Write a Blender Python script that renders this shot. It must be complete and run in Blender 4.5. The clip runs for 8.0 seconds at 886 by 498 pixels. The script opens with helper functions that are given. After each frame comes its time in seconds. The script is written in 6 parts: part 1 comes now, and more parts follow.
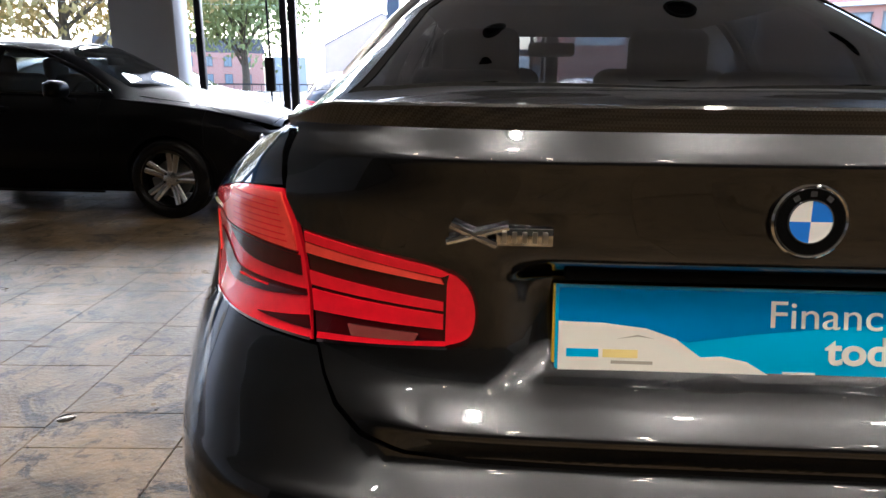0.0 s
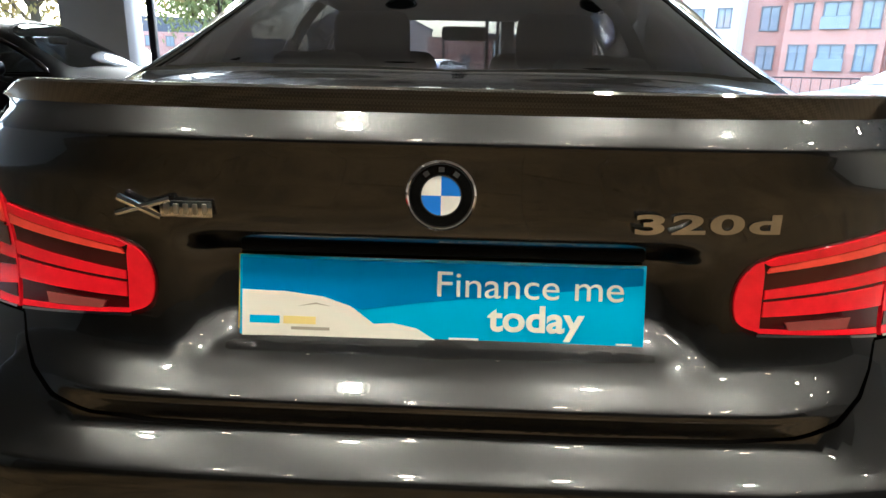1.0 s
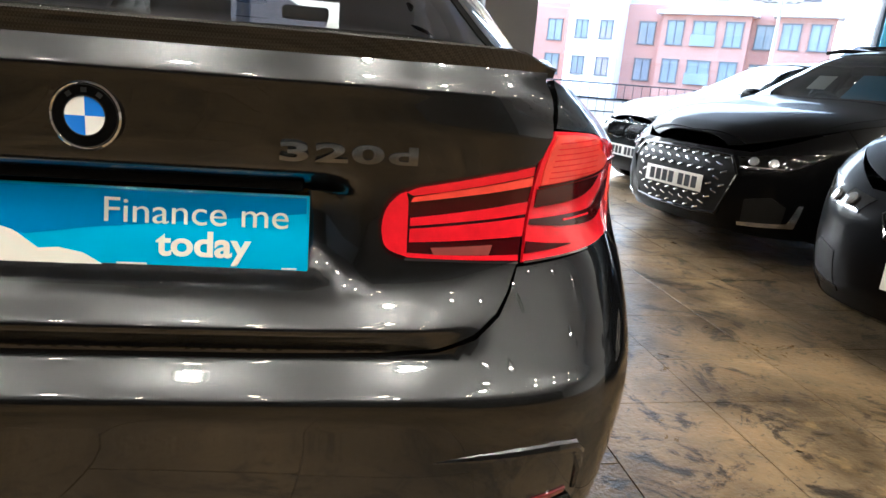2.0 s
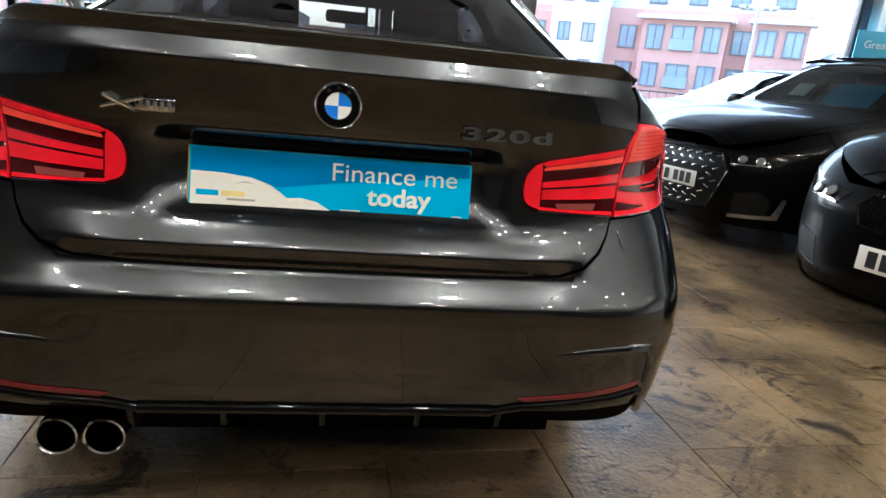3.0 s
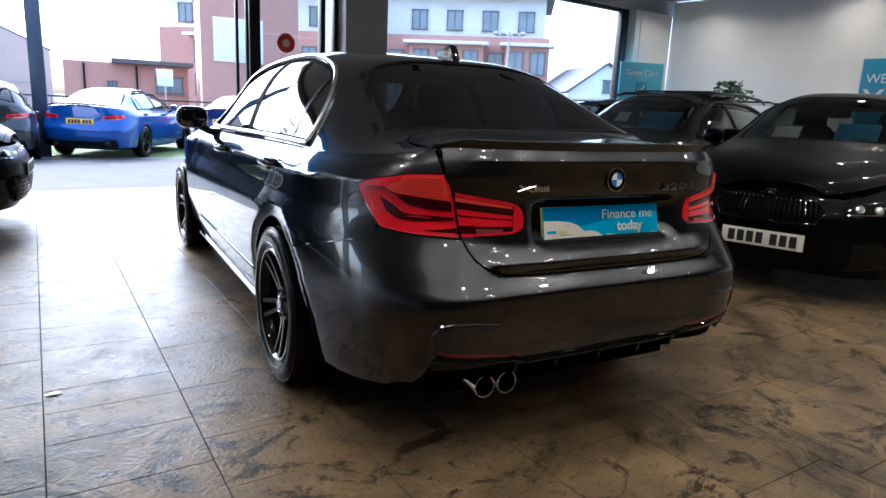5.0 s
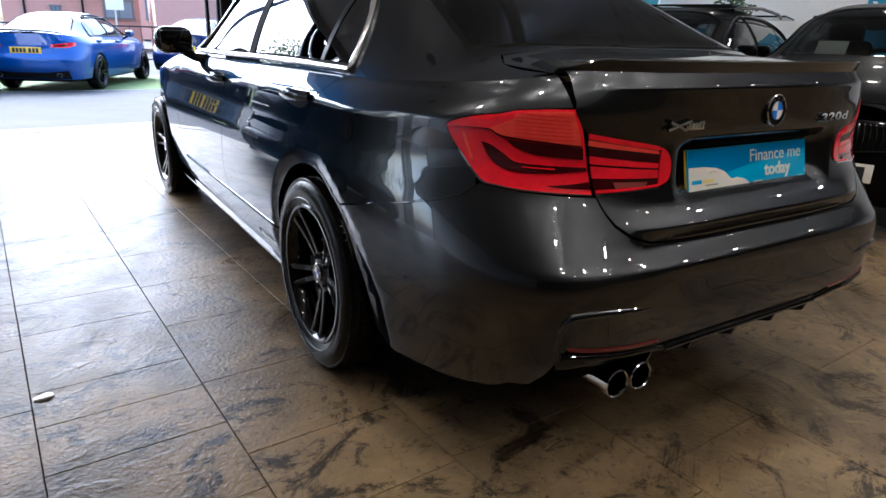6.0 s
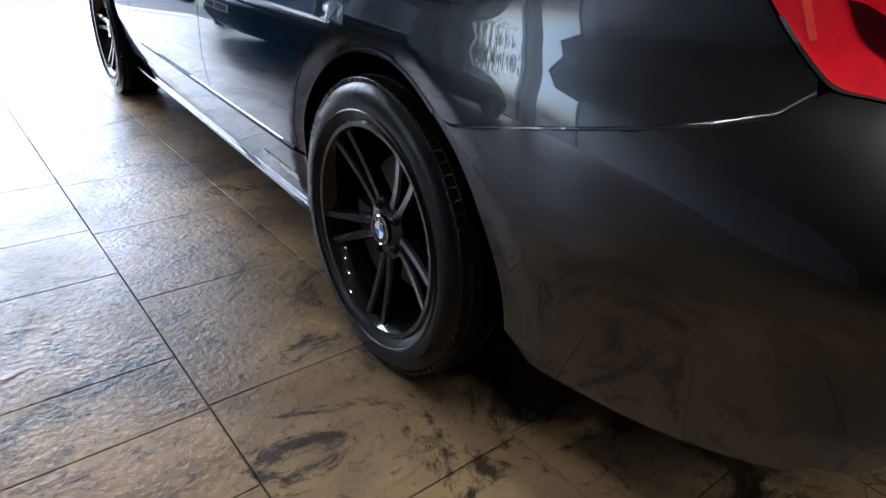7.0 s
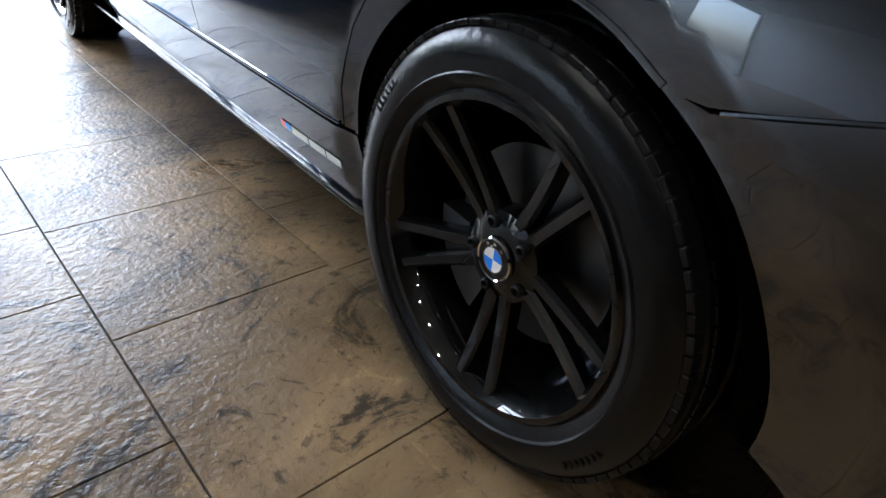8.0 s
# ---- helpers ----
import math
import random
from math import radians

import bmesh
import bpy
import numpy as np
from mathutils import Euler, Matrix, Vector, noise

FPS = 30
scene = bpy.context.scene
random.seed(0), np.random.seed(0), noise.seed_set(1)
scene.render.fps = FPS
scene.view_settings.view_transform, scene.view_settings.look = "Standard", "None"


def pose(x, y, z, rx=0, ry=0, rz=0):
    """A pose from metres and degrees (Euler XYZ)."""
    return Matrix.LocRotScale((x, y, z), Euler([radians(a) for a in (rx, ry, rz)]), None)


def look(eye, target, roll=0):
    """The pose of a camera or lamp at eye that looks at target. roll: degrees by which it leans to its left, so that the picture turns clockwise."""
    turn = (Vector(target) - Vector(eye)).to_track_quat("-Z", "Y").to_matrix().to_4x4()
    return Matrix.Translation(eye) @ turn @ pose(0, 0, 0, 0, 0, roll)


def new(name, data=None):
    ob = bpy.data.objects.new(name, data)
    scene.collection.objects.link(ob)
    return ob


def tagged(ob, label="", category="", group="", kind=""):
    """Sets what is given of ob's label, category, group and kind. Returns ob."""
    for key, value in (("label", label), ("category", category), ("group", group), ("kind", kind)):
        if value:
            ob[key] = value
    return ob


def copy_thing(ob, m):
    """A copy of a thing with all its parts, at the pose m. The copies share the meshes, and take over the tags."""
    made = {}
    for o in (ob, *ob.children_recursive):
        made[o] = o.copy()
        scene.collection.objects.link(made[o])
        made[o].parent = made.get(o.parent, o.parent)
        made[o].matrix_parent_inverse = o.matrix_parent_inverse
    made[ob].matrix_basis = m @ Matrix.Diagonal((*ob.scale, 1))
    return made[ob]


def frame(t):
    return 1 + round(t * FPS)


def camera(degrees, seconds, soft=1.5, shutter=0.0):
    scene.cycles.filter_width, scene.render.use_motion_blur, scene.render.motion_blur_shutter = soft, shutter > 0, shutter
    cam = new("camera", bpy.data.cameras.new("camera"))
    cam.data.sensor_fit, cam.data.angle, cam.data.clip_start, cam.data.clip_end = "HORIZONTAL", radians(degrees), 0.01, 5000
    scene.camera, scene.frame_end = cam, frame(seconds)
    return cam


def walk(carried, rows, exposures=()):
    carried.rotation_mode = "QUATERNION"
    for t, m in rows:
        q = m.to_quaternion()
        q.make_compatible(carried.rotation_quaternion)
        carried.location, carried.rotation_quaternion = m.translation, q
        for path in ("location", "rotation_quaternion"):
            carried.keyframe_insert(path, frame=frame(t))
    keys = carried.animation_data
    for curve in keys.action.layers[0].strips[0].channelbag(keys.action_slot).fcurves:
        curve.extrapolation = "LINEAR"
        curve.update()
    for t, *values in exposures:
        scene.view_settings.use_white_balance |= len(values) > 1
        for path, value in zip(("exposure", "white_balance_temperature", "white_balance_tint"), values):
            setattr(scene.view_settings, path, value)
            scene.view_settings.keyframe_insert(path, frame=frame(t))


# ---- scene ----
cam = camera(69.4, 8.0)
PATH = [
    (0, (-0.357, -0.652, 1.091), (-0.464, 1.283, 0.593), 0.5),
    (0.3, (-0.286, -0.646, 1.095), (-0.465, 1.281, 0.587), -0.0),
    (0.5, (-0.235, -0.651, 1.101), (-0.336, 1.275, 0.573), 0.8),
    (0.8, (-0.078, -0.670, 1.098), (-0.159, 1.251, 0.550), 0.7),
    (1, (0.028, -0.682, 1.092), (-0.037, 1.242, 0.55), 1.2),
    (1.2, (0.127, -0.687, 1.083), (0.115, 1.234, 0.529), 1.7),
    (1.5, (0.267, -0.704, 1.071), (0.355, 1.218, 0.525), 3.0),
    (1.7, (0.333, -0.727, 1.056), (0.534, 1.189, 0.522), 2.8),
    (2.8, (0.151, -1.015, 1.006), (0.454, 0.884, 0.455), 5.8),
    (3, (0.01, -1.111, 1.027), (0.338, 0.788, 0.494), 5.7),
    (3.2, (-0.180, -1.208, 1.061), (0.260, 0.670, 0.531), 6.1),
    (3.5, (-0.367, -1.332, 1.091), (0.099, 0.545, 0.582), 6.2),
    (3.8, (-0.616, -1.431, 1.155), (-0.021, 0.404, 0.624), 5.6),
    (4, (-0.781, -1.475, 1.151), (-0.085, 0.336, 0.666), 5.2),
    (4.2, (-0.964, -1.508, 1.163), (-0.181, 0.273, 0.702), 4.1),
    (5.3, (-1.605, -1.542, 1.151), (-0.617, 0.143, 0.726), 2.0),
    (5.5, (-1.593, -1.357, 1.171), (-0.593, 0.305, 0.684), 1.5),
    (5.8, (-1.610, -1.096, 1.144), (-0.586, 0.527, 0.579), 1.7),
    (6, (-1.608, -0.914, 1.111), (-0.59, 0.685, 0.474), 1.8),
    (6.5, (-1.54, -0.456, 1.037), (-0.514, 1.068, 0.247), 2.2),
    (7, (-1.515, -0.051, 0.932), (-0.447, 1.372, 0.019), 3.3),
    (7.3, (-1.480, 0.146, 0.869), (-0.412, 1.511, -0.129), 3.6),
    (7.5, (-1.454, 0.273, 0.829), (-0.374, 1.608, -0.196), 4.0),
    (8, (-1.432, 0.5, 0.802), (-0.317, 1.799, -0.233), 5.4),
]
EXPOSURES = [(0, 0.85, 5400, 11), (1, 1.25, 5500, 2), (1.5, 1.4, 5450, 6), (3, 1.15, 5100, 4), (3.5, 0.9, 5000, 6), (4, 0.65, 5000, 8), (5.5, 0.1, 5150, 9), (6.5, 0.5, 5000, 9), (7, 0.6, 4900, 8), (7.5, 0.78, 4850, 6), (8, 0.98, 5000, 5)]
walk(cam, [(t, look(eye, target, roll)) for t, eye, target, roll in PATH], EXPOSURES)

SKY, LAMP = 1.0, 440.0

# ---- world, sun and exposure ----
wd = bpy.data.worlds.new("world")
scene.world = wd
wd.use_nodes = True
_n, _l = wd.node_tree.nodes, wd.node_tree.links
_sky = _n.new("ShaderNodeTexSky")
_sky.sky_type, _sky.sun_disc = "NISHITA", False
_sky.sun_elevation, _sky.sun_rotation = radians(45), radians(-22)
_sky.dust_density, _sky.ozone_density, _sky.air_density = 6.0, 1.0, 1.0
_hsv = _n.new("ShaderNodeHueSaturation")
_hsv.inputs["Saturation"].default_value = 0.8
_l.new(_sky.outputs[0], _hsv.inputs["Color"])
_l.new(_hsv.outputs[0], _n["Background"].inputs["Color"])
_n["Background"].inputs["Strength"].default_value = SKY
sun = new("sun", bpy.data.lights.new("sun", "SUN"))
sun.data.energy, sun.data.angle, sun.data.color = 3.0, radians(25), (1, 0.97, 0.93)
sun.matrix_world = look((-10, 25, 30), (0, 0, 0))


# ---- materials ----
def mat(name, col, rough=0.5, metal=0.0, coat=0.0, var=0.15, scale=8.0, bump=0.0, bscale=60.0, spec=0.5, col2=None, objrand=0.0, coat_rough=0.03):
    """Principled surface whose colour varies at two scales, with fine relief."""
    m = bpy.data.materials.new(name)
    m.use_nodes = True
    nt = m.node_tree
    b = nt.nodes["Principled BSDF"]
    b.inputs["Roughness"].default_value = rough
    b.inputs["Metallic"].default_value = metal
    b.inputs["Coat Weight"].default_value = coat
    b.inputs["Coat Roughness"].default_value = coat_rough
    b.inputs["Specular IOR Level"].default_value = spec
    b.inputs["Base Color"].default_value = (*col, 1)
    if var or col2:
        tc = nt.nodes.new("ShaderNodeTexCoord")
        a = nt.nodes.new("ShaderNodeTexNoise")
        a.inputs["Scale"].default_value, a.inputs["Detail"].default_value = scale, 8
        a.inputs["Roughness"].default_value = 0.65
        nt.links.new(tc.outputs["Object"], a.inputs["Vector"])
        mix = nt.nodes.new("ShaderNodeMix")
        mix.data_type = "RGBA"
        c2 = col2 or tuple(min(1, c * (1 + 2 * var)) for c in col)
        c1 = col if col2 else tuple(c * (1 - var) for c in col)
        mix.inputs[6].default_value, mix.inputs[7].default_value = (*c1, 1), (*c2, 1)
        fac = a.outputs["Fac"]
        if objrand:
            oi = nt.nodes.new("ShaderNodeObjectInfo")
            ad = nt.nodes.new("ShaderNodeMath")
            ad.operation = "MULTIPLY_ADD"
            ad.inputs[1].default_value = objrand
            nt.links.new(oi.outputs["Random"], ad.inputs[0])
            nt.links.new(fac, ad.inputs[2])
            sb = nt.nodes.new("ShaderNodeMath")
            sb.operation = "SUBTRACT"
            sb.inputs[1].default_value = objrand / 2
            nt.links.new(ad.outputs[0], sb.inputs[0])
            fac = sb.outputs[0]
        nt.links.new(fac, mix.inputs[0])
        nt.links.new(mix.outputs[2], b.inputs["Base Color"])
        if bump:
            c = nt.nodes.new("ShaderNodeTexNoise")
            c.inputs["Scale"].default_value, c.inputs["Detail"].default_value = bscale, 6
            nt.links.new(tc.outputs["Object"], c.inputs["Vector"])
            bp = nt.nodes.new("ShaderNodeBump")
            bp.inputs["Strength"].default_value, bp.inputs["Distance"].default_value = bump, 0.01
            nt.links.new(c.outputs["Fac"], bp.inputs["Height"])
            nt.links.new(bp.outputs[0], b.inputs["Normal"])
    return m


def paint(name, col, metal=0.6, rough=0.32, flake=0.0):
    """Car paint: metallic base under clear lacquer, faint dust."""
    m = mat(name, col, rough, metal, 1.0, 0.06, 3.0, coat_rough=0.02, spec=0.5 if metal > 0.5 else 0.05)
    nt = m.node_tree
    b = nt.nodes["Principled BSDF"]
    if metal > 0.5:
        b.inputs["Specular Tint"].default_value = (0.30, 0.335, 0.40, 1)
    tc = nt.nodes.new("ShaderNodeTexCoord")
    d = nt.nodes.new("ShaderNodeTexNoise")
    d.inputs["Scale"].default_value, d.inputs["Detail"].default_value = 2.5, 9
    mr = nt.nodes.new("ShaderNodeMapRange")
    mr.inputs["From Min"].default_value, mr.inputs["From Max"].default_value = 0.45, 0.8
    mr.inputs["To Min"].default_value, mr.inputs["To Max"].default_value = 0.008, 0.04
    nt.links.new(tc.outputs["Object"], d.inputs["Vector"])
    nt.links.new(d.outputs["Fac"], mr.inputs["Value"])
    nt.links.new(mr.outputs[0], b.inputs["Coat Roughness"])
    if flake:
        f = nt.nodes.new("ShaderNodeTexVoronoi")
        f.inputs["Scale"].default_value = 900
        nt.links.new(tc.outputs["Object"], f.inputs["Vector"])
        bp = nt.nodes.new("ShaderNodeBump")
        bp.inputs["Strength"].default_value, bp.inputs["Distance"].default_value = flake, 0.001
        nt.links.new(f.outputs["Distance"], bp.inputs["Height"])
        nt.links.new(bp.outputs[0], b.inputs["Normal"])
    return m


def glass(name, tint, f0=0.05, rough=0.0):
    """Thin pane: tinted clear body, mirror gloss that grows at grazing angles."""
    m = bpy.data.materials.new(name)
    m.use_nodes = True
    nt = m.node_tree
    nt.nodes.remove(nt.nodes["Principled BSDF"])
    tr, gl = nt.nodes.new("ShaderNodeBsdfTransparent"), nt.nodes.new("ShaderNodeBsdfGlossy")
    tr.inputs[0].default_value = (*tint, 1)
    gl.inputs["Roughness"].default_value = rough
    lw, mx = nt.nodes.new("ShaderNodeLayerWeight"), nt.nodes.new("ShaderNodeMixShader")
    lw.inputs[0].default_value = 0.5
    pw, ad = nt.nodes.new("ShaderNodeMath"), nt.nodes.new("ShaderNodeMath")
    pw.operation, ad.operation = "POWER", "MULTIPLY_ADD"
    pw.inputs[1].default_value = 4.0
    ad.inputs[1].default_value, ad.inputs[2].default_value = 1 - f0, f0
    nt.links.new(lw.outputs["Facing"], pw.inputs[0])
    nt.links.new(pw.outputs[0], ad.inputs[0])
    nt.links.new(ad.outputs[0], mx.inputs[0])
    nt.links.new(tr.outputs[0], mx.inputs[1])
    nt.links.new(gl.outputs[0], mx.inputs[2])
    nt.links.new(mx.outputs[0], nt.nodes["Material Output"].inputs[0])
    return m


def glow(name, col, strength):
    m = bpy.data.materials.new(name)
    m.use_nodes = True
    b = m.node_tree.nodes["Principled BSDF"]
    b.inputs["Base Color"].default_value = (*col, 1)
    b.inputs["Emission Color"].default_value = (*col, 1)
    b.inputs["Emission Strength"].default_value = strength
    return m


def carbon_mat():
    """Twill weave: two crossing sets of stripes."""
    m = mat("carbon_fibre", (0.012, 0.012, 0.012), 0.35, 0.0, 1.0, 0.0, spec=0.2)
    nt = m.node_tree
    tc = nt.nodes.new("ShaderNodeTexCoord")
    mp = nt.nodes.new("ShaderNodeMapping")
    mp.inputs["Rotation"].default_value = (0, 0, radians(45))
    w = nt.nodes.new("ShaderNodeTexChecker")
    w.inputs["Scale"].default_value = 330
    w.inputs["Color1"].default_value, w.inputs["Color2"].default_value = (0.015, 0.014, 0.013, 1), (0.0015, 0.0015, 0.0015, 1)
    nt.links.new(tc.outputs["Object"], mp.inputs["Vector"])
    nt.links.new(mp.outputs[0], w.inputs["Vector"])
    nt.links.new(w.outputs[0], nt.nodes["Principled BSDF"].inputs["Base Color"])
    return m


def floor_mat():
    """Sealed stamped concrete: tan and grey clouds, dark oily stains, worn satin gloss."""
    m = mat("stamped_concrete", (0.20, 0.165, 0.12), 0.3, 0, 0, 0.2, 3.0)
    nt = m.node_tree
    N, K = nt.nodes, nt.links
    b = N["Principled BSDF"]
    geo = N.new("ShaderNodeNewGeometry")
    oi = N.new("ShaderNodeObjectInfo")

    def nz(scale, detail=8, rough=0.6, dist=0.0):
        t = N.new("ShaderNodeTexNoise")
        t.inputs["Scale"].default_value, t.inputs["Detail"].default_value = scale, detail
        t.inputs["Roughness"].default_value, t.inputs["Distortion"].default_value = rough, dist
        K.new(geo.outputs["Position"], t.inputs["Vector"])
        return t.outputs["Fac"]

    def rng(src, a, c, lo, hi):
        r = N.new("ShaderNodeMapRange")
        for k, v in (("From Min", a), ("From Max", c), ("To Min", lo), ("To Max", hi)):
            r.inputs[k].default_value = v
        K.new(src, r.inputs["Value"])
        return r.outputs[0]

    def mixc(fac, c1, c2):
        x = N.new("ShaderNodeMix")
        x.data_type = "RGBA"
        K.new(fac, x.inputs[0])
        for i, c in ((6, c1), (7, c2)):
            if isinstance(c, tuple):
                x.inputs[i].default_value = (*c, 1)
            else:
                K.new(c, x.inputs[i])
        return x.outputs[2]

    cloud = mixc(rng(nz(1.6, 6, 0.6, 0.6), 0.38, 0.62, 0, 1), (0.050, 0.033, 0.015), (0.255, 0.174, 0.088))
    grey = mixc(rng(nz(5.5, 8, 0.7, 1.2), 0.4, 0.7, 0, 0.7), cloud, (0.150, 0.114, 0.069))
    tile = mixc(rng(oi.outputs["Random"], 0, 1, 0, 0.3), grey, (0.045, 0.034, 0.021))
    stain = mixc(rng(nz(2.8, 12, 0.76, 1.8), 0.53, 0.59, 0, 0.94), tile, (0.014, 0.010, 0.006))
    spots = mixc(rng(nz(9, 10, 0.72, 1.2), 0.57, 0.66, 0, 0.85), stain, (0.012, 0.010, 0.008))
    flecks = mixc(rng(nz(34, 8, 0.7, 0.6), 0.57, 0.65, 0, 0.6), spots, (0.010, 0.008, 0.006))
    worn_pale = mixc(rng(nz(6.5, 10, 0.75, 1.0), 0.58, 0.70, 0, 0.5), flecks, (0.32, 0.222, 0.10))
    K.new(worn_pale, b.inputs["Base Color"])
    K.new(rng(nz(4.2, 9, 0.7, 0.5), 0.3, 0.7, 0.24, 0.48), b.inputs["Roughness"])
    b.inputs["Specular IOR Level"].default_value = 0.28
    bp = N.new("ShaderNodeBump")
    bp.inputs["Strength"].default_value, bp.inputs["Distance"].default_value = 0.55, 0.02
    add = N.new("ShaderNodeMath")
    add.operation = "ADD"
    ridge = N.new("ShaderNodeTexNoise")
    ridge.noise_type = "RIDGED_MULTIFRACTAL"
    for k, v in (("Scale", 5.0), ("Detail", 7.0), ("Roughness", 0.62), ("Lacunarity", 2.3), ("Distortion", 0.9)):
        ridge.inputs[k].default_value = v
    turn = N.new("ShaderNodeMapping")
    turn.inputs["Rotation"].default_value, turn.inputs["Scale"].default_value = (0, 0, radians(32)), (1.0, 2.4, 1.0)
    K.new(geo.outputs["Position"], turn.inputs["Vector"])
    K.new(turn.outputs[0], ridge.inputs["Vector"])
    worn = N.new("ShaderNodeMath")
    worn.operation = "MULTIPLY"
    K.new(rng(ridge.outputs["Fac"], 0.2, 1.6, 0, 1.0), worn.inputs[0])
    K.new(rng(nz(1.9, 4, 0.5, 0.4), 0.42, 0.62, 0.15, 1.0), worn.inputs[1])
    K.new(worn.outputs[0], add.inputs[0])
    K.new(rng(nz(60, 4, 0.55), 0, 1, 0, 0.3), add.inputs[1])
    K.new(add.outputs[0], bp.inputs["Height"])
    K.new(bp.outputs[0], b.inputs["Normal"])
    return m


GREY_PAINT = paint("mineral_grey_paint", (0.056, 0.058, 0.062), 1.0, 0.27, 0.03)
BLACK_PAINT = paint("black_paint", (0.0015, 0.0015, 0.0018), 0.0, 0.4)
BLUE_PAINT = paint("blue_paint", (0.010, 0.066, 0.27), 0.35, 0.35)
WHITE_PAINT = paint("white_paint", (0.75, 0.76, 0.77), 0.0, 0.35)
DARKGREY_PAINT = paint("dark_grey_paint", (0.03, 0.032, 0.036), 0.4, 0.35)
GLOSS_BLACK = mat("gloss_black", (0.002, 0.002, 0.002), 0.3, 0, 1.0, 0.1, 5, spec=0.05)
SATIN_BLACK = mat("satin_black_plastic", (0.006, 0.006, 0.006), 0.45, 0, 0, 0.3, 30, 0.15, 250, spec=0.2)
UNDER = mat("underbody_black", (0.003, 0.003, 0.003), 0.9, 0, 0, 0.3, 10, spec=0.05)
SEAL = mat("black_rubber_seal", (0.004, 0.004, 0.004), 0.7, 0, 0, 0.3, 20, spec=0.05)
SEAT = mat("black_upholstery", (0.018, 0.017, 0.017), 0.6, 0, 0, 0.3, 40, 0.2, 300)
RUBBER = mat("tyre_rubber", (0.003, 0.003, 0.0032), 0.27, 0, 0, 0.35, 14, 0.12, 90, spec=0.19)
CHROME = mat("chrome", (0.75, 0.75, 0.74), 0.06, 1.0, 0, 0.04, 8)
TRIM = mat("satin_aluminium_trim", (0.86, 0.86, 0.87), 0.22, 1.0, 0, 0.04, 8)
MIRROR_GLASS = mat("dark_mirror_glass", (0.22, 0.23, 0.25), 0.03, 1.0, 0, 0.04, 8)
STEEL = mat("brushed_steel", (0.5, 0.48, 0.45), 0.28, 1.0, 0, 0.2, 60)
ALLOY = mat("machined_alloy", (0.55, 0.55, 0.56), 0.25, 1.0, 0, 0.1, 20)
DISC = mat("brake_disc_iron", (0.09, 0.088, 0.085), 0.4, 1.0, 0, 0.2, 20)
WHITE_GLOSS = mat("white_enamel", (0.78, 0.78, 0.76), 0.25, 0, 0.5, 0.03)
BADGE_BLUE = mat("blue_enamel", (0.03, 0.19, 0.72), 0.25, 0, 0.5, 0.03)
LAMP_RED = mat("red_lamp_plastic", (0.64, 0.004, 0.014), 0.25, 0, 1.0, 0.25, 30)
LAMP_BRIGHT = mat("bright_red_lens", (0.78, 0.055, 0.035), 0.18, 0, 0.7, 0.25, 40)
LAMP_DARK = mat("dark_red_lens", (0.035, 0.001, 0.002), 0.12, 0, 0.7, 0.2, 20)
LAMP_CLEAR = mat("clear_lens", (0.20, 0.045, 0.04), 0.2, 0, 1.0, 0.15, 60)
HEAD_LENS = mat("headlamp_lens", (0.35, 0.36, 0.38), 0.08, 0.7, 1.0, 0.5, 25)
REFLECTOR = mat("red_reflector", (0.11, 0.003, 0.006), 0.3, 0, 0.6, 0.2, 120)
PLATE_BLUE = mat("plate_blue", (0.0, 0.21, 0.56), 0.3, 0, 0.3, 0.03)
PLATE_CYAN = mat("plate_cyan", (0.01, 0.42, 0.78), 0.3, 0, 0.3, 0.03)
PLATE_WHITE = mat("plate_white", (0.80, 0.78, 0.72), 0.35, 0, 0.3, 0.03)
LOGO_YELLOW = mat("pale_yellow_ink", (0.80, 0.66, 0.25), 0.4, 0, 0, 0.05)
PLATE_YELLOW = mat("plate_yellow", (0.78, 0.50, 0.02), 0.35, 0, 0.3, 0.05)
INK = mat("black_ink", (0.015, 0.015, 0.018), 0.5, 0, 0, 0.1)
INK_GREY = mat("grey_ink", (0.35, 0.33, 0.28), 0.5, 0, 0, 0.1)
CARBON = carbon_mat()
FLOOR = floor_mat()
JOINT = mat("floor_joint", (0.012, 0.009, 0.006), 0.8, 0, 0, 0.4, 12)
SCREEN = glass("privacy_glass", (0.13, 0.135, 0.14), 0.06)
SIDE_GLASS = glass("tinted_side_glass", (0.10, 0.105, 0.11), 0.13)
CLEAR = glass("clear_glass", (0.93, 0.95, 0.95), 0.03)
CAR_GLASS = glass("car_glass", (0.35, 0.38, 0.38), 0.05)
WALL = mat("white_wall_paint", (0.86, 0.87, 0.88), 0.75, 0, 0, 0.05, 2, 0.05, 120)
WALL_DARK = mat("dark_grey_wall_paint", (0.05, 0.049, 0.047), 0.8, 0, 0, 0.1, 2, 0.05, 120)
CEIL = mat("grey_ceiling_paint", (0.36, 0.357, 0.355), 0.85, 0, 0, 0.08, 2)
COLUMN = mat("grey_column_paint", (0.36, 0.37, 0.385), 0.7, 0, 0, 0.06, 3, 0.04, 90)
FRAME = mat("dark_window_frame", (0.012, 0.012, 0.016), 0.35, 0.2, 0, 0.2, 10)
FRAME_BLUE = mat("blue_grey_steel", (0.035, 0.05, 0.075), 0.4, 0.1, 0, 0.15, 6)
GLOSS_BLACK.node_tree.nodes["Principled BSDF"].inputs["Coat IOR"].default_value = 1.36
BLACK_PAINT.node_tree.nodes["Principled BSDF"].inputs["Coat Weight"].default_value = 0.26
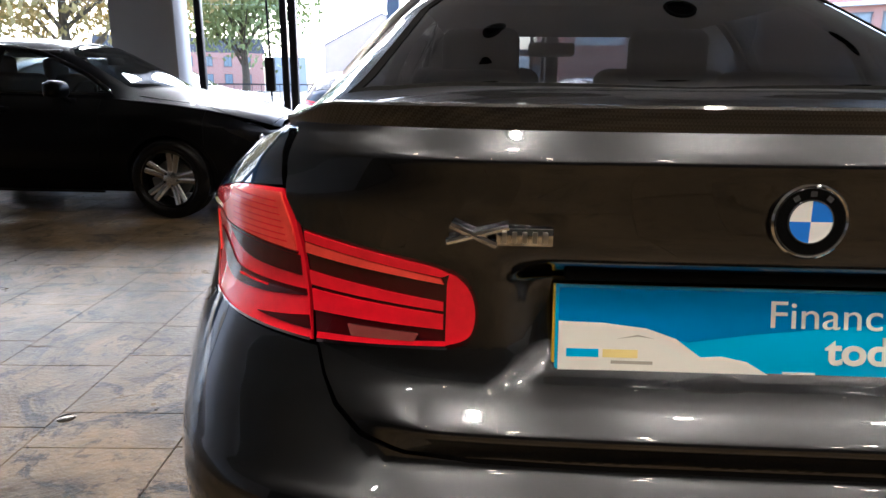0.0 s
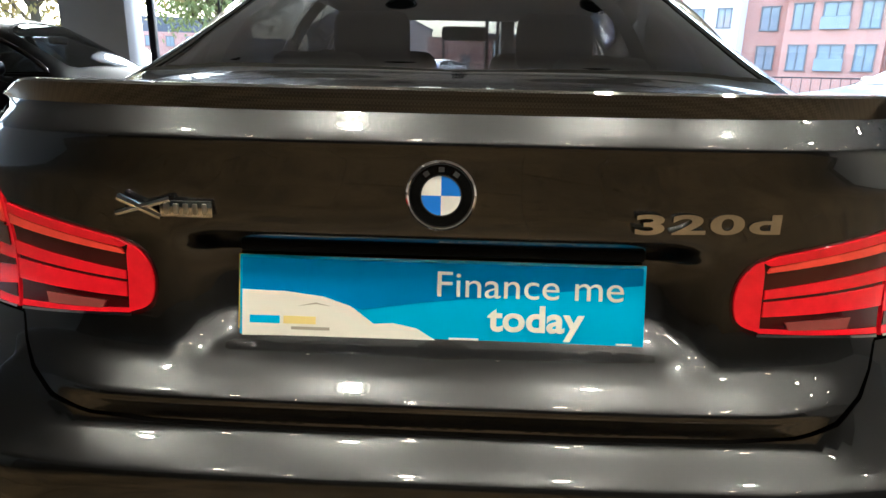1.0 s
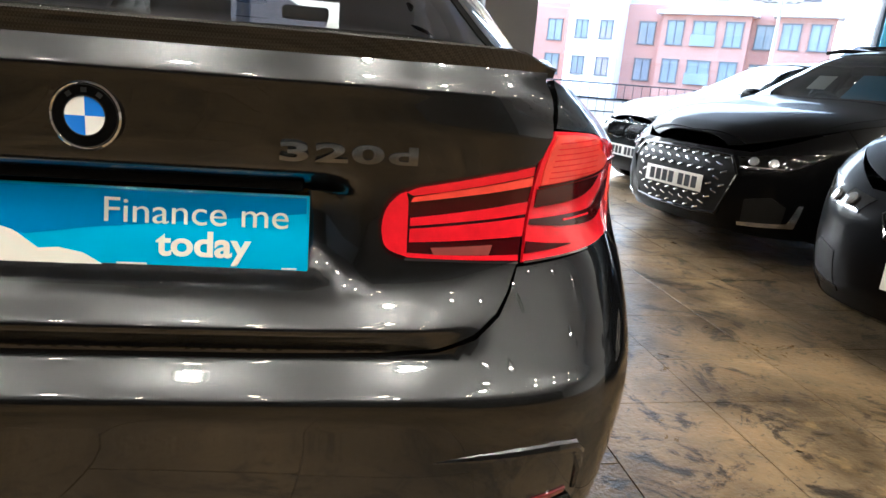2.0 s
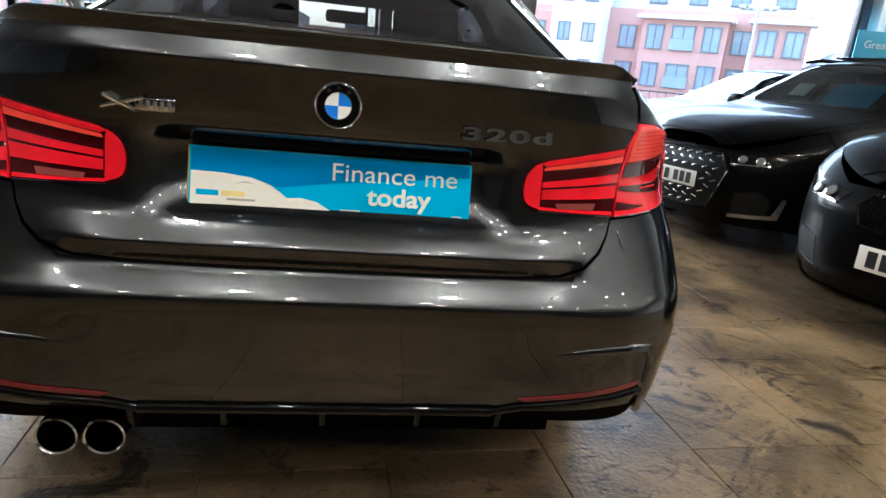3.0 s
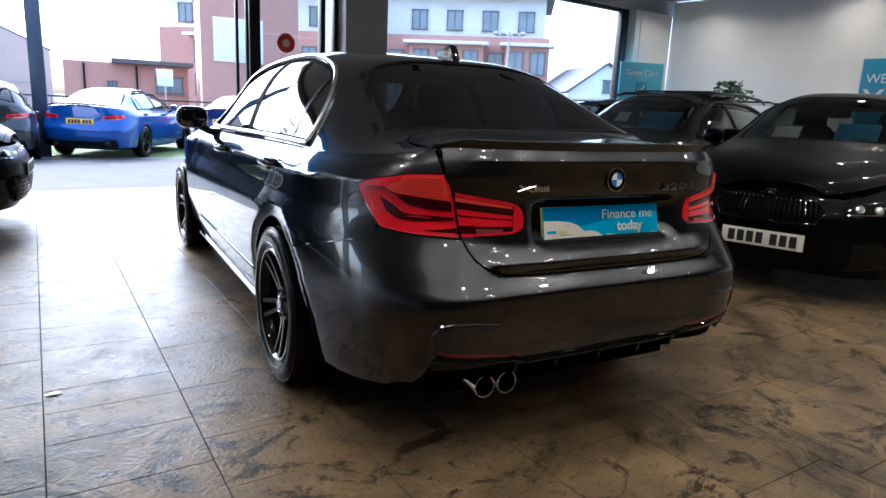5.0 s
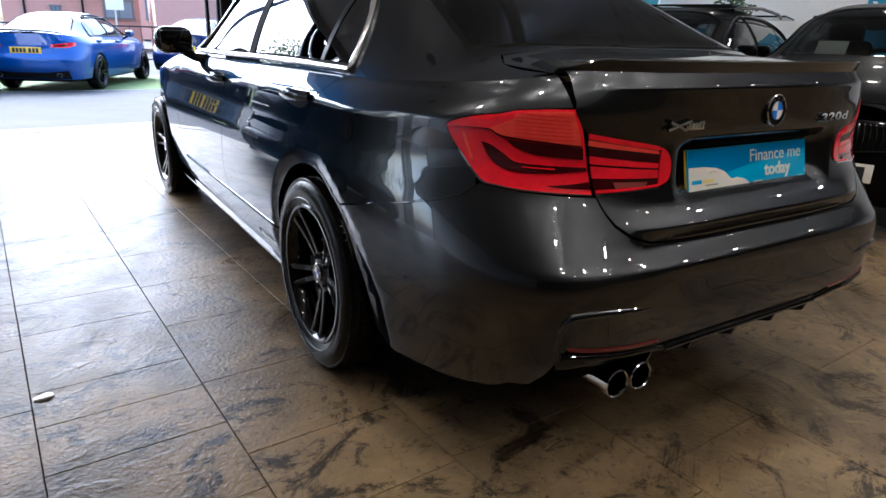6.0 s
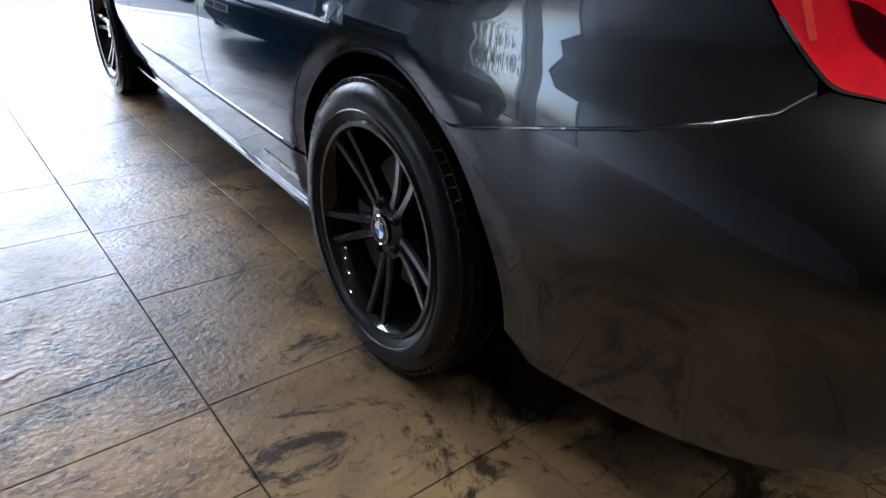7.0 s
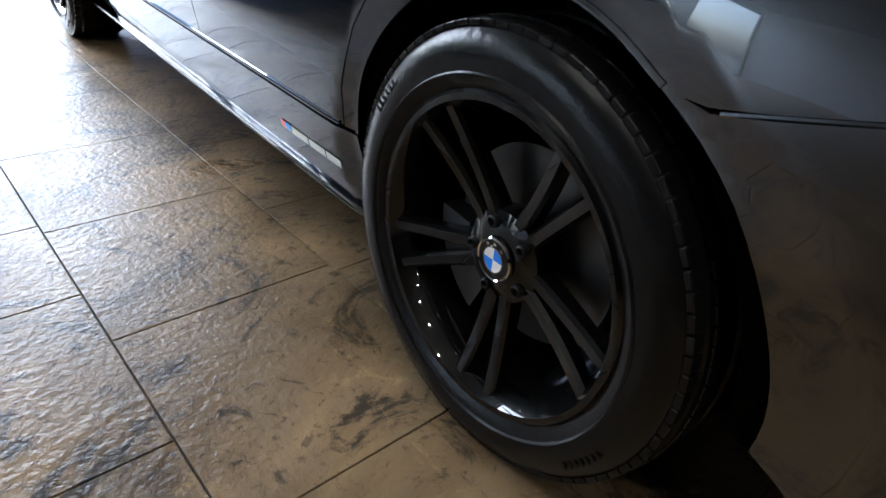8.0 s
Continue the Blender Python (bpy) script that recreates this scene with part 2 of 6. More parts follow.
BLACK_PAINT.node_tree.nodes["Principled BSDF"].inputs["Coat IOR"].default_value = 1.33


# ---- mesh helpers ----
def ob_mesh(name, me, material, parent=None, label="", m=None):
    ob = new(name, me)
    if material:
        me.materials.append(material)
    if parent is not None:
        ob.parent = parent
    if m is not None:
        ob.matrix_basis = m
    if label:
        ob["label"] = label
    return ob


def part(name, bm, material, parent=None, label="", smooth=True, m=None):
    me = bpy.data.meshes.new(name)
    bmesh.ops.recalc_face_normals(bm, faces=bm.faces)
    bm.to_mesh(me)
    bm.free()
    if smooth:
        me.polygons.foreach_set("use_smooth", [True] * len(me.polygons))
        me.set_sharp_from_angle(angle=radians(35))
    return ob_mesh(name, me, material, parent, label, m)


def box(cx, cy, cz, sx, sy, sz, bevel=0.0, seg=2, m=None):
    bm = bmesh.new()
    bmesh.ops.create_cube(bm, size=1)
    bmesh.ops.scale(bm, vec=(sx, sy, sz), verts=bm.verts)
    if bevel:
        bmesh.ops.bevel(bm, geom=bm.edges[:], offset=min(bevel, 0.45 * min(sx, sy, sz)), segments=seg, affect="EDGES", profile=0.5)
    bmesh.ops.translate(bm, vec=(cx, cy, cz), verts=bm.verts)
    if m is not None:
        bmesh.ops.transform(bm, matrix=m, verts=bm.verts)
    return bm


def join(*bms):
    out = bms[0]
    for b in bms[1:]:
        me = bpy.data.meshes.new("tmp")
        b.to_mesh(me)
        b.free()
        out.from_mesh(me)
        bpy.data.meshes.remove(me)
    return out


def lathe(profile, seg=48, axis="x", m=None, caps=True):
    """Turns (along, radius) points round an axis."""
    bm = bmesh.new()
    rings = []
    for a, r in profile:
        ring = []
        for i in range(seg):
            th = 2 * math.pi * i / seg
            c, s = r * math.cos(th), r * math.sin(th)
            ring.append(bm.verts.new({"x": (a, c, s), "y": (c, a, s), "z": (c, s, a)}[axis]))
        rings.append(ring)
    for p, q in zip(rings, rings[1:]):
        for i in range(seg):
            j = (i + 1) % seg
            bm.faces.new((p[i], p[j], q[j], q[i]))
    for ring in (rings[0], rings[-1]) if caps else ():
        bm.faces.new(ring)
    if m is not None:
        bmesh.ops.transform(bm, matrix=m, verts=bm.verts)
    return bm


def prism(poly, z0, z1, m=None, bevel=0.0):
    """A plate from an outline in x, y between two heights."""
    bm = bmesh.new()
    lo = [bm.verts.new((x, y, z0)) for x, y in poly]
    hi = [bm.verts.new((x, y, z1)) for x, y in poly]
    bm.faces.new(lo[::-1])
    top = bm.faces.new(hi)
    for i in range(len(poly)):
        j = (i + 1) % len(poly)
        bm.faces.new((lo[i], lo[j], hi[j], hi[i]))
    if bevel:
        bmesh.ops.bevel(bm, geom=list(top.edges), offset=bevel, segments=2, affect="EDGES", profile=0.5)
    if m is not None:
        bmesh.ops.transform(bm, matrix=m, verts=bm.verts)
    return bm


def tube(path, r, seg=10, closed=False, flat=1.0):
    """A round bar along points; flat squeezes it upright."""
    bm = bmesh.new()
    pts = [Vector(p) for p in path]
    rings = []
    for i, p in enumerate(pts):
        a = pts[i - 1] if i or closed else p
        b = pts[(i + 1) % len(pts)] if i < len(pts) - 1 or closed else p
        d = (b - a).normalized()
        up = Vector((0, 0, 1)) if abs(d.z) < 0.9 else Vector((0, 1, 0))
        e = d.cross(up).normalized()
        f = e.cross(d).normalized()
        rr = r[i] if isinstance(r, (list, tuple)) else r
        rings.append([bm.verts.new(p + rr * (math.cos(2 * math.pi * k / seg) * e + flat * math.sin(2 * math.pi * k / seg) * f)) for k in range(seg)])
    n = len(rings)
    for i in range(n if closed else n - 1):
        p, q = rings[i], rings[(i + 1) % n]
        for k in range(seg):
            bm.faces.new((p[k], p[(k + 1) % seg], q[(k + 1) % seg], q[k]))
    if not closed:
        bm.faces.new(rings[0])
        bm.faces.new(rings[-1])
    return bm


def text_part(name, words, size, depth, material, parent, m, label="", align="LEFT", spacing=1.0, sx=1.0, offset=0.0):
    cu = bpy.data.curves.new(name, "FONT")
    cu.body, cu.size, cu.extrude, cu.align_x, cu.space_character, cu.offset = words, size, depth, align, spacing, offset
    tmp = new("tmp_text", cu)
    bpy.context.view_layer.update()
    me = bpy.data.meshes.new_from_object(tmp.evaluated_get(bpy.context.evaluated_depsgraph_get()))
    bpy.data.objects.remove(tmp)
    me.materials.clear()
    me.transform(Matrix.Diagonal((sx, 1, 1, 1)))
    return ob_mesh(name, me, material, parent, label, m)


def empty(name, m, label, category, group=""):
    ob = new(name)
    ob.empty_display_size = 0.2
    ob.matrix_basis = m
    return tagged(ob, label, category, group)


def curve(table):
    """A smooth function through (t, value) rows that does not overshoot."""
    t, v = np.array([r[0] for r in table], float), np.array([r[1] for r in table], float)
    h, d = np.diff(t), np.diff(v) / np.diff(t)
    g = np.zeros(len(t))
    for i in range(1, len(t) - 1):
        if d[i - 1] * d[i] > 0:
            w1, w2 = 2 * h[i] + h[i - 1], h[i] + 2 * h[i - 1]
            g[i] = (w1 + w2) / (w1 / d[i - 1] + w2 / d[i])
    g[0], g[-1] = d[0], d[-1]

    def f(x):
        x = np.clip(np.asarray(x, float), t[0], t[-1])
        i = np.clip(np.searchsorted(t, x) - 1, 0, len(h) - 1)
        u = (x - t[i]) / h[i]
        return (2 * u**3 - 3 * u**2 + 1) * v[i] + (u**3 - 2 * u**2 + u) * h[i] * g[i] + (3 * u**2 - 2 * u**3) * v[i + 1] + (u**3 - u**2) * h[i] * g[i + 1]

    return f


def inside(px, py, poly):
    poly = np.asarray(poly)
    x0, y0 = poly[:, 0], poly[:, 1]
    x1, y1 = np.roll(x0, -1), np.roll(y0, -1)
    px, py = np.asarray(px)[:, None], np.asarray(py)[:, None]
    dy = np.where(y1 == y0, 1e-12, y1 - y0)
    hit = ((y0 > py) != (y1 > py)) & (px < (x1 - x0) * (py - y0) / dy + x0)
    return hit.sum(1) % 2 == 1


def dense(poly, step):
    out = []
    for a, b in zip(poly, list(poly[1:]) + [poly[0]]):
        k = max(1, int(math.hypot(b[0] - a[0], b[1] - a[1]) / step + 0.999))
        out += [(a[0] + (b[0] - a[0]) * i / k, a[1] + (b[1] - a[1]) * i / k) for i in range(k)]
    return out


def smooth01(x):
    x = np.clip(x, 0, 1)
    return x * x * (3 - 2 * x)


from mathutils.geometry import delaunay_2d_cdt


class Skin:
    """The outer surface of a car, from which its panels are cut. Local axes: y ahead from the tail, x to its right, z up.
    The lower sheet (s, z) runs round tail, flanks and nose; the upper sheet (w, y) runs over deck, roof and bonnet."""

    def __init__(self, length, half, zc, zs, sec, rear_in, rear_out, front, corner_r=0.85, corner_f=0.9, p=4.0, pf=3.2, n=4.0, split=(0.40, 0.53), base=0.2, niche=((0, 0), (2, 0)), flares=(), crown=0.0):
        self.flares, self.crown = flares, crown
        self.p, self.cr = p, corner_r
        self.length, self.half, self.n, self.split, self.base = length, half, n, split, base
        self.zc, self.zs, self.sec = curve(zc), curve(zs), curve(sec)
        self.rear_in, self.rear_out, self.front, self.niche = curve(rear_in), curve(rear_out), curve(front), curve(niche)
        f = np.linspace(0, 1, 260) ** 2 * math.pi / 2
        xr, yr = half * np.sin(f) ** (2 / p), corner_r * (1 - np.cos(f))
        xf, yf = (half * np.sin(f) ** (2 / pf))[::-1], (length - corner_f * (1 - np.cos(f)))[::-1]
        ys = np.linspace(corner_r, length - corner_f, 60)[1:-1]
        self.X = np.concatenate([xr, np.full(len(ys), half), xf])
        self.Y = np.concatenate([yr, ys, yf])
        self.S = np.concatenate([[0], np.cumsum(np.hypot(np.diff(self.X), np.diff(self.Y)))])
        self.nr = len(xr)
        xi = np.linspace(0, 1, 400)
        self.xi, self.v = xi[::-1], (0.5 * (2 - xi - xi**n))[::-1]
        z = self.zs(self.Y)
        top = self.lower(self.S, z)
        o = np.argsort(top[:, 1])
        self.ty, self.tx = top[o, 1], top[o, 0]

    def lower(self, s, z):
        s, z = np.asarray(s, float), np.asarray(z, float)
        a = np.abs(s)
        X, Y = np.interp(a, self.S, self.X), np.interp(a, self.S, self.Y)
        t = (z - self.base) / (self.zs(Y) - self.base)
        x = X * self.sec(t)
        for cy, cz, r in self.flares:  # flange that dips towards the edge of a wheel arch
            x = x - 0.012 * np.clip(1.1 - (np.hypot(Y - cy, z - cz) - r) / 0.05, 0, 1)
        ax = np.abs(x)
        k = smooth01((ax - self.split[0]) / (self.split[1] - self.split[0]))
        rel = (1 - k) * self.rear_in(z) + k * self.rear_out(z) + (1 - smooth01((ax - 0.264) / 0.085)) * self.niche(z)
        y = Y + rel * np.clip(1 - Y / 0.5, 0, 1) ** 2 - self.front(z) * np.clip(1 - (self.length - Y) / 0.7, 0, 1) ** 2
        q = np.clip(X / self.half, 0, 1)
        square = self.cr * (np.sqrt(1 - np.minimum(q**self.p, 1)) - np.sqrt(1 - np.minimum(q**7.5, 1)))
        y = y + square * (1 - smooth01((z - 0.55) / 0.3)) * (Y < self.cr)
        return np.stack([np.sign(s + 1e-12) * x, y, z], -1)

    def full(self, y):
        """How square the glasshouse is across, along the car."""
        return self.n + self.crown * smooth01((np.asarray(y, float) - 1.0) / 0.6) * (1 - smooth01((np.asarray(y, float) - 2.5) / 0.8))

    def xs(self, y):
        return np.maximum(np.interp(y, self.ty, self.tx), 0.02)

    def upper(self, w, y):
        w, y = np.asarray(w, float), np.asarray(y, float)
        xi = np.interp(1 - np.abs(w), self.v, self.xi)
        h = 1 - xi ** self.full(y)
        z = self.zs(y) + (self.zc(y) - self.zs(y)) * h
        return np.stack([np.sign(w + 1e-12) * xi * self.xs(y), y, z], -1)

    # places on the sheets
    def bx(self, x, z):
        zsr = self.zs(0.1)
        t = (z - self.base) / (zsr - self.base)
        a = np.interp(abs(x) / float(self.sec(t)), self.X[: self.nr], self.S[: self.nr])
        return (math.copysign(float(a), x), z)

    def fx(self, x, z):
        t = (z - self.base) / (self.zs(self.length - 0.2) - self.base)
        a = np.interp(-abs(x) / float(self.sec(t)), -self.X[self.nr + 58 :], self.S[self.nr + 58 :])
        return (math.copysign(float(a), x), z)

    def sy(self, y, z, side=-1):
        return (side * float(np.interp(y, self.Y, self.S)), z)

    def uxy(self, x, y):
        xi = min(abs(x) / float(self.xs(y)), 1)
        return (math.copysign(1 - 0.5 * (2 - xi - xi**self.n), x), y)

    def uyz(self, y, z, side=-1):
        h = min(max((z - float(self.zs(y))) / (float(self.zc(y)) - float(self.zs(y))), 0), 1)
        xi = (1 - h) ** (1 / float(self.full(y)))
        return (side * (1 - 0.5 * (2 - xi - xi**self.n)), y)

    def normals(self, f, a, b):
        e = 2e-3
        n = np.cross(f(a + e, b) - f(a - e, b), f(a, b + e) - f(a, b - e))
        n /= np.linalg.norm(n, axis=1, keepdims=True) + 1e-12
        p = f(a, b)
        c = np.stack([np.zeros(len(p)), np.clip(p[:, 1], 0.8, self.length - 0.8), np.full(len(p), 0.55)], -1)
        return n * np.where(((p - c) * n).sum(1) < 0, -1, 1)[:, None]

    def panel(self, name, sheet, outline, material, parent, holes=(), off=0.0, step=0.03, rim=0.012, label="", rows=()):
        f = self.lower if sheet == "low" else self.upper
        loops = [dense(outline, step)] + [dense(h, step) for h in holes]
        pts, edges = [], []
        for lp in loops:
            k = len(pts)
            pts += lp
            edges += [(k + i, k + (i + 1) % len(lp)) for i in range(len(lp))]
        P = np.array(pts)
        lo, hi = P.min(0), P.max(0)
        g = np.array([(x, y) for x in np.arange(lo[0] + step / 2, hi[0], step) for y in np.arange(lo[1] + step / 2, hi[1], step)])
        if rows and len(g):
            g = g[np.min(np.abs(g[:, 1:2] - np.array([rows])), axis=1) > 0.6 * step]
        for z in rows:
            g = np.concatenate([g, [(x, z) for x in np.arange(lo[0] + step / 3, hi[0], step)]])
        if len(g):
            g = g[inside(g[:, 0], g[:, 1], outline)]
        if len(g):
            d = np.min(np.hypot(g[:, None, 0] - P[None, :, 0], g[:, None, 1] - P[None, :, 1]), axis=1)
            g = g[d > (0.25 if rows else 0.55) * step]
            pts += [tuple(q) for q in g]
        r = delaunay_2d_cdt([Vector(q) for q in pts], edges, [], 0, 1e-6)
        vs, tris = np.array([tuple(v) for v in r[0]]), [tuple(t) for t in r[2]]
        T = np.array(tris)
        cen = vs[T].mean(1)
        keep = inside(cen[:, 0], cen[:, 1], outline)
        for h in holes:
            keep &= ~inside(cen[:, 0], cen[:, 1], h)
        used, T = np.unique(T[keep], return_inverse=True)
        T = T.reshape(-1, 3)
        vs = vs[used]
        nor = self.normals(f, vs[:, 0], vs[:, 1])
        pos = f(vs[:, 0], vs[:, 1]) + off * nor
        flip = (np.cross(pos[T[:, 1]] - pos[T[:, 0]], pos[T[:, 2]] - pos[T[:, 0]]) * nor[T[:, 0]]).sum(1) < 0
        T[flip] = T[flip][:, [0, 2, 1]]
        faces = [tuple(q) for q in T.tolist()]
        V, Nn = pos.tolist(), nor.tolist()
        if rim:
            count = {e for a, b, c in faces for e in ((a, b), (b, c), (c, a))}
            E = np.array([e for e in count if (e[1], e[0]) not in count])
            E = E[np.lexsort((E[:, 1], E[:, 0]))]
            A, B = E[:, 0], E[:, 1]
            out = np.cross(pos[B] - pos[A], nor[A])
            out /= np.linalg.norm(out, axis=1, keepdims=True) + 1e-12
            quad = np.stack([pos[A], pos[B], pos[B] - rim * nor[B], pos[A] - rim * nor[A]], 1)
            k = len(V)
            V += quad.reshape(-1, 3).tolist()
            Nn += np.repeat(out, 4, axis=0).tolist()
            faces += [(k + 4 * i + 1, k + 4 * i, k + 4 * i + 3, k + 4 * i + 2) for i in range(len(E))]
        me = bpy.data.meshes.new(name)
        me.from_pydata(V, [], faces)
        me.polygons.foreach_set("use_smooth", [True] * len(me.polygons))
        me.normals_split_custom_set_from_vertices(Nn)
        return ob_mesh(name, me, material, parent, label)

    def ring(self, name, sheet, outer, inner, material, parent, off=0.003, step=0.03, label=""):
        return self.panel(name, sheet, outer, material, parent, [inner], off, step, 0.006, label)


def mirror(poly):
    return [(-a, b) for a, b in poly]


def arc(cy, cz, r, a0, a1, n=24):
    return [(cy + r * math.cos(radians(a0 + (a1 - a0) * i / n)), cz + r * math.sin(radians(a0 + (a1 - a0) * i / n))) for i in range(n + 1)]


def soften(poly, n=5, corner=48):
    """Rounds a closed outline through its points; turns sharper than the corner angle stay sharp."""
    P = [Vector(p) for p in poly]
    m, out = len(P), []
    turn = [(P[i] - P[i - 1]).angle(P[(i + 1) % m] - P[i]) > radians(corner) for i in range(m)]
    for i in range(m):
        a, b = P[i], P[(i + 1) % m]
        ta = (b - a) if turn[i] else (b - P[i - 1]) / 2
        tb = (b - a) if turn[(i + 1) % m] else (P[(i + 2) % m] - a) / 2
        cap = (b - a).length
        ta, tb = [v.normalized() * min(v.length, 1.2 * cap) for v in (ta, tb)]
        for k in range(n):
            u = k / n
            out.append(tuple((2 * u**3 - 3 * u**2 + 1) * a + (u**3 - 2 * u**2 + u) * ta + (3 * u**2 - 2 * u**3) * b + (u**3 - u**2) * tb))
    return out


def shrink(poly, d):
    """The outline moved inwards by d along its own sides."""
    area = sum(a[0] * b[1] - b[0] * a[1] for a, b in zip(poly, poly[1:] + poly[:1]))
    sg, out, n = (1 if area > 0 else -1), [], len(poly)
    for i in range(n):
        a, b, c = Vector(poly[i - 1]), Vector(poly[i]), Vector(poly[(i + 1) % n])
        u, v = (b - a).normalized(), (c - b).normalized()
        m = Vector((-(u.y + v.y), u.x + v.x))
        m = m.normalized() / max(0.5, m.length / 2) if m.length > 1e-6 else Vector((-u.y, u.x))
        out.append((b.x + sg * d * m.x, b.y + sg * d * m.y))
    return out


# ---- wheels ----
def roundel(name, r, parent, m, ring_mat=None, label="round enamel badge with blue and white quarters"):
    """A badge that faces -x: bright rim, black band, quartered disc."""
    base = part(name, lathe([(0, 0.001), (0, r), (-0.004, r), (-0.006, 0.95 * r), (-0.004, 0.9 * r), (-0.004, 0.001)], 40), ring_mat or CHROME, parent, label, m=m)
    part("black_band", lathe([(-0.0030, 0.89 * r), (-0.0050, 0.88 * r), (-0.0050, 0.60 * r), (-0.0030, 0.59 * r)], 40, caps=False), GLOSS_BLACK, base)
    part("inner_rim", lathe([(-0.0045, 0.60 * r), (-0.0062, 0.585 * r), (-0.0062, 0.555 * r), (-0.0045, 0.54 * r)], 40, caps=False), ring_mat or CHROME, base)
    for a in (55, 90, 125):
        part("ring_mark", box(0, 0, 0.735 * r, 0.0012, 0.16 * r, 0.14 * r, m=Matrix.Translation((-0.0052, 0, 0)) @ Matrix.Rotation(radians(a - 90), 4, "X")), ring_mat or CHROME, base, smooth=False)
    for k in range(4):
        pts = [(0, 0)] + [(0.55 * r * math.cos(radians(90 * k + 7.5 * i)), 0.55 * r * math.sin(radians(90 * k + 7.5 * i))) for i in range(13)]
        part("quarter", prism(pts, 0.0044, 0.0052, Matrix.Rotation(radians(-90), 4, "Y")), BADGE_BLUE if k % 2 else WHITE_GLOSS, base)
    return base


def spoke_bm(a, r0, r1, o0, o1, w0, w1, x0, x1, depth):
    """One arm from the hub out to the rim; it leans by o0..o1 off its ray."""
    bm = bmesh.new()
    rows = []
    for k in range(7):
        t = k / 6
        r, o, w = r0 + (r1 - r0) * t, o0 + (o1 - o0) * t**1.3, (w0 + (w1 - w0) * t) / 2
        x = x0 + (x1 - x0) * t**1.6
        d = depth * (1 - 0.3 * t)
        rows.append([bm.verts.new((xx, oo, r)) for xx, oo in ((x + d, o - w), (x + 0.006, o - w), (x, o - 0.6 * w), (x, o + 0.6 * w), (x + 0.006, o + w), (x + d, o + w))])
    for p, q in zip(rows, rows[1:]):
        for i in range(6):
            j = (i + 1) % 6
            bm.faces.new((p[i], p[j], q[j], q[i]))
    bm.faces.new(rows[0])
    bm.faces.new(rows[-1])
    bmesh.ops.rotate(bm, cent=(0, 0, 0), matrix=Matrix.Rotation(a, 3, "X"), verts=bm.verts)
    return bm


def build_wheel(car, m, R, rim, width, spokes, twin, sw, spoke_mat, barrel_mat, badge=True, turn=0.0, disc=True, tread=False):
    """A wheel whose outer face looks to -x: rim barrel with tyre, arms, hub, badge, bolts, disc and caliper."""
    h = width / 2
    wheel = part("wheel", lathe([(-h + 0.002, rim + 0.012), (-h - 0.004, rim + 0.006), (-h - 0.003, rim - 0.003), (-h + 0.012, rim - 0.012), (-h + 0.05, rim - 0.022), (h - 0.03, rim - 0.028), (h - 0.004, rim + 0.01)], 64, caps=False), barrel_mat, car, m=m)
    prof = [(-h + 0.004, rim + 0.004), (-h - 0.004, rim + 0.018), (-h - 0.010, rim + 0.3 * (R - rim)), (-h - 0.011, rim + 0.55 * (R - rim)), (-h - 0.004, R - 0.022), (-h + 0.012, R - 0.008), (-h + 0.03, R - 0.002), (-h + 0.034, R - 0.009), (-h + 0.042, R - 0.009), (-h + 0.046, R - 0.001),
            (-0.03, R), (-0.026, R - 0.008), (-0.018, R - 0.008), (-0.014, R), (0.014, R), (0.018, R - 0.008), (0.026, R - 0.008), (0.03, R), (h - 0.03, R - 0.002), (h - 0.005, R - 0.02), (h + 0.008, rim + 0.5 * (R - rim)), (h - 0.004, rim + 0.004)]
    part("tyre", lathe(prof, 96, caps=False), RUBBER, wheel, "black road tyre")
    # two fine raised rings on the side wall
    part("sidewall_ring", lathe([(-h - 0.0095, rim + 0.028), (-h - 0.0125, rim + 0.031), (-h - 0.0095, rim + 0.034)], 64, caps=False), RUBBER, wheel)
    if tread:
        # shoulder blocks cut across the tread, and worn raised marks on the side wall
        rows = [box(x, 0.0, z, 0.034, 0.0222, 0.010, 0.0015, 1, Matrix.Rotation(2 * math.pi * k / 84, 4, "X")) for x, z in ((-h + 0.021, R - 0.0092), (-0.058, R - 0.0042)) for k in range(84)]
        part("tread", join(*rows), RUBBER, wheel)["kind"] = "stuff"
        rows = [box(-h - 0.0108, 0.0, rim + rad * (R - rim), 0.0016, 0.0052, 0.011, 0.0, 1, Matrix.Rotation(radians(a0 + 2.4 * k), 4, "X")) for a0, n, rad in ((35, 9, 0.50), (118, 7, 0.62), (205, 10, 0.50), (300, 6, 0.62)) for k in range(n)]
        part("sidewall_marking", join(*rows), RUBBER, wheel)["kind"] = "stuff"
    x0, x1 = -h + 0.038, -h + 0.006
    for k in range(spokes):
        a = turn + 2 * math.pi * k / spokes
        for o in (-1, 1) if twin else (0,):
            part("spoke", spoke_bm(a, 0.045, rim - 0.010, 0.013 * o, 0.034 * o, sw, sw * (0.95 if twin else 1.5), x0, x1, 0.032), spoke_mat, wheel)
    part("hub", lathe([(-h + 0.075, 0.001), (-h + 0.075, 0.072), (-h + 0.04, 0.070), (-h + 0.034, 0.055), (-h + 0.030, 0.04), (-h + 0.03, 0.001)], 40), spoke_mat, wheel)
    for k in range(5):
        a = turn + 2 * math.pi * (k + 0.5) / 5
        part("wheel_bolt", lathe([(-h + 0.055, 0.001), (-h + 0.055, 0.010), (-h + 0.028, 0.0095), (-h + 0.026, 0.007), (-h + 0.034, 0.005), (-h + 0.034, 0.001)], 10, m=Matrix.Translation((0, 0.055 * math.cos(a), 0.055 * math.sin(a)))), SATIN_BLACK, wheel)
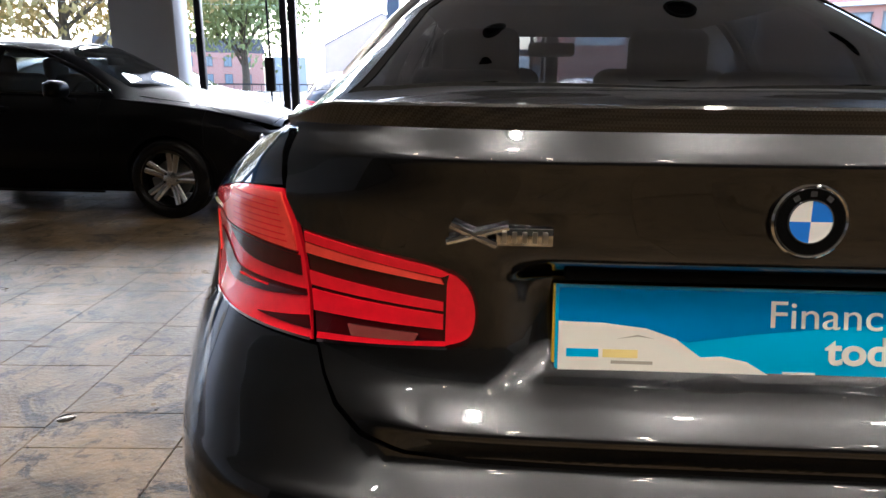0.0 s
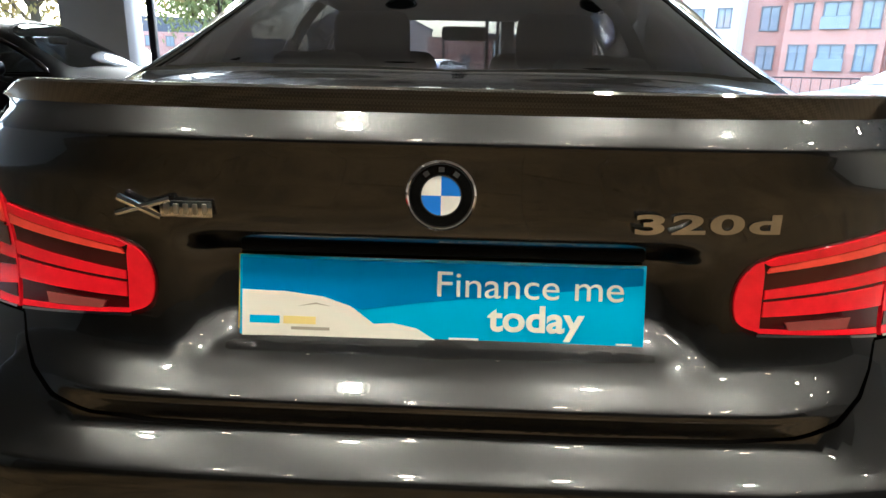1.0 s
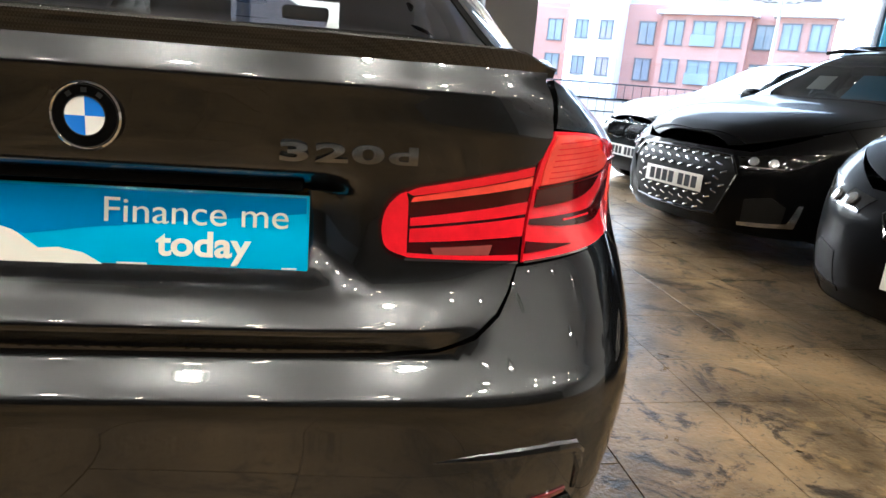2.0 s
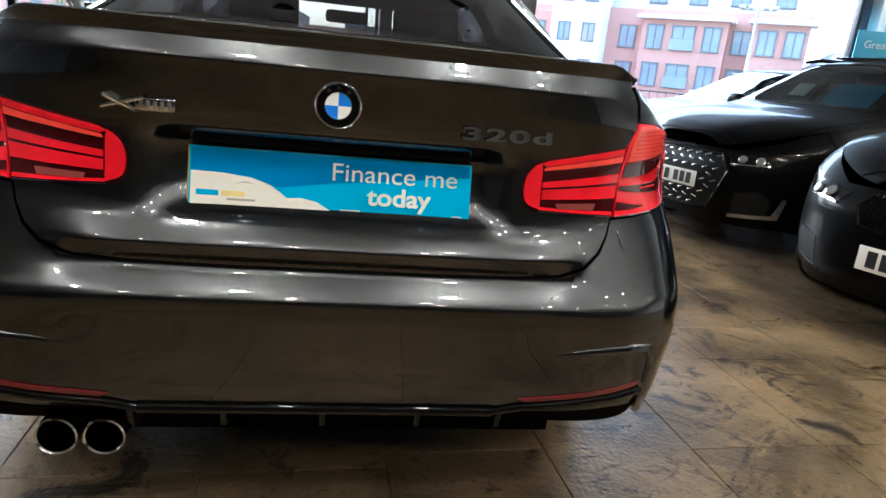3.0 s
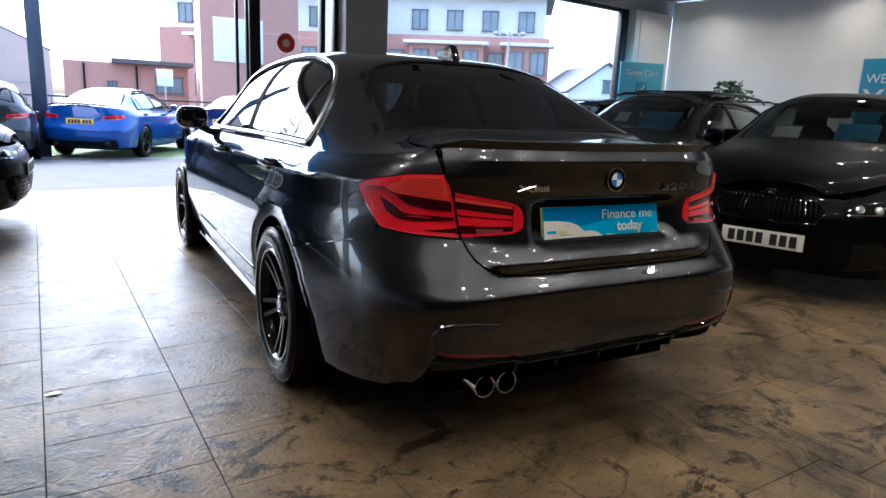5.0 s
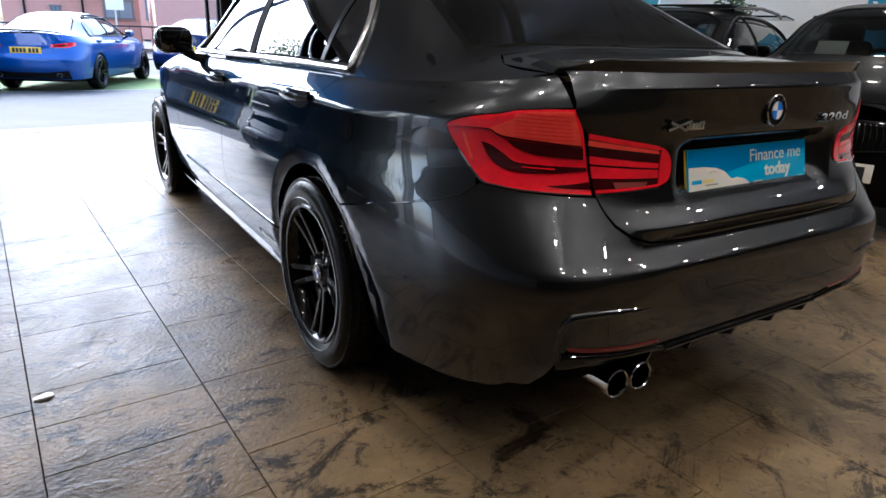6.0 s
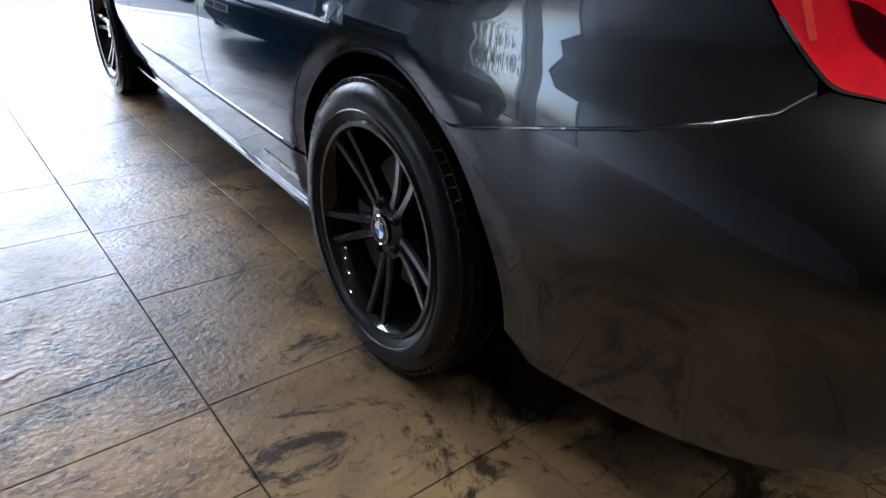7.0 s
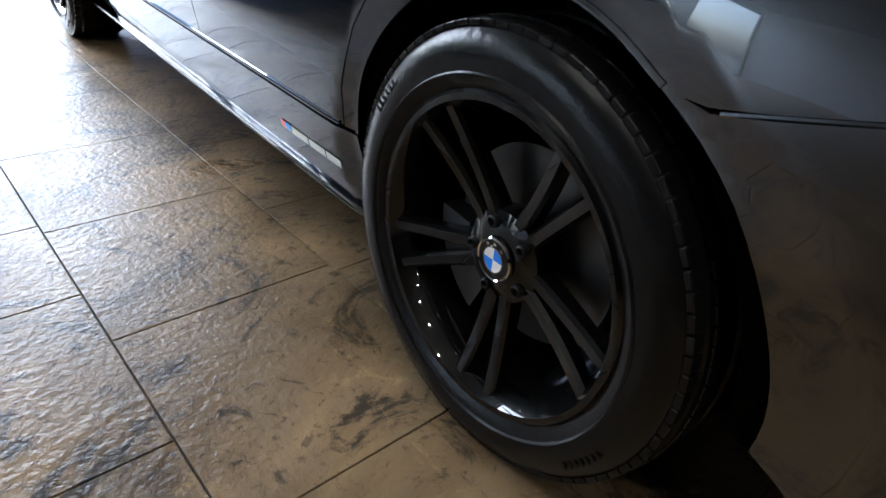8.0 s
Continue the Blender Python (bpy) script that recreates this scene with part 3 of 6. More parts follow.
    if badge:
        roundel("centre_cap", 0.034, wheel, Matrix.Translation((-h + 0.027, 0, 0)))
    if disc:
        part("brake_disc", lathe([(-0.015, 0.06), (-0.015, 0.155), (0.012, 0.155), (0.012, 0.06)], 48), DISC, wheel, "grey iron brake disc")
        cal = prism([(0.155 * math.cos(radians(t)) * 1.08, 0.155 * math.sin(radians(t)) * 1.08) for t in range(-32, 33, 8)] + [(0.10 * math.cos(radians(t)), 0.10 * math.sin(radians(t))) for t in range(30, -31, -10)], -0.05, 0.04, Matrix.Rotation(radians(90), 4, "Y"), 0.008)
        part("caliper", cal, DISC, wheel, m=Matrix.Rotation(radians(60), 4, "X"))
    return wheel


# ---- cars ----
def clip_y(poly, y0, y1):
    """The part of an outline (y, z) between two values of y."""
    for lim, sg in ((y0, 1), (y1, -1)):
        out = []
        for a, b in zip(poly, poly[1:] + poly[:1]):
            ia, ib = sg * (a[0] - lim) >= 0, sg * (b[0] - lim) >= 0
            if ia:
                out.append(a)
            if ia != ib:
                t = (lim - a[0]) / (b[0] - a[0])
                out.append((lim, a[1] + t * (b[1] - a[1])))
        poly = out
    return poly


SEC_CREASED = [(0, 0.925), (0.1, 0.955), (0.25, 0.982), (0.42, 1.0), (0.55, 0.998), (0.64, 0.991), (0.72, 0.977), (0.79, 0.967), (0.86, 0.9635), (0.900, 0.961), (0.914, 0.952), (0.95, 0.922), (1.0, 0.864)]
SEC = [(0, 0.925), (0.1, 0.955), (0.25, 0.985), (0.45, 1.0), (0.62, 0.998), (0.78, 0.988), (0.845, 0.980), (0.89, 0.955), (0.94, 0.918), (1.0, 0.866)]
FRONT = [(0.18, 0.10), (0.3, 0.02), (0.45, 0.0), (0.56, 0.005), (0.66, 0.05), (0.74, 0.12), (0.82, 0.2)]


def sample_top(sk, y0, y1, n=14, d=0.0):
    return [(y0 + (y1 - y0) * i / n, float(sk.zs(y0 + (y1 - y0) * i / n)) - d) for i in range(n + 1)]


def build_flanks(car, sk, sp, paint_mat, rear_edge, handle_mat):
    """Quarter, doors, wings and sills on both sides, cut with 5 mm gaps; arches, liners and handles."""
    ar, af, R = sp["axle_r"], sp["axle_f"], sp["tyre"]
    ra, zw, ym, yf = R + 0.033, R - 0.003, sp["b_gap"], sp["a_gap"]
    sill, G = sp.get("sill", 0.385), 0.0025
    de = [(ar + a, z) for a, z in ((-0.03, 0.935), (0.015, 0.868), (0.13, 0.775), (0.255, 0.68), (0.338, 0.57), (0.385, 0.46), (0.398, sill))]
    top0 = sp["dlo"][0][0]
    a_front = math.degrees(math.asin((sill - zw) / ra))
    for side in (-1, 1):
        cut = lambda poly: [sk.sy(y, z, side) for y, z in dense(shrink(poly, G), 0.05)]
        quarter = [(top0, float(sk.zs(top0)))] + de + arc(ar, zw, ra, a_front, 180 - math.degrees(math.asin((rear_edge[0][1] - zw) / ra))) + rear_edge
        if sp.get("plain_rear"):
            q = cut(quarter + sample_top(sk, rear_edge[-1][0], top0)[1:-1])
        else:
            q = [sk.sy(y, z, side) for y, z in quarter] + [sk.bx(side * x, z) for x, z in sp["lamp_top"]] + [sk.sy(y, z, side) for y, z in sample_top(sk, 0.2, top0)[:-1]]
        sk.panel("quarter_panel", "low", q, paint_mat, car, step=sp.get("step", 0.03))
        rd = [(top0 + 0.004, float(sk.zs(top0)))] + sample_top(sk, top0 + 0.05, ym) + [(ym, sill)] + [(y, z) for y, z in de[::-1]]
        door = sk.panel("rear_door", "low", cut(rd), paint_mat, car, step=sp.get("step", 0.03))
        fd = sample_top(sk, ym, yf) + [(yf + 0.02, 0.75), (yf + 0.01, 0.5), (yf - 0.03, sill), (ym, sill)]
        fdoor = sk.panel("front_door", "low", cut(fd), paint_mat, car, step=sp.get("step", 0.03))
        bl = sp["front_bumper_y"]
        a_r, a_b = 180 - math.degrees(math.asin((0.30 - zw) / ra)), math.degrees(math.asin((0.60 - zw) / ra))
        wing = [(yf - 0.03, sill - 0.1)] + [(yf - 0.03, sill), (yf + 0.01, 0.5), (yf + 0.02, 0.75), (yf, float(sk.zs(yf)))] + sample_top(sk, yf + 0.03, bl) + [(bl, 0.60)] + arc(af, zw, ra, a_b, 180 - math.degrees(math.asin((sill - 0.1 - zw) / ra)))
        sk.panel("front_wing", "low", cut(wing), paint_mat, car)
        y0 = ar + math.sqrt(ra**2 - (0.24 - zw) ** 2)
        skirt = [(y0, 0.225), (y0 - 0.01, 0.3), (ar + math.sqrt(ra**2 - (sill - zw) ** 2), sill - 0.004), (ar + 0.398, sill - 0.002), (yf - 0.03, sill - 0.002), (yf - 0.03, 0.225)]
        sk.panel("side_skirt", "low", cut(skirt), paint_mat, car, off=0.004)
        sk.panel("skirt_blade", "low", cut([(y0 - 0.005, 0.2), (y0 - 0.005, 0.226), (yf - 0.02, 0.226), (yf - 0.02, 0.2)]), GLOSS_BLACK, car, off=0.012)
        for cy in (ar, af):
            a1 = sp.get("lip_end", 186) if cy == ar else 186
            lip0, lip1 = arc(cy, zw, ra, 6, a1, 40), arc(cy, zw, ra + sp.get("lip", 0.03), a1, 6, 40)
            sk.panel("arch_lip", "low", [sk.sy(y, z, side) for y, z in lip0 + lip1], paint_mat, car, off=0.0035 if "lip" not in sp else 0.002, rim=0.03)
            ln = bmesh.new()
            rows = []
            for i in range(25):
                t = radians(-26 + 232 * i / 24)
                yy, zz = cy + (ra - 0.004) * math.cos(t), zw + (ra - 0.004) * math.sin(t)
                xo = abs(sk.lower(*[np.array([v]) for v in sk.sy(yy, max(zz, 0.2), side)])[0][0]) - 0.012
                rows.append([ln.verts.new((side * xo, yy, zz)), ln.verts.new((side * 0.5, yy, zz))])
            for p, q2 in zip(rows, rows[1:]):
                ln.faces.new((p[0], p[1], q2[1], q2[0]))
            ln.faces.new([r[1] for r in rows])
            part("arch_liner", ln, UNDER, car, "black arch liner")
        # handles: a flat black oval for the cup's shade, and a grip bowed off the skin
        for dr, hy, hz in ((door, sp["handles"][0], sp["handle_z"][0]), (fdoor, sp["handles"][1], sp["handle_z"][1])):
            ov = [(hy + 0.105 * math.cos(t) - 0.01, hz - 0.004 + 0.036 * math.sin(t)) for t in np.linspace(0, 2 * math.pi, 25)[:-1]]
            sk.panel("handle_cup", "low", [sk.sy(y, z, side) for y, z in ov], GLOSS_BLACK, dr, off=0.0012, rim=0, step=0.015)
            pts = []
            for t in np.linspace(-1, 1, 15):
                q3 = sk.lower(*[np.array([v]) for v in sk.sy(hy + 0.115 * t, hz + 0.006, side)])[0]
                pts.append((q3[0] + side * (0.004 + 0.028 * (1 - t**4)), q3[1], q3[2]))
            part("door_handle", tube(pts, [0.012 + 0.005 * (1 - abs(2 * i / 14 - 1)) for i in range(15)], 12, flat=1.25), handle_mat, dr, "painted pull handle")


def build_glasshouse(car, sk, sp, paint_mat, trim_mat, screen_mat, side_mat, wind_mat):
    """Roof shell with pillars, screens, side windows, trims; bonnet; returns nothing."""
    L = sp["length"]
    conv = lambda poly, side: [sk.uyz(y, z, side) for y, z in dense(poly, 0.04)]
    cxy = lambda poly: [sk.uxy(x, y) for x, y in dense(poly, 0.04)]
    sb, st, swb, swt = sp["screen"]
    sym = lambda half: half + [(-x, y) for x, y in half[::-1] if x > 1e-6]
    screen = sym([(0.0, sb), (swb * 0.5, sb + 0.015), (swb * 0.85, sb + 0.05), (swb, sb + 0.10), (swb - 0.02, sb + 0.16), (swt + 0.01, st - 0.08), (swt - 0.05, st - 0.02), (swt * 0.5, st), (0.0, st + 0.01)])
    wt, wb, ww = sp["wind"]
    wind = sym([(0.0, wt), (0.46, wt + 0.04), (0.53, wt + 0.09), (ww, wb - 0.12), (ww - 0.05, wb - 0.03), (0.4, wb), (0.0, wb + 0.02)])
    bon = sp["bonnet"]
    bonnet = sym([(0.0, bon[0] + 0.02), (0.45, bon[0]), (bon[2], bon[0] - 0.05), (bon[2], bon[0] + 0.3), (bon[2] - 0.03, bon[1] - 0.15), (bon[2] - 0.2, bon[1] - 0.04), (0.0, bon[1])])
    holes = [screen, wind, bonnet]
    y0, y1 = float(sk.ty.min()) + 0.012, float(sk.ty.max()) - 0.02
    if sp.get("deck"):
        d0, d1, dw = sp["deck"]
        deck = sym([(0.0, d0), (dw - 0.04, d0), (dw, d0 + 0.05), (dw - 0.005, d1 - 0.06), (dw - 0.05, d1 + 0.01), (dw * 0.5, d1 - 0.02), (0.0, d1 - 0.03)])
        y0 = d0
    hol = [cxy(h) for h in holes]
    dl = soften(sp["dlo"], 4, 60)
    for side in (-1, 1):
        hol.append(conv(dl, side))
    out = [(-1, y) for y in np.linspace(y0, y1, 60)] + [(w, y1) for w in np.linspace(-1, 1, 30)[1:-1]] + [(1, y) for y in np.linspace(y1, y0, 60)] + [(w, y0) for w in np.linspace(1, -1, 30)[1:-1]]
    if sp.get("deck"):
        dk = cxy(deck)
        half = len(dk) // 2
        out = [(-1, y) for y in np.linspace(y0, y1, 60)] + [(w, y1) for w in np.linspace(-1, 1, 30)[1:-1]] + [(1, y) for y in np.linspace(y1, y0, 60)]
        out += [sk.uxy(dw + 0.003, d0 + 0.02), sk.uxy(dw + 0.004, d0 + 0.05), sk.uxy(dw - 0.001, d1 - 0.06), sk.uxy(dw - 0.048, d1 + 0.016), sk.uxy(dw * 0.5, d1 - 0.014), (0, d1 - 0.024)]
        out += [sk.uxy(-dw * 0.5, d1 - 0.014), sk.uxy(-dw + 0.048, d1 + 0.016), sk.uxy(-dw + 0.001, d1 - 0.06), sk.uxy(-dw - 0.004, d0 + 0.05), sk.uxy(-dw - 0.003, d0 + 0.02)]
    sk.panel("roof_shell", "up", out, paint_mat, car, hol, step=0.035)
    if sp.get("deck"):
        sk.panel("boot_lid_top", "up", dk, paint_mat, car, step=0.035)
    sk.panel("bonnet", "up", [(w, y) for w, y in cxy(shrink(bonnet, 0.003))], paint_mat, car, off=0.002, step=0.04)
    sk.panel("rear_screen", "up", cxy(shrink(screen, -0.004)), screen_mat, car, off=-0.004, rim=0, step=0.05, label="dark tinted rear screen")
    sk.ring("screen_seal", "up", cxy(screen), cxy(shrink(screen, 0.022)), SEAL, car, -0.002)
    sk.panel("windscreen", "up", cxy(shrink(wind, -0.004)), wind_mat, car, off=-0.004, rim=0, step=0.05, label="clear laminated windscreen")
    sk.ring("windscreen_seal", "up", cxy(wind), cxy(shrink(wind, 0.03)), SEAL, car, -0.002)
    bp, qd = sp["b_pillar"], sp["q_div"]
    for side in (-1, 1):
        for nm, a, b in (("quarter_window", 0, qd - 0.012), ("rear_door_window", qd + 0.012, bp - 0.04), ("front_door_window", bp + 0.04, 9)):
            pl = clip_y(dl, a, b)
            sk.panel(nm, "up", conv(pl, side), side_mat, car, off=-0.006, rim=0, step=0.05, label="tinted side glass")
        sk.panel("window_divider", "up", conv(clip_y(dl, qd - 0.014, qd + 0.014), side), GLOSS_BLACK, car, off=-0.003, rim=0.02)
        sk.panel("b_pillar", "up", conv(clip_y(dl, bp - 0.042, bp + 0.042), side), SEAL, car, off=-0.003, rim=0.02)
        edge = np.array(conv(shrink(dl, -0.005), side))
        nrm = sk.normals(sk.upper, edge[:, 0], edge[:, 1])
        part("window_trim", tube([tuple(p) for p in sk.upper(edge[:, 0], edge[:, 1]) + 0.006 * nrm], 0.0105, 8, True), trim_mat, car, "slim window surround")
        sk.ring("window_rubber", "up", conv(shrink(dl, 0.003), side), conv(shrink(dl, 0.014), side), SEAL, car, -0.001)
        # mirror on its stalk
        mx, my, mz = sp["mirror"]
        housing = box(0, 0, 0, 0.19, 0.13, 0.135, 0.055, 4)
        for v in housing.verts:
            v.co.y += 0.35 * v.co.x * side * -1 * 0.3
            if v.co.y > 0:
                v.co.z *= 1 - 1.2 * v.co.y
                v.co.x *= 1 - 0.9 * v.co.y
        mir = part("door_mirror", housing, sp.get("mirror_mat", paint_mat), car, m=pose(side * mx, my, mz))
        part("mirror_glass", box(0, -0.063, 0, 0.15, 0.006, 0.10, 0.02, 3), MIRROR_GLASS, mir)
        part("mirror_stalk", tube([(-side * 0.05, 0.0, -0.05), (-side * 0.10, 0.01, -0.085), (-side * (mx - 0.76), 0.02, -0.10)], [0.03, 0.022, 0.03], 10), SATIN_BLACK, mir)


def build_shell(car, sk, sp, step=0.06):
    """The dark body within, seen only through gaps, and the floor pan."""
    L, ar, af, R = sp["length"], sp["axle_r"], sp["axle_f"], sp["tyre"]
    S = float(sk.S[-1]) - 0.01
    hs = []
    for side in (-1, 1):
        for cy in (ar, af):
            hs.append([sk.sy(y, z, side) for y, z in arc(cy, R, R + 0.05, -25, 205, 30)])
    zt = lambda s: float(sk.zs(np.interp(abs(s), sk.S, sk.Y)))
    foot = lambda s: 0.30 - 0.09 * float(smooth01((np.interp(abs(s), sk.S, sk.Y) - 0.45) / 0.3))
    out = [(s, foot(s)) for s in np.linspace(-S, S, 160)] + [(s, zt(s) - 0.02) for s in np.linspace(S, -S, 160)]
    sk.panel("inner_body", "low", out, UNDER, car, hs, off=-0.022, step=step, rim=0)
    fp = [(-0.55, 0.25), (0.55, 0.25), (0.7, 0.6), (0.7, L - 0.6), (0.5, L - 0.2), (-0.5, L - 0.2), (-0.7, L - 0.6), (-0.7, 0.6)]
    part("floor_pan", prism(fp, 0.19, 0.23), UNDER, car)


def build_cabin(car, sp, rear=True):
    """Seats with head restraints, dash and wheel, parcel shelf."""
    ar = sp["axle_r"]
    yb = ar + 0.25
    for x in (-0.36, 0.36):
        part("front_seat", join(box(0, 0, 0, 0.54, 0.14, 0.70, 0.06, 3, pose(x * 1.06, yb + 0.80, 0.82, -14)), box(x, yb + 1.1, 0.46, 0.48, 0.5, 0.14, 0.05, 3)), SEAT, car)
        part("head_restraint", join(box(x, yb + 0.68, 1.20, 0.30, 0.10, 0.21, 0.045, 3), tube([(x - 0.06, yb + 0.7, 1.05), (x - 0.06, yb + 0.68, 1.12)], 0.007), tube([(x + 0.06, yb + 0.7, 1.05), (x + 0.06, yb + 0.68, 1.12)], 0.007)), SEAT, car)
        if rear:
            part("rear_head_restraint", box(x * 1.05, yb - 0.20, 1.07, 0.26, 0.09, 0.12, 0.04, 3), SEAT, car)
    if rear:
        part("rear_bench", join(box(0, 0, 0, 1.25, 0.14, 0.55, 0.05, 3, pose(0, yb - 0.1, 0.76, -16)), box(0, yb + 0.2, 0.45, 1.25, 0.5, 0.15, 0.05, 3)), SEAT, car)
        part("parcel_shelf", box(0, yb - 0.52, 0.995, 1.18, 0.55, 0.03, 0.01), SEAT, car)
    part("dashboard", box(0, sp["wind"][1] - 0.32, 0.90, 1.36, 0.42, 0.16, 0.06, 3), SEAT, car)
    part("headliner", box(0, (ar + 0.35 + sp["wind"][0]) / 2, 1.335, 1.08, sp["wind"][0] - ar - 0.35, 0.03, 0.012), SEAT, car)
    part("steering_wheel", tube([(0.36 + 0.18 * math.cos(t), sp["wind"][1] - 0.70 + 0.07 * math.sin(t), 0.93 + 0.165 * math.sin(t)) for t in np.linspace(0, 2 * math.pi, 25)[:-1]], 0.015, 8, True), SEAT, car)
    part("interior_mirror", box(0, sp["wind"][0] + 0.16, float(1.27), 0.24, 0.05, 0.07, 0.02, 3), SATIN_BLACK, car)


def uk_plate(name, parent, m, yellow=False, label=""):
    """Number plate that faces -y, its writing as plain bars."""
    pl = part(name, box(0, 0, 0, 0.52, 0.006, 0.111, 0.004, 2), PLATE_YELLOW if yellow else PLATE_WHITE, parent, label or ("yellow" if yellow else "white") + " number plate with dark bars", m=m)
    for k, x in enumerate((-0.195, -0.135, -0.075, -0.015, 0.075, 0.135, 0.195)):
        part("plate_bar", box(x, -0.0042, 0, 0.044, 0.002, 0.076), INK, pl, smooth=False)
    return pl


# ---- the setting: a showroom whose glazed front runs at a slight angle to the parked car ----
ALPHA = radians(7.5)
FR = Matrix.Translation((0, 7.2, 0)) @ Matrix.Rotation(ALPHA, 4, "Z")  # u along the front, v outwards


def setting(name, bm, material, label, category, smooth=False, m=FR):
    return tagged(part(name, bm, material, None, label, smooth, m), label, category, kind="structure")


CEIL_Z = 3.45
U0, U1, V0 = -13.0, 9.05, -14.0
slab = setting("floor", box((U0 + U1) / 2, (V0 + 0.12) / 2, -0.06, U1 - U0 + 0.4, 0.12 - V0 + 0.2, 0.104), JOINT, "dark joints of the stamped concrete showroom floor", "floor")
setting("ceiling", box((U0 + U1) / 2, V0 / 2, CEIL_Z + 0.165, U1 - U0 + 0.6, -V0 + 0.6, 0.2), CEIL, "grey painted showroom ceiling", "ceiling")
setting("wall_right", box(U1 + 0.15, V0 / 2 - 0.2, CEIL_Z / 2, 0.3, -V0, CEIL_Z), WALL, "plain white painted showroom wall", "wall")
# wall_left is out of view, pale to throw soft light on the car's flank
setting("wall_left", box(U0 - 0.15, V0 / 2, CEIL_Z / 2, 0.3, -V0, CEIL_Z), WALL, "unseen pale wall added to give the car's flank a soft sheen", "wall")
setting("wall_back", box((U0 + U1) / 2, V0 - 0.15, CEIL_Z / 2, U1 - U0 + 0.6, 0.3, CEIL_Z), WALL_DARK, "plain dark painted rear wall", "wall")
setting("lintel", box((U0 + U1) / 2, 0.05, CEIL_Z - 0.1, U1 - U0 + 0.6, 0.3, 0.3), COLUMN, "grey lintel over the shop front", "lintel")
for nm, a, b in (("column_left", -4.42, -3.74), ("column_middle", 1.66, 2.33), ("column_far_left", -9.6, -8.9)):
    setting(nm, box((a + b) / 2, 0.0, (CEIL_Z - 0.25) / 2, b - a, 0.5, CEIL_Z - 0.25, 0.012), COLUMN, "square grey painted column in the shop front", "column", True)
corner = setting("column_corner", join(box(8.0, 0.0, 1.6, 0.14, 0.36, 3.2, 0.006), box(8.55, -0.06, 1.6, 0.96, 0.30, 3.2, 0.01)), WALL_DARK, "pale corner pier where shop front meets wall", "column", True)
corner.data.materials[0] = WALL
setting("corner_frame", box(7.82, 0.05, 1.6, 0.2, 0.12, 3.2, 0.005), FRAME_BLUE, "blue-grey steel frame at the corner pier", "frame", True)


def window_bay(name, a, b, mullions, frame_mat=FRAME, sill=0.05, m=FR):
    """A shop window: frame bars, sill and one pane between each pair of mullions."""
    top = CEIL_Z - 0.26
    w = tagged(part(name, box((a + b) / 2, 0, top - 0.03, b - a, 0.09, 0.06, 0.004), frame_mat, None, "", True, m), "dark metal shop window with large clear panes", "window", kind="structure")
    part("window_sill", box((a + b) / 2, 0, sill / 2, b - a, 0.12, sill, 0.004), frame_mat, w)
    xs = [a] + list(mullions) + [b]
    for x in xs:
        part("mullion", box(x, 0, top / 2, 0.07, 0.1, top - 0.08, 0.005), frame_mat, w)
    for x, y in zip(xs, xs[1:]):
        p = part("pane", box((x + y) / 2, 0, (top + sill) / 2, y - x - 0.06, 0.008, top - sill - 0.06), CLEAR, w, smooth=False)
        p.visible_shadow = False
    return w


window_bay("window_1", -3.55, -2.62, [])
window_bay("window_2", 0.50, 1.62, [1.42])
window_bay("window_3", 2.37, 7.70, [])
window_bay("window_4", -8.86, -4.46, [-6.6])
window_bay("window_5", U0 + 0.05, -9.64, [])
# the wide doorway: slim posts at both sides, glazed leaf folded beside the right one
for nm, x in (("door_post_left", -2.52), ("door_post_right", 0.43)):
    setting(nm, box(x, 0, 1.58, 0.085, 0.12, 3.16, 0.006), FRAME, "slim dark metal post of the open doorway", "door post", True)
leaf = tagged(part("door_1", join(box(0.27, -0.10, 0.08, 0.16, 0.05, 0.12, 0.004), box(0.27, -0.10, 2.9, 0.16, 0.05, 0.10, 0.004), box(0.205, -0.10, 1.5, 0.035, 0.05, 2.9, 0.004), box(0.335, -0.10, 1.5, 0.035, 0.05, 2.9, 0.004)), FRAME, None, "", True, FR), "dark framed sliding door pushed open", "door", kind="structure")
pane = part("door_pane", box(0.27, -0.10, 1.5, 0.10, 0.008, 2.7), CLEAR, leaf)
pane.visible_shadow = False

# pole with a dark box beside the doorway
bp_ = empty("barrier_post", FR @ pose(-2.73, -0.35, 0), "thin grey pole carrying a dark intercom box", "post")
part("pole", tube([(0, 0, 0.0), (0, 0, 1.5), (-0.02, 0, 3.18)], 0.012, 10), FRAME, bp_)
part("box", box(0, -0.02, 1.185, 0.105, 0.07, 0.36, 0.012), FRAME, bp_, "black plastic box")
part("base", lathe([(0, 0.09), (0.015, 0.09), (0.02, 0.03), (0.02, 0.012)], 24, "z"), FRAME, bp_)

# round red sticker on the pane
sk_ = empty("window_sticker", FR @ pose(0.90, -0.006, 1.93), "round red safety sticker on the glass", "sticker")
part("disc", lathe([(0, 0.001), (0, 0.125), (-0.002, 0.125), (-0.002, 0.001)], 40, "y"), mat("red_vinyl", (0.6, 0.05, 0.04), 0.4), sk_)
part("centre", lathe([(-0.002, 0.001), (-0.002, 0.05), (-0.004, 0.05), (-0.004, 0.001)], 24, "y"), PLATE_WHITE, sk_)

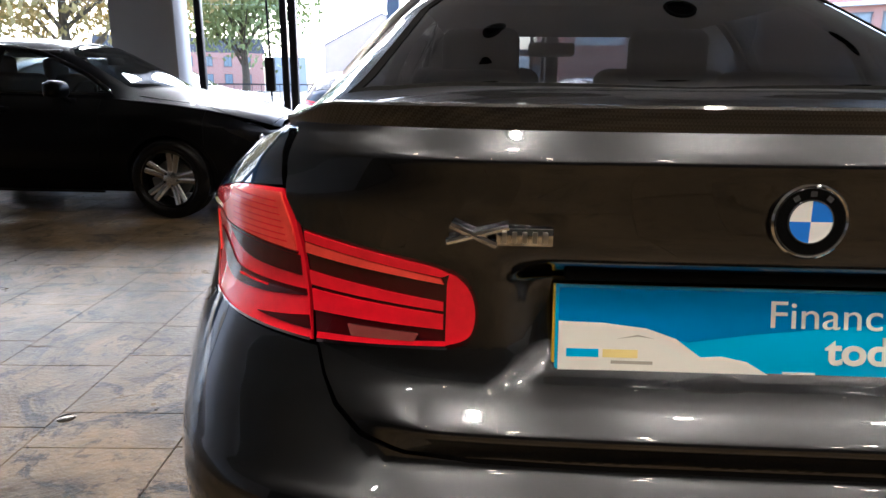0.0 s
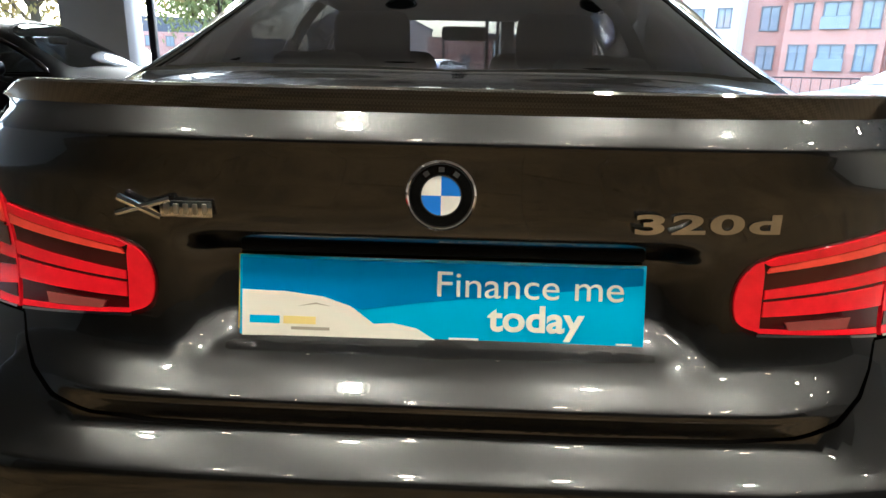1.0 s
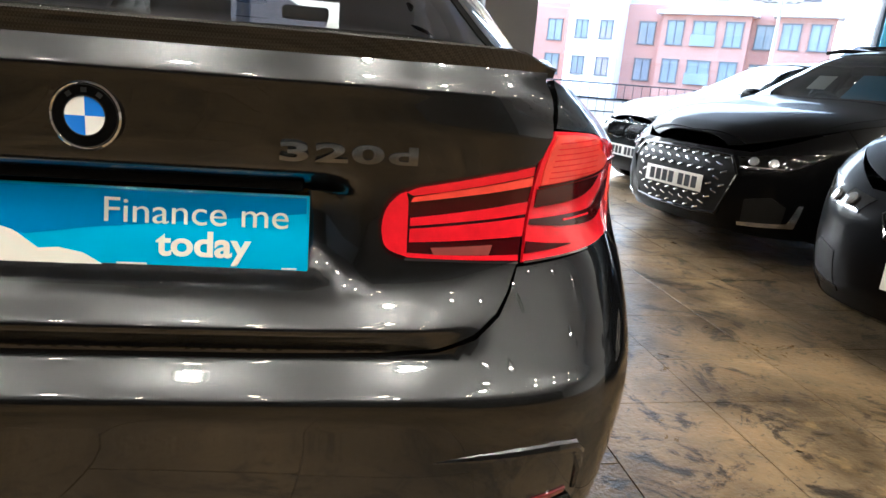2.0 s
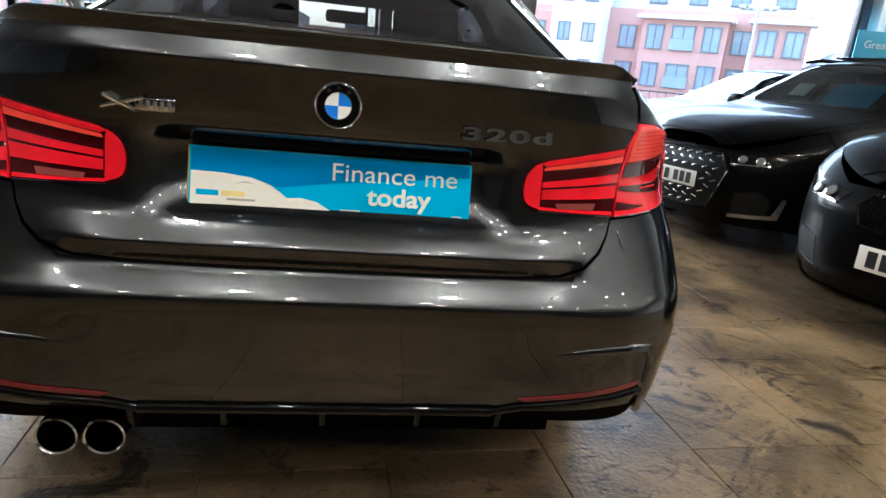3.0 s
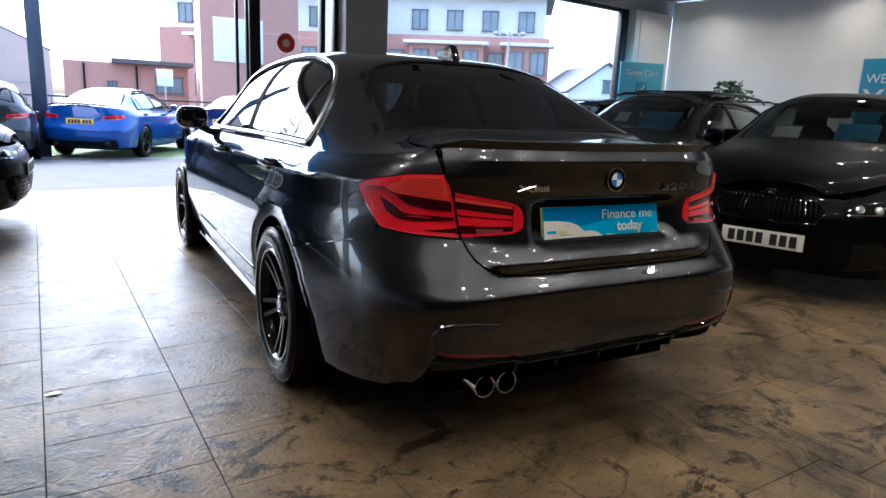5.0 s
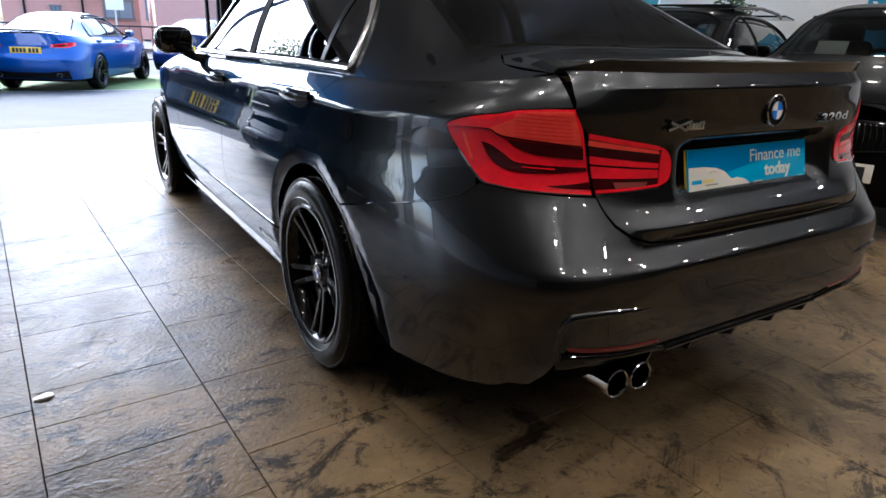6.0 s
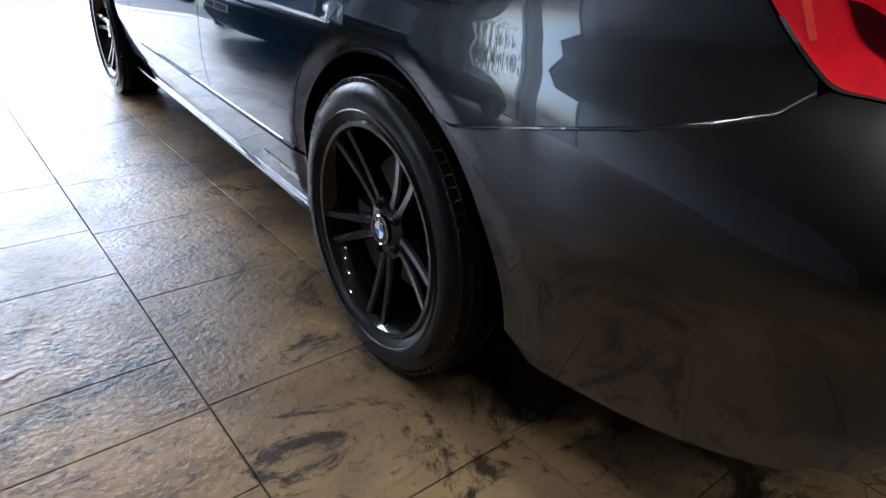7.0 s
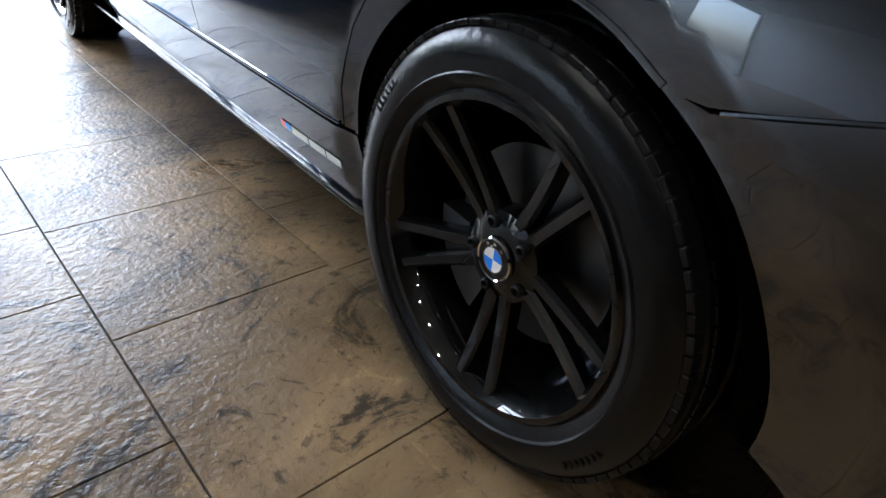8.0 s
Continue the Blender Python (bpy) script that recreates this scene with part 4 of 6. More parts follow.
# ---- downlights ----
DOWN = glow("warm_lamp", (1.0, 0.80, 0.57), LAMP)
proto = None
# the six single ones with u above 5 are added to brighten wall_right
places = [(7.9, -2.4), (8.25, -1.2), (8.25, -3.7), (-3.2, -5.4), (-1.8, -5.4), (5.4, -5.2), (6.8, -5.2), (8.1, -5.2)] + [(float(u), float(v)) for u in np.arange(-3.0, 8.6, 1.3) for v in np.arange(-6.9, -11.4, -1.35)]
for i, (u, v) in enumerate(places):
        m_ = FR @ pose(u + 0.12 * (i * 7 % 3 - 1), v, CEIL_Z)
        if proto is None:
            proto = empty("downlight", m_, "round recessed black ceiling downlight, lit", "downlight", "ceiling downlights")
            part("rim", lathe([(0.066, 0.105), (0.0, 0.105), (-0.008, 0.10), (-0.010, 0.088), (-0.004, 0.078), (0.050, 0.066), (0.060, 0.06), (0.062, 0.001)], 28, "z", caps=False), SATIN_BLACK, proto)
            part("lamp", lathe([(0.048, 0.001), (0.046, 0.054), (0.034, 0.050), (0.031, 0.03), (0.030, 0.001)], 20, "z"), DOWN, proto, "glowing warm lamp")
        else:
            copy_thing(proto, m_)

# dark round grilles further forward in the ceiling, unlit
grille = None
for u, v in [(float(u) + 0.1 * k, float(v)) for k, v in enumerate((-5.5, -4.0)) for u in np.arange(-2.6, 6.5, 1.5)]:
    if grille is None:
        grille = empty("ceiling_grille", FR @ pose(u, v, CEIL_Z + 0.065), "round black unlit ceiling grille", "ceiling grille", "unlit ceiling grilles")
        part("rim", lathe([(0.0, 0.12), (-0.014, 0.118), (-0.018, 0.105), (-0.012, 0.094)], 28, "z", caps=False), SATIN_BLACK, grille)
        part("mesh_disc", lathe([(-0.004, 0.096), (-0.009, 0.094), (-0.010, 0.05), (-0.010, 0.001)], 28, "z", caps=False), UNDER, grille)
    else:
        copy_thing(grille, FR @ pose(u, v, CEIL_Z + 0.065))

# ---- signs on and by the right-hand wall ----
SIGN = mat("sign_cyan", (0.10, 0.42, 0.62), 0.45, 0, 0, 0.12, 1.2)
SIGN_DK = mat("sign_blue", (0.03, 0.25, 0.45), 0.4, 0, 0, 0.06, 2)
SIGN_TXT = mat("sign_white", (0.75, 0.78, 0.8), 0.5, 0, 0, 0.02)
ban = empty("pull_up_banner", FR @ pose(7.46, -0.30, 0, 0, 0, -22), "light blue pull-up banner with a tick in a square", "banner")
part("panel", box(0.46, 0, 1.14, 0.92, 0.008, 2.12, 0.002), SIGN, ban)
part("foot", box(0.46, 0, 0.04, 0.96, 0.18, 0.08, 0.02), STEEL, ban)
part("pole", tube([(0.46, 0.03, 0.05), (0.46, 0.03, 2.2)], 0.01), STEEL, ban)
part("tick_square", box(0.47, -0.006, 1.72, 0.25, 0.006, 0.25, 0.01), SIGN_DK, ban)
part("tick", tube([(0.40, -0.012, 1.71), (0.45, -0.012, 1.65), (0.55, -0.012, 1.79)], 0.012, 6), SIGN_TXT, ban)
text_part("heading", "Great Cars", 0.15, 0.002, SIGN_TXT, ban, pose(0.46, -0.008, 1.96, 90), align="CENTER")
ws = empty("wall_sign", FR @ pose(U1 - 0.012, -3.85, 1.62, 0, 0, -90), "blue wall sign with large white lettering", "sign")
part("panel", box(0.75, 0, 0, 1.5, 0.02, 1.25, 0.004), SIGN_DK, ws)
text_part("small_word", "WE", 0.20, 0.002, SIGN_TXT, ws, pose(0.08, -0.014, 0.25, 90))
text_part("small_word", "LIKE", 0.20, 0.002, SIGN_TXT, ws, pose(0.46, -0.014, 0.25, 90))
text_part("large_line", "YE", 0.52, 0.002, SIGN_TXT, ws, pose(0.06, -0.014, -0.20, 90))

# ---- leafy pot plant by the wall ----
LEAF = mat("dark_green_leaf", (0.025, 0.07, 0.022), 0.4, 0, 0, 0.4, 6)
pl = empty("pot_plant", FR @ pose(8.35, -2.05, 0), "bushy green pot plant by the wall", "plant")
part("pot", lathe([(0.0, 0.15), (0.0, 0.16), (0.4, 0.22), (0.43, 0.22), (0.43, 0.19), (0.38, 0.18)], 28, "z"), SATIN_BLACK, pl)
part("stem", join(*[tube([(0.0, 0, 0.36), (0.05 * math.cos(a), 0.05 * math.sin(a), 1.0), (0.30 * math.cos(a), 0.30 * math.sin(a), 1.62)], [0.016, 0.012, 0.006], 7) for a in (0.3, 1.6, 2.9, 4.2, 5.4)]), mat("stem_brown", (0.08, 0.055, 0.03), 0.7), pl)
rnd = random.Random(5)
V_, F_ = [], []
for k in range(330):
    a, rr, hz = rnd.uniform(0, 6.28), rnd.uniform(0.02, 0.46), rnd.uniform(1.25, 1.86)
    rr *= 1 - 0.6 * abs(hz - 1.58) / 0.32
    c = Vector((rr * math.cos(a), rr * math.sin(a), hz))
    q = Euler((rnd.uniform(-0.9, 0.9), rnd.uniform(-0.9, 0.9), rnd.uniform(0, 6.28))).to_matrix()
    s = rnd.uniform(0.04, 0.075)
    k0 = len(V_)
    V_ += [tuple(c + q @ Vector(p)) for p in ((-s, 0, 0), (-0.3 * s, 0.45 * s, 0.1 * s), (0.5 * s, 0.4 * s, 0), (s, 0, -0.15 * s), (0.5 * s, -0.4 * s, 0), (-0.3 * s, -0.45 * s, 0.1 * s))]
    F_ += [(k0, k0 + 1, k0 + 2, k0 + 3), (k0, k0 + 3, k0 + 4, k0 + 5)]
me_ = bpy.data.meshes.new("leaves")
me_.from_pydata(V_, [], F_)
ob_mesh("leaves", me_, LEAF, pl)


# small bright metal cap set in the floor
cap_ = empty("floor_stud", pose(-1.716, 1.205, 0.0), "round worn metal stud set in the floor", "stud")
part("disc", lathe([(0.0, 0.030), (0.0015, 0.030), (0.0025, 0.028), (0.0025, 0.001)], 24, "z"), mat("worn_bronze", (0.16, 0.13, 0.10), 0.22, 1.0, 0, 0.3, 40), cap_)


# ---- the grey saloon that the camera goes round ----
HERO = dict(
    length=4.633, axle_r=1.047, axle_f=3.857, tyre=0.333, b_gap=2.13, a_gap=3.13, front_bumper_y=4.15, lip_end=124, lip=0.008, step=0.02,
    dlo=[(0.965, 1.002), (0.975, 1.05), (1.02, 1.13), (1.10, 1.215), (1.21, 1.285), (1.36, 1.335), (1.6, 1.373), (1.9, 1.387), (2.2, 1.377), (2.45, 1.342), (2.65, 1.28), (2.85, 1.18), (3.03, 1.063), (3.12, 0.985), (2.6, 0.99), (2.0, 0.999), (1.4, 1.004)],
    b_pillar=2.03, q_div=1.22, screen=(0.475, 1.10, 0.61, 0.50), wind=(2.66, 3.42, 0.62), bonnet=(3.50, 4.52, 0.68), deck=(0.072, 0.475, 0.60),
    handles=(1.19, 2.24), handle_z=(0.905, 0.885), mirror=(0.945, 2.80, 1.04), lamp_top=[(0.70, 0.957), (0.607, 0.966), (0.612, 0.99), (0.616, 1.034)], mirror_mat=GLOSS_BLACK)
SK = Skin(
    4.633, 0.90,
    zc=[(0.0, 1.054), (0.06, 1.058), (0.25, 1.072), (0.46, 1.085), (0.6, 1.142), (0.8, 1.236), (1.0, 1.325), (1.1, 1.364), (1.25, 1.393), (1.5, 1.418), (1.9, 1.432), (2.3, 1.425), (2.6, 1.398), (2.75, 1.355), (3.1, 1.19), (3.45, 1.02), (3.6, 0.985), (4.0, 0.935), (4.35, 0.85), (4.6, 0.72)],
    zs=[(0.0, 1.046), (0.15, 1.034), (0.4, 1.004), (0.8, 0.987), (1.4, 0.982), (2.2, 0.97), (3.0, 0.955), (3.5, 0.94), (4.0, 0.89), (4.3, 0.80), (4.6, 0.68)],
    sec=SEC_CREASED, flares=((1.047, 0.33, 0.366), (3.857, 0.33, 0.366)), crown=1.6,
    rear_in=[(0.2, 0.14), (0.34, 0.06), (0.38, 0.02), (0.45, -0.006), (0.55, -0.020), (0.59, -0.0245), (0.606, -0.0235), (0.614, -0.020), (0.625, -0.010), (0.64, 0.006), (0.652, 0.018), (0.661, 0.020), (0.672, 0.015), (0.684, 0.010), (0.695, 0.006), (0.700, 0.007), (0.708, 0.014), (0.721, 0.028), (0.739, 0.043), (0.76, 0.050), (0.80, 0.055), (0.88, 0.058), (0.93, 0.053), (1.0, 0.045), (1.010, 0.0435), (1.016, 0.046), (1.03, 0.055), (1.05, 0.068)],
    niche=[(0.2, 0), (0.70, 0), (0.722, 0), (0.737, 0.007), (0.752, 0.023), (0.768, 0.037), (0.785, 0.045), (0.80, 0.048), (0.84, 0.052), (0.862, 0.049), (0.882, 0.020), (0.896, 0.003), (0.905, 0), (1.1, 0)],
    rear_out=[(0.2, 0.14), (0.34, 0.05), (0.38, 0.015), (0.45, -0.008), (0.55, -0.022), (0.595, -0.023), (0.612, -0.018), (0.63, -0.004), (0.66, 0.012), (0.72, 0.036), (0.78, 0.053), (0.88, 0.058), (1.0, 0.046), (1.010, 0.044), (1.016, 0.046), (1.05, 0.066)],
    front=FRONT)
car = empty("grey_saloon_car", Matrix(), "dark metallic grey four-door saloon with black alloy wheels", "car")
REAR_EDGE = [(0.80, 0.632), (0.65, 0.675), (0.5, 0.712), (0.40, 0.737), (0.33, 0.758), (0.288, 0.783), (0.287, 0.798), (0.309, 0.823), (0.336, 0.855), (0.360, 0.884), (0.374, 0.908), (0.366, 0.918), (0.335, 0.930), (0.285, 0.942), (0.24, 0.949)]
build_shell(car, SK, HERO)
build_flanks(car, SK, HERO, GREY_PAINT, REAR_EDGE, GREY_PAINT)
build_glasshouse(car, SK, HERO, GREY_PAINT, TRIM, SCREEN, SIDE_GLASS, CLEAR)
build_cabin(car, HERO)
both = lambda half: half + [(-a, b) for a, b in half[::-1] if abs(a) > 1e-6]

# rear bumper: from arch to arch, under the lamps and the boot lid
ra_, zw_ = HERO["tyre"] + 0.033, HERO["tyre"] - 0.003
half_top = [SK.bx(x, z) for x, z in ((0.0, 0.6535), (0.2, 0.6535), (0.36, 0.656), (0.44, 0.662), (0.495, 0.679), (0.53, 0.706), (0.548, 0.738), (0.558, 0.768), (0.64, 0.772), (0.70, 0.776))]
half_top += [SK.sy(y, z, 1) for y, z in ((0.277, 0.786), (0.328, 0.754), (0.40, 0.732), (0.5, 0.707), (0.65, 0.670), (0.797, 0.627))]
half_top += [SK.sy(1.047 + (ra_ - 0.018 * float(smooth01((a - 123) / 45))) * math.cos(radians(a)), zw_ + (ra_ - 0.018 * float(smooth01((a - 123) / 45))) * math.sin(radians(a)), 1) for a in np.linspace(123, 188, 15)]
half_bot = [SK.sy(0.66, 0.245, 1), SK.sy(0.45, 0.272, 1), SK.sy(0.30, 0.298, 1)] + [SK.bx(x, z) for x, z in ((0.735, 0.318), (0.70, 0.322), (0.682, 0.35), (0.668, 0.40), (0.655, 0.432), (0.40, 0.402), (0.345, 0.385), (0.0, 0.385))]
bumper = SK.panel("rear_bumper", "low", both(half_top + half_bot), GREY_PAINT, car, step=0.022, rows=(0.578, 0.587, 0.595, 0.602, 0.608, 0.613, 0.618, 0.624, 0.631, 0.638, 0.645))
for sd in (-1, 1):
    SK.panel("reflector", "low", [SK.bx(sd * x, z) for x, z in ((0.655, 0.438), (0.60, 0.433), (0.385, 0.410), (0.40, 0.403), (0.62, 0.425), (0.652, 0.430))], REFLECTOR, bumper, off=0.003, label="slim red reflector strip")
    # sculpted crease above each reflector
    ln_ = [SK.lower(*[np.array([v]) for v in SK.bx(sd * x, z)])[0] for x, z in ((0.44, 0.514), (0.5, 0.520), (0.56, 0.523), (0.62, 0.522), (0.655, 0.516), (0.668, 0.50), (0.672, 0.47), (0.672, 0.43))]
    part("bumper_crease", tube([tuple(p + np.array([0, 0.004, 0])) for p in ln_], [0.004, 0.009, 0.011, 0.012, 0.012, 0.011, 0.010, 0.008], 10), GREY_PAINT, bumper)

# black diffuser with fins under the bumper
diff = SK.panel("diffuser", "low", both([SK.bx(x, z) for x, z in ((0.0, 0.383), (0.345, 0.383), (0.40, 0.40), (0.655, 0.428), (0.67, 0.39), (0.66, 0.365), (0.60, 0.37), (0.36, 0.352), (0.33, 0.335), (0.0, 0.335))]), GLOSS_BLACK, car, off=-0.006, step=0.02, label="gloss black rear diffuser")
part("diffuser_edge", tube([tuple(SK.lower(*[np.array([v]) for v in SK.bx(x, 0.372)])[0] + np.array([0, -0.004, 0])) for x in np.linspace(-0.34, 0.34, 25)], 0.011, 10), GLOSS_BLACK, diff)
for sd in (-1, 1):
    part("diffuser_edge", tube([tuple(SK.lower(*[np.array([v]) for v in SK.bx(sd * x, z)])[0] + np.array([0, -0.002, 0])) for x, z in ((0.34, 0.372), (0.40, 0.388), (0.50, 0.398), (0.60, 0.408), (0.665, 0.412))], 0.009, 10), GLOSS_BLACK, diff)
for x in (-0.36, -0.19, 0.0, 0.19, 0.36):
    part("fin", prism([(0.03, 0.375), (0.05, 0.318), (0.13, 0.288), (0.34, 0.25), (0.34, 0.37)], x - 0.006, x + 0.006, Matrix(((0, 0, 1, 0), (1, 0, 0, 0), (0, 1, 0, 0), (0, 0, 0, 1))), 0.002), GLOSS_BLACK, diff)
part("undertray", prism([(-0.52, 0.2), (0.52, 0.2), (0.60, 0.9), (-0.60, 0.9)], 0.285, 0.32), UNDER, diff)

# silencer across the tail
part("silencer", box(0.02, 0.50, 0.262, 1.14, 0.42, 0.15, 0.05, 3), UNDER, car, "dull black silencer box")
# twin tail pipes on the left
ex = part("exhaust", tube([(-0.447, 0.9, 0.26), (-0.447, 0.45, 0.27), (-0.447, 0.28, 0.295)], 0.035, 12), STEEL, car)
for x in (-0.487, -0.403):
    part("tail_pipe", lathe([(0.26, 0.034), (0.10, 0.037), (0.034, 0.0385), (0.027, 0.0385), (0.024, 0.036), (0.027, 0.033), (0.06, 0.031), (0.26, 0.029)], 36, "y", Matrix.Translation((x, 0, 0.305)), caps=False), CHROME, ex, "chromed round tail pipe")
    part("pipe_inside", lathe([(0.12, 0.001), (0.12, 0.031), (0.125, 0.031), (0.125, 0.001)], 20, "y", Matrix.Translation((x, 0, 0.305))), UNDER, ex)

# boot lid face, notched round the inner lamps
LI = [(0.577, 0.914), (0.50, 0.9015), (0.41, 0.886), (0.376, 0.874), (0.360, 0.855), (0.3535, 0.83), (0.357, 0.805), (0.368, 0.791), (0.39, 0.783), (0.46, 0.780), (0.558, 0.774)]
lid_half = [(0.0, 1.048), (0.3, 1.048), (0.598, 1.043), (0.600, 0.98), (0.588, 0.925)] + LI + [(0.553, 0.766), (0.543, 0.738), (0.525, 0.710), (0.491, 0.685), (0.438, 0.668), (0.36, 0.662), (0.2, 0.6595), (0.0, 0.6595)]
lid = SK.panel("boot_lid", "low", both([SK.bx(x, z) for x, z in lid_half]), GREY_PAINT, car, step=0.02, rows=(0.664, 0.670, 0.676, 0.682, 0.688, 0.693, 0.697, 0.701, 0.706, 0.711, 0.718, 0.726, 0.735, 0.740, 0.744, 0.748, 0.752, 0.757, 0.764, 0.845, 0.855, 0.862, 0.868, 0.874, 0.88, 0.887, 0.895, 0.903, 1.002, 1.007, 1.011, 1.015, 1.019, 1.025, 1.033))


def lamp_piece(nm, pts, material, parent, off, sd, label=""):
    return SK.panel(nm, "low", soften([SK.bx(sd * p[0], p[1]) if p[0] < 0.76 else SK.sy(p[0] - 1, p[1], sd) for p in pts], 4), material, parent, off=off, step=0.014, rim=0.006, label=label)


# points with a first number over 1 lie on the flank, at y = that number - 1
LO = [(0.585, 0.916), (0.604, 0.962), (0.65, 0.960), (0.70, 0.954), (1.24, 0.945), (1.285, 0.938), (1.335, 0.926), (1.364, 0.915), (1.371, 0.908), (1.357, 0.885), (1.333, 0.857), (1.306, 0.826), (1.283, 0.800), (1.265, 0.789), (1.235, 0.785), (0.70, 0.780), (0.566, 0.774)]
for sd in (-1, 1):
    li = lamp_piece("tail_lamp", LI, LAMP_DARK, lid, 0.001, sd, "red tail lamp on the boot lid")
    lamp_piece("upper_lens", [(0.573, 0.911), (0.41, 0.883), (0.388, 0.875), (0.40, 0.871), (0.572, 0.899)], LAMP_RED, li, 0.0045, sd, "bright red upper lens")
    lamp_piece("amber_lens", [(0.572, 0.897), (0.40, 0.869), (0.395, 0.862), (0.572, 0.884)], LAMP_BRIGHT, li, 0.0040, sd, "orange-red middle lens")
    lamp_piece("lens_rim", [(0.556, 0.785), (0.46, 0.788), (0.392, 0.792), (0.392, 0.786), (0.46, 0.782), (0.557, 0.777)], LAMP_RED, li, 0.0035, sd)
    lamp_piece("light_bar", [(0.568, 0.861), (0.395, 0.840), (0.395, 0.829), (0.566, 0.843)], LAMP_RED, li, 0.0035, sd)
    lamp_piece("light_bar", [(0.565, 0.838), (0.395, 0.825), (0.395, 0.8065), (0.562, 0.811)], LAMP_RED, li, 0.0035, sd)
    lamp_piece("reversing_lens", [(0.515, 0.801), (0.425, 0.799), (0.43, 0.789), (0.51, 0.787)], LAMP_CLEAR, li, 0.004, sd, "clear reversing lens")
    lamp_piece("lens_rim", [(0.388, 0.876), (0.378, 0.871), (0.363, 0.854), (0.357, 0.83), (0.360, 0.807), (0.370, 0.795), (0.392, 0.787), (0.392, 0.80), (0.391, 0.86)], LAMP_RED, li, 0.004, sd)
    lamp_piece("lower_trim", [(0.557, 0.7755), (0.46, 0.7815), (0.39, 0.7845), (0.39, 0.7815), (0.46, 0.7785), (0.557, 0.7725)], CHROME, li, 0.003, sd)
    lo = lamp_piece("tail_lamp", LO, LAMP_RED, car, 0.001, sd, "red tail lamp wrapping round the corner")
    lamp_piece("upper_lens", [(0.587, 0.884), (0.592, 0.914), (0.607, 0.957), (0.65, 0.955), (0.70, 0.948), (1.215, 0.934), (1.262, 0.912), (0.72, 0.899), (0.66, 0.891)], LAMP_BRIGHT, lo, 0.004, sd, "ribbed orange-red upper lens")
    lamp_piece("lower_trim", [(0.567, 0.7755), (0.70, 0.7815), (1.235, 0.7865), (1.264, 0.7905), (1.281, 0.8015), (1.331, 0.8585), (1.335, 0.857), (1.285, 0.7985), (1.268, 0.787), (1.236, 0.7835), (0.70, 0.7785), (0.567, 0.7725)], CHROME, lo, 0.003, sd)
    for k_ in range(7):
        zz = 0.893 + 0.0085 * k_
        lamp_piece("lens_rib", [(0.600 + 0.0022 * k_, zz), (0.70, zz + 0.004), (0.70, zz + 0.0055), (0.600 + 0.0022 * k_, zz + 0.0015)], LAMP_RED, lo, 0.0048, sd)
    lamp_piece("lens_crease", [(0.585, 0.8825), (0.66, 0.8895), (0.72, 0.8975), (1.262, 0.9105), (1.366, 0.9085), (1.262, 0.908), (0.72, 0.8945), (0.66, 0.8865), (0.585, 0.8795)], LAMP_DARK, lo, 0.0046, sd)
    lamp_piece("dark_lens", [(0.582, 0.878), (0.65, 0.884), (0.714, 0.889), (0.694, 0.870), (0.66, 0.858), (0.58, 0.852)], LAMP_DARK, lo, 0.003, sd)
    lamp_piece("dark_lens", [(0.747, 0.880), (0.735, 0.875), (0.716, 0.857), (0.70, 0.841), (0.66, 0.837), (0.574, 0.835), (0.572, 0.827), (0.65, 0.8185), (0.706, 0.818), (0.727, 0.829), (0.738, 0.848)], LAMP_DARK, lo, 0.003, sd)
    lamp_piece("light_bar", [(0.69, 0.832), (0.635, 0.8305), (0.635, 0.8275), (0.69, 0.829)], LAMP_RED, lo, 0.005, sd)
    lamp_piece("dark_lens", [(0.57, 0.803), (0.61, 0.797), (0.655, 0.7915), (0.62, 0.7885), (0.567, 0.786)], LAMP_DARK, lo, 0.003, sd)
    lamp_piece("light_bar", [(1.327, 0.896), (1.318, 0.897), (1.292, 0.838), (1.299, 0.834)], LAMP_BRIGHT, lo, 0.003, sd)

# badge, model writing and plate
roundel("boot_badge", 0.041, lid, Matrix.Translation((0, 0.0475, 0.951)) @ Matrix.Rotation(radians(90), 4, "Z") @ Matrix.Rotation(radians(4), 4, "Y"))
text_part("model_number", "320d", 0.032, 0.005, CHROME, lid, pose(0.222, 0.050, 0.912, 90, 0, 7), "chrome model number", spacing=1.12, sx=2.6, offset=0.001)
xb = part("drive_badge", join(tube([(-0.388, 0.058, 0.937), (-0.335, 0.054, 0.915)], 0.005, 8), tube([(-0.392, 0.058, 0.917), (-0.322, 0.053, 0.937)], 0.0045, 8)), CHROME, lid, "small chrome cross badge with a bar")
part("badge_bar", box(-0.304, 0.0525, 0.9255, 0.064, 0.004, 0.021, 0.002, m=None), CHROME, xb)
for k in range(5):
    part("badge_letter", box(-0.327 + 0.0115 * k, 0.0495, 0.9255, 0.0055, 0.003, 0.013, 0.001), STEEL, xb)
plate_m = pose(0, 0.0895, 0.803, -12)
plate = part("number_plate", box(0, 0, 0, 0.52, 0.004, 0.111, 0.004, 2), PLATE_CYAN, lid, "blue and white dealer plate with white lettering", m=plate_m)
part("plate_backing", box(-0.003, 0.0045, 0, 0.520, 0.004, 0.111, 0.004, 2), PLATE_YELLOW, plate, "yellow plate behind")


def on_plate(nm, pts, material, d):
    return part(nm, prism([(x, z) for x, z in pts], 0.0, d, Matrix(((1, 0, 0, 0), (0, 0, -1, -0.0021), (0, 1, 0, 0), (0, 0, 0, 1)))), material, plate, smooth=False)


